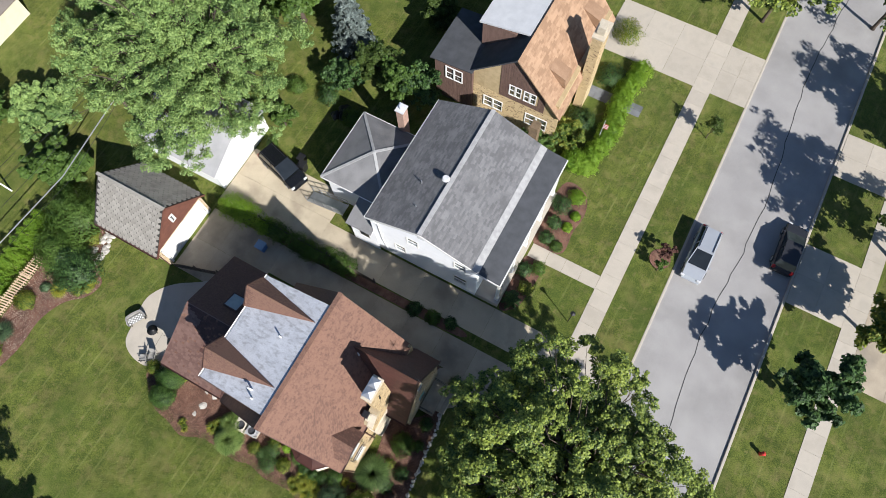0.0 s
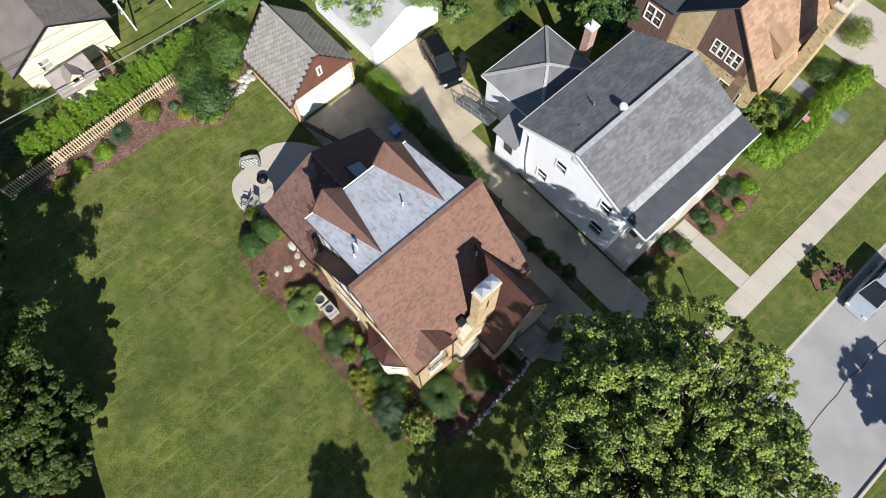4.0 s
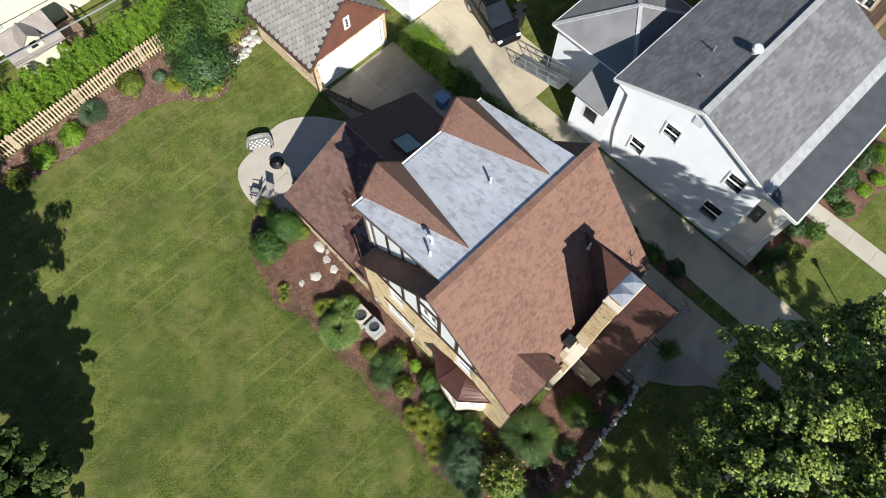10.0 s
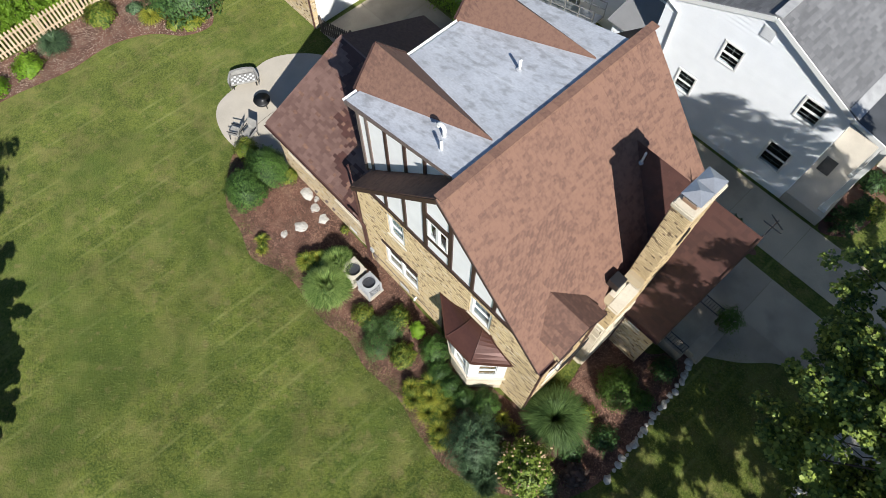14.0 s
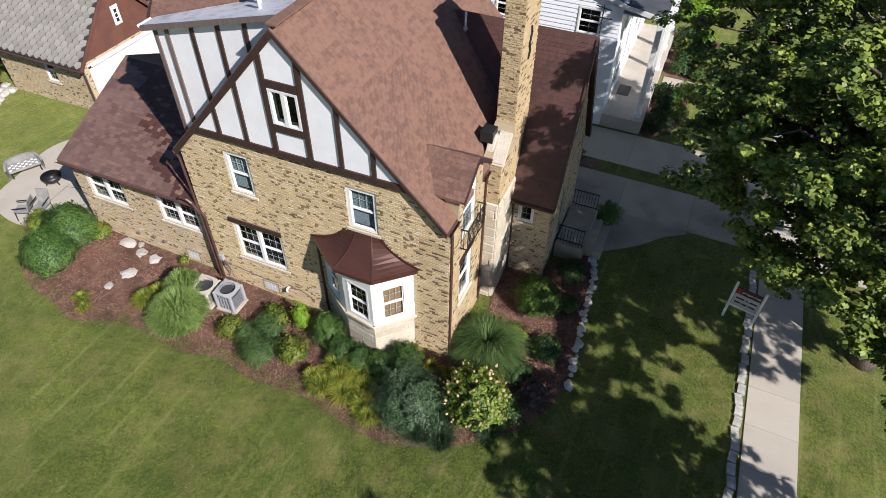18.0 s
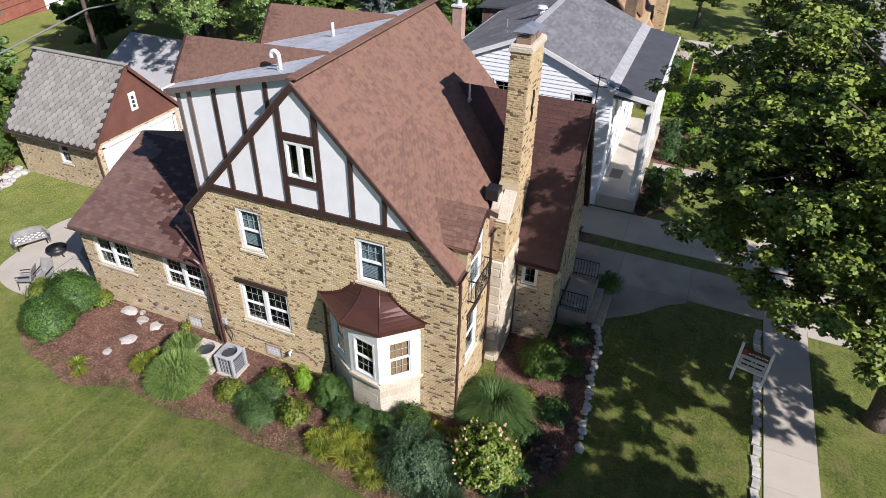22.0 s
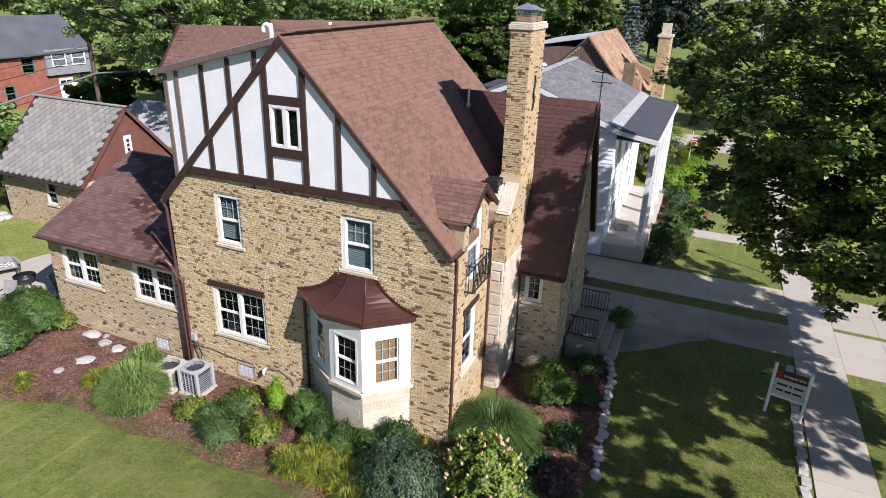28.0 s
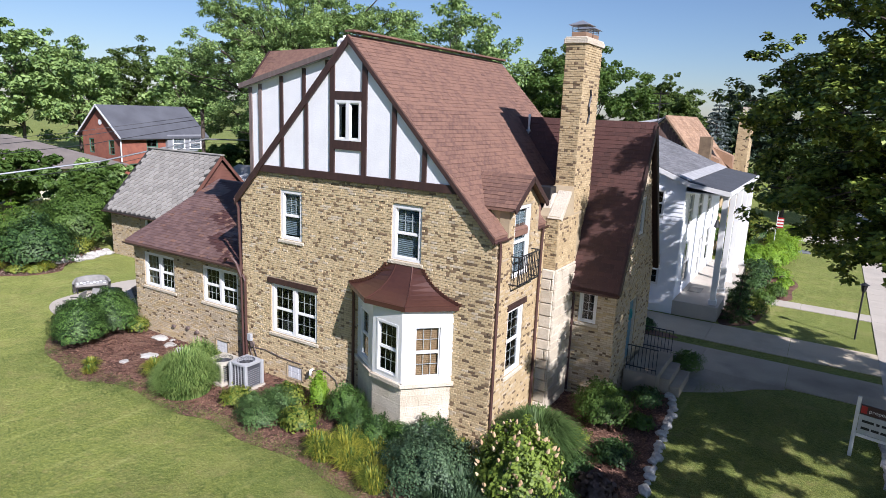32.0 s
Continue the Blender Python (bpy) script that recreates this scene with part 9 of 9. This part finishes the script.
for i, (x, y, a) in enumerate(chairm):
    if i == 0:
        ch0 = thing("patio_chair", "black metal patio chair with sling seat", "chair", (0, 0, 0), "patio chairs")
        for sx in (-0.26, 0.26):
            for sy in (-0.26, 0.26):
                g = Geo()
                g.beam((sx, sy, 0), (sx * 0.9, sy * 0.9, 0.42), 0.03, 0.03)
                g.put("leg", M_BLACK, ch0)
            g = Geo()
            g.beam((sx, -0.26, 0.62), (sx, 0.28, 0.64), 0.04, 0.03)
            g.put("armrest", M_BLACK, ch0)
        g = Geo()
        g.hexa([(-0.25, -0.27, 0.42), (0.25, -0.27, 0.42), (0.25, 0.27, 0.38), (-0.25, 0.27, 0.38), (-0.25, -0.27, 0.45), (0.25, -0.27, 0.45), (0.25, 0.27, 0.41), (-0.25, 0.27, 0.41)])
        g.put("seat", M_WICKER, ch0)
        g = Geo()
        g.hexa([(-0.25, 0.24, 0.38), (0.25, 0.24, 0.38), (0.25, 0.28, 0.38), (-0.25, 0.28, 0.38), (-0.25, 0.42, 0.95), (0.25, 0.42, 0.95), (0.25, 0.46, 0.95), (-0.25, 0.46, 0.95)])
        g.put("backrest", M_WICKER, ch0)
        ch0.matrix_world = Matrix.Translation((x, y, gz(x) + 0.035)) @ Matrix.Rotation(radians(a), 4, "Z")
    else:
        copy_thing(ch0, Matrix.Translation((x, y, gz(x) + 0.035)) @ Matrix.Rotation(radians(a), 4, "Z"))
fp = thing("fire_bowl", "dark round metal fire bowl on the patio", "fire bowl", (-19.1, 1.5, -0.4))
zf = gz(-19.1) + 0.035
g = Geo()
g.tube([(-19.1, 1.5, zf + 0.12), (-19.1, 1.5, zf + 0.25), (-19.1, 1.5, zf + 0.42), (-19.1, 1.5, zf + 0.44), (-19.1, 1.5, zf + 0.3)], [0.2, 0.36, 0.42, 0.38, 0.1], 18)
g.put("bowl", M_BLACK, fp, smooth=True)
for i in range(3):
    a = i * 2.09
    g = Geo()
    g.beam((-19.1 + 0.32 * math.cos(a), 1.5 + 0.32 * math.sin(a), zf), (-19.1 + 0.2 * math.cos(a), 1.5 + 0.2 * math.sin(a), zf + 0.2), 0.04, 0.04)
    g.put("leg", M_BLACK, fp)
pl = thing("patio_box", "white slatted crate at the wing corner", "crate", (-16.2, -0.35, -0.4))
for i in range(5):
    g = Geo()
    z = gz(-16.2) + 0.05 + i * 0.1
    for a, b in (((-16.5, -0.55, z), (-15.9, -0.55, z)), ((-15.9, -0.55, z), (-15.9, -0.1, z)), ((-15.9, -0.1, z), (-16.5, -0.1, z)), ((-16.5, -0.1, z), (-16.5, -0.55, z))):
        g.beam(a, b, 0.02, 0.07)
    g.put("slat", M_WHITE, pl)
bin_ = thing("storage_box", "blue lidded bin on the shaded drive", "bin", (-15.5, 11.2, -0.4))
zb = gz(-15.5) + 0.02
g = Geo()
g.hexa([(-15.75, 10.95, zb), (-15.25, 10.95, zb), (-15.25, 11.5, zb), (-15.75, 11.5, zb), (-15.85, 10.88, zb + 0.9), (-15.15, 10.88, zb + 0.9), (-15.15, 11.55, zb + 0.9), (-15.85, 11.55, zb + 0.9)])
g.put("body", mat("blue_plastic", (0.05, 0.16, 0.42), (0.04, 0.12, 0.32), rough=0.4, bump=0.05), bin_, bevel=0.03)
g = Geo()
g.box((-15.88, 10.85, zb + 0.9), (-15.12, 11.6, zb + 0.97))
g.put("lid", mat("pale_blue_plastic", (0.25, 0.38, 0.55), (0.2, 0.3, 0.45), rough=0.35, bump=0.05), bin_, bevel=0.02)


# parked cars
def car(x, y, z, ang, paint, label, length=4.6, width=1.8, height=1.65, rear=0.95, roof_rack=False):
    """A parked estate or van: lofted body, glass, lamps, wheels with rims. It points along +x before turning."""
    c = thing("car", label, "car", (x, y, z))
    M0 = Matrix.Translation((x, y, z)) @ Matrix.Rotation(radians(ang), 4, "Z")
    L, W, H = length / 2, width / 2, height
    prof = [(-L, 0.45, 0.93), (-L + 0.08, 0.95, 0.95), (-L + 0.5, 1.0, 0.98), (0.15 * L, 1.0, 1.0), (0.62 * L, 0.92, 0.96), (L - 0.15, 0.72, 0.9), (L, 0.5, 0.82)]
    g = Geo(M0)
    pts, m = [], 8
    for px, pz, k in prof:
        w = W * k
        top = pz
        pts += [(px, -w * 0.9, 0.22), (px, -w, 0.42), (px, -w, top * 0.82), (px, -w * 0.92, top), (px, w * 0.92, top), (px, w, top * 0.82), (px, w, 0.42), (px, w * 0.9, 0.22)]
    fs = [(i * m + j, i * m + (j + 1) % m, (i + 1) * m + (j + 1) % m, (i + 1) * m + j) for i in range(len(prof) - 1) for j in range(m)] + [tuple(range(m)), tuple(reversed([(len(prof) - 1) * m + j for j in range(m)]))]
    g.add(pts, [f[::-1] for f in fs])
    g.put("body", paint, c, smooth=False, bevel=0.05)
    gl = mat("car_glass", (0.02, 0.025, 0.03), rough=0.04, bump=0.0)
    cab = [(-L + 0.12, 0.97, W * 0.88), (-L * rear + 0.35, H - 0.03, W * 0.72), (0.05 * L, H - 0.02, W * 0.72), (0.55 * L, 0.95, W * 0.86)]
    g = Geo(M0)
    p = []
    for px, pz, w in cab:
        p += [(px, -w, pz), (px, w, pz)]
    g.add(p, [(0, 2, 3, 1), (2, 4, 5, 3), (4, 6, 7, 5), (0, 6, 4, 2), (1, 3, 5, 7), (0, 1, 7, 6)])
    g.put("glasshouse", gl, c, "dark car glass")
    g = Geo(M0)
    g.box((-L * rear + 0.3, -W * 0.73, H - 0.05), (0.08 * L, W * 0.73, H))
    g.put("roof", paint, c, bevel=0.04)
    for s in (-1, 1):
        for a, b in (((-L + 0.14, s * W * 0.88, 0.97), (-L * rear + 0.35, s * W * 0.72, H - 0.02)), ((0.55 * L, s * W * 0.86, 0.95), (0.05 * L, s * W * 0.72, H - 0.02)), ((-0.2 * L, s * W * 0.88, 0.97), (-0.2 * L, s * W * 0.73, H - 0.02))):
            g = Geo(M0)
            g.beam(a, b, 0.07, 0.05)
            g.put("pillar", paint, c)
        g = Geo(M0)
        g.box((0.42 * L, s * W * 1.0 - 0.06 + (0.0 if s < 0 else 0.0), 0.98), (0.42 * L + 0.12, s * W * 1.0 + 0.1 * s + 0.03, 1.1))
        g.put("mirror", paint, c, bevel=0.02)
        g = Geo(M0)
        g.box((L - 0.18, s * W * 0.72 - 0.2, 0.55), (L - 0.02, s * W * 0.72 + 0.12, 0.72))
        g.put("headlight", M_TIN, c, bevel=0.03)
        g = Geo(M0)
        g.box((-L - 0.01, s * W * 0.8 - 0.1, 0.7), (-L + 0.15, s * W * 0.8 + 0.12, 1.0))
        g.put("tail_light", mat("red_lens", (0.4, 0.02, 0.02), rough=0.2, bump=0), c)
        if roof_rack:
            g = Geo(M0)
            g.beam((-L * rear + 0.4, s * W * 0.62, H + 0.05), (0.0, s * W * 0.62, H + 0.05), 0.04, 0.05)
            g.put("roof_rail", M_BLACK, c)
        for px in (-0.6 * L, 0.62 * L):
            g = Geo(M0)
            g.tube([(px, s * (W - 0.2), 0.33), (px, s * (W + 0.01), 0.33)], 0.33, 18)
            wheel = g.put("wheel", M_BLACK, c, "black tyre")
            g = Geo(M0)
            g.tube([(px, s * (W - 0.02), 0.33), (px, s * (W + 0.02), 0.33)], 0.2, 12)
            g.put("rim", M_METAL, wheel)
    for px in (L + 0.0, -L - 0.0):
        g = Geo(M0)
        g.box((px - 0.08, -W * 0.8, 0.3), (px + 0.06, W * 0.8, 0.48))
        g.put("bumper", paint if px > 0 else M_BLACK, c, bevel=0.03)
    return c


def paint(name, c):
    return mat(name, c, tuple(v * 0.92 for v in c), rough=0.25, fine=4, bump=0.0, metal=0.35)


car(15.75, 27.4, -0.87, -90, paint("silver_paint", (0.50, 0.53, 0.57)), "silver estate car parked at the kerb", 4.7, 1.82, 1.7, roof_rack=True)
car(21.75, 31.2, -0.87, 90, paint("dark_grey_paint", (0.05, 0.052, 0.06)), "dark grey hatchback parked in tree shade", 4.4, 1.8, 1.55)
car(-17.9, 18.0, gz(-18) + 0.02, -16, paint("black_paint", (0.012, 0.014, 0.018)), "black off-road vehicle parked on the court", 4.5, 1.85, 1.75, roof_rack=True)

# hydrant, lamp posts, bins, mailbox flag
hy = thing("fire_hydrant", "red fire hydrant in the grass", "hydrant", (25.0, 15.2, -0.74))
g = Geo()
g.tube([(25, 15.2, -0.76), (25, 15.2, -0.2), (25, 15.2, -0.12), (25, 15.2, 0.0)], [0.13, 0.13, 0.17, 0.05], 12)
M_HYD = mat("red_enamel", (0.55, 0.04, 0.03), (0.42, 0.03, 0.025), rough=0.4, bump=0.1)
g.put("barrel", M_HYD, hy)
for s in (-1, 1):
    g = Geo()
    g.tube([(25, 15.2, -0.35), (25 + s * 0.24, 15.2, -0.35)], 0.07, 8)
    g.put("nozzle", M_HYD, hy)
for x, y, h in ((8.75, 17.5, 2.1),):
    lp = thing("garden_lamp", "black lamp post on the lawn", "lamp post", (x, y, gz(x)))
    g = Geo()
    g.tube([(x, y, gz(x)), (x, y, gz(x) + h)], 0.035, 8)
    g.put("post", M_BLACK, lp)
    g = Geo()
    g.tube([(x, y, gz(x) + h), (x, y, gz(x) + h + 0.1), (x, y, gz(x) + h + 0.3), (x, y, gz(x) + h + 0.32), (x, y, gz(x) + h + 0.42)], [0.06, 0.09, 0.13, 0.2, 0.02], 8)
    g.put("lantern", M_BLACK, lp)
fl = thing("flag", "small striped flag on a pole in a garden", "flag", (4.3, 33.2, -0.4))
g = Geo()
g.tube([(4.3, 33.2, -0.5), (4.3, 33.2, 2.6)], 0.02, 6)
g.put("pole", M_WHITE, fl)
for i in range(7):
    g = Geo()
    g.box((4.32, 33.19, 1.5 + i * 0.1), (4.7, 33.205, 1.6 + i * 0.1))
    g.put("stripe", M_HYD if i % 2 == 0 else M_WHITE, fl)
for i, (x, y) in enumerate(((-16.9, 19.4), (-16.5, 18.9))):
    b = thing("waste_bin", "dark wheeled waste bin on the court", "bin", (x, y, gz(x)))
    g = Geo()
    z = gz(x) + 0.02
    g.hexa([(x - .25, y - .25, z), (x + .25, y - .25, z), (x + .25, y + .25, z), (x - .25, y + .25, z), (x - .3, y - .32, z + 1.0), (x + .3, y - .32, z + 1.0), (x + .3, y + .32, z + 1.0), (x - .3, y + .32, z + 1.0)])
    g.put("body", M_BLACK, b, bevel=0.03)
    g = Geo()
    g.box((x - .32, y - .34, z + 1.0), (x + .32, y + .34, z + 1.07))
    g.put("lid", M_BLACK, b, bevel=0.02)
for i, (x, y) in enumerate(((-16.9, 24.6), (-16.2, 24.9), (-16.5, 25.5))):
    rock(x, y, 0.5, 700 + i, 0.9, material=M_BLACK, name="covered_planter", label="dark round covered planter pot", category="planter")

# overhead cables behind the lot
RUN = [(-38.0, -45, 5.6), (-36.6, -32, 3.8), (-35.0, -21, 2.9), (-33.6, -12, 2.9), (-31.6, 0, 3.6), (-30.3, 8, 4.4), (-30.2, 15.5, 5.6), (-29.0, 30, 5.0), (-28, 45, 5.8)]
for k, (dx, dz, r) in enumerate(((0.0, 0.0, 0.05), (-1.3, 0.9, 0.018), (0.5, -0.25, 0.016), (-2.5, 1.3, 0.018), (-3.3, 1.5, 0.014))):
    g = Geo()
    g.tube([(x + dx * (1 if abs(y - 15.5) > 1 else 0.25), y, z + dz) for x, y, z in RUN], r, 6)
    tagged(g.put("power_cable", M_METAL if k == 0 else M_BLACK), "overhead utility cable above the back fence", "cable")
po = thing("utility_pole", "brown wooden utility pole behind the garages", "utility pole", (-30.4, 15.5, -0.5))
g = Geo()
g.tube([(-30.4, 15.5, -0.6), (-30.4, 15.5, 7.6)], [0.16, 0.12], 10)
g.put("pole", M_BARK, po)
g = Geo()
g.beam((-35.2, 27, 7.8), (-32.2, 27, 7.8), 0.1, 0.12)
g.put("crossarm", M_BARK, po)
# roof aerial on the entry ridge and a weather vane
av = thing("weather_vane", "black iron weather vane on the entry ridge", "weather vane", (1.95, 7.05, 8.1))
g = Geo()
g.tube([(1.95, 7.05, 8.1), (1.95, 7.05, 9.1)], 0.018, 6)
g.put("rod", M_BLACK, av)
for a, b in (((1.65, 7.05, 8.7), (2.25, 7.05, 8.7)), ((1.95, 6.75, 8.6), (1.95, 7.35, 8.6)), ((1.7, 7.15, 9.0), (2.2, 6.95, 9.0))):
    g = Geo()
    g.beam(a, b, 0.025, 0.03)
    g.put("arm", M_BLACK, av)
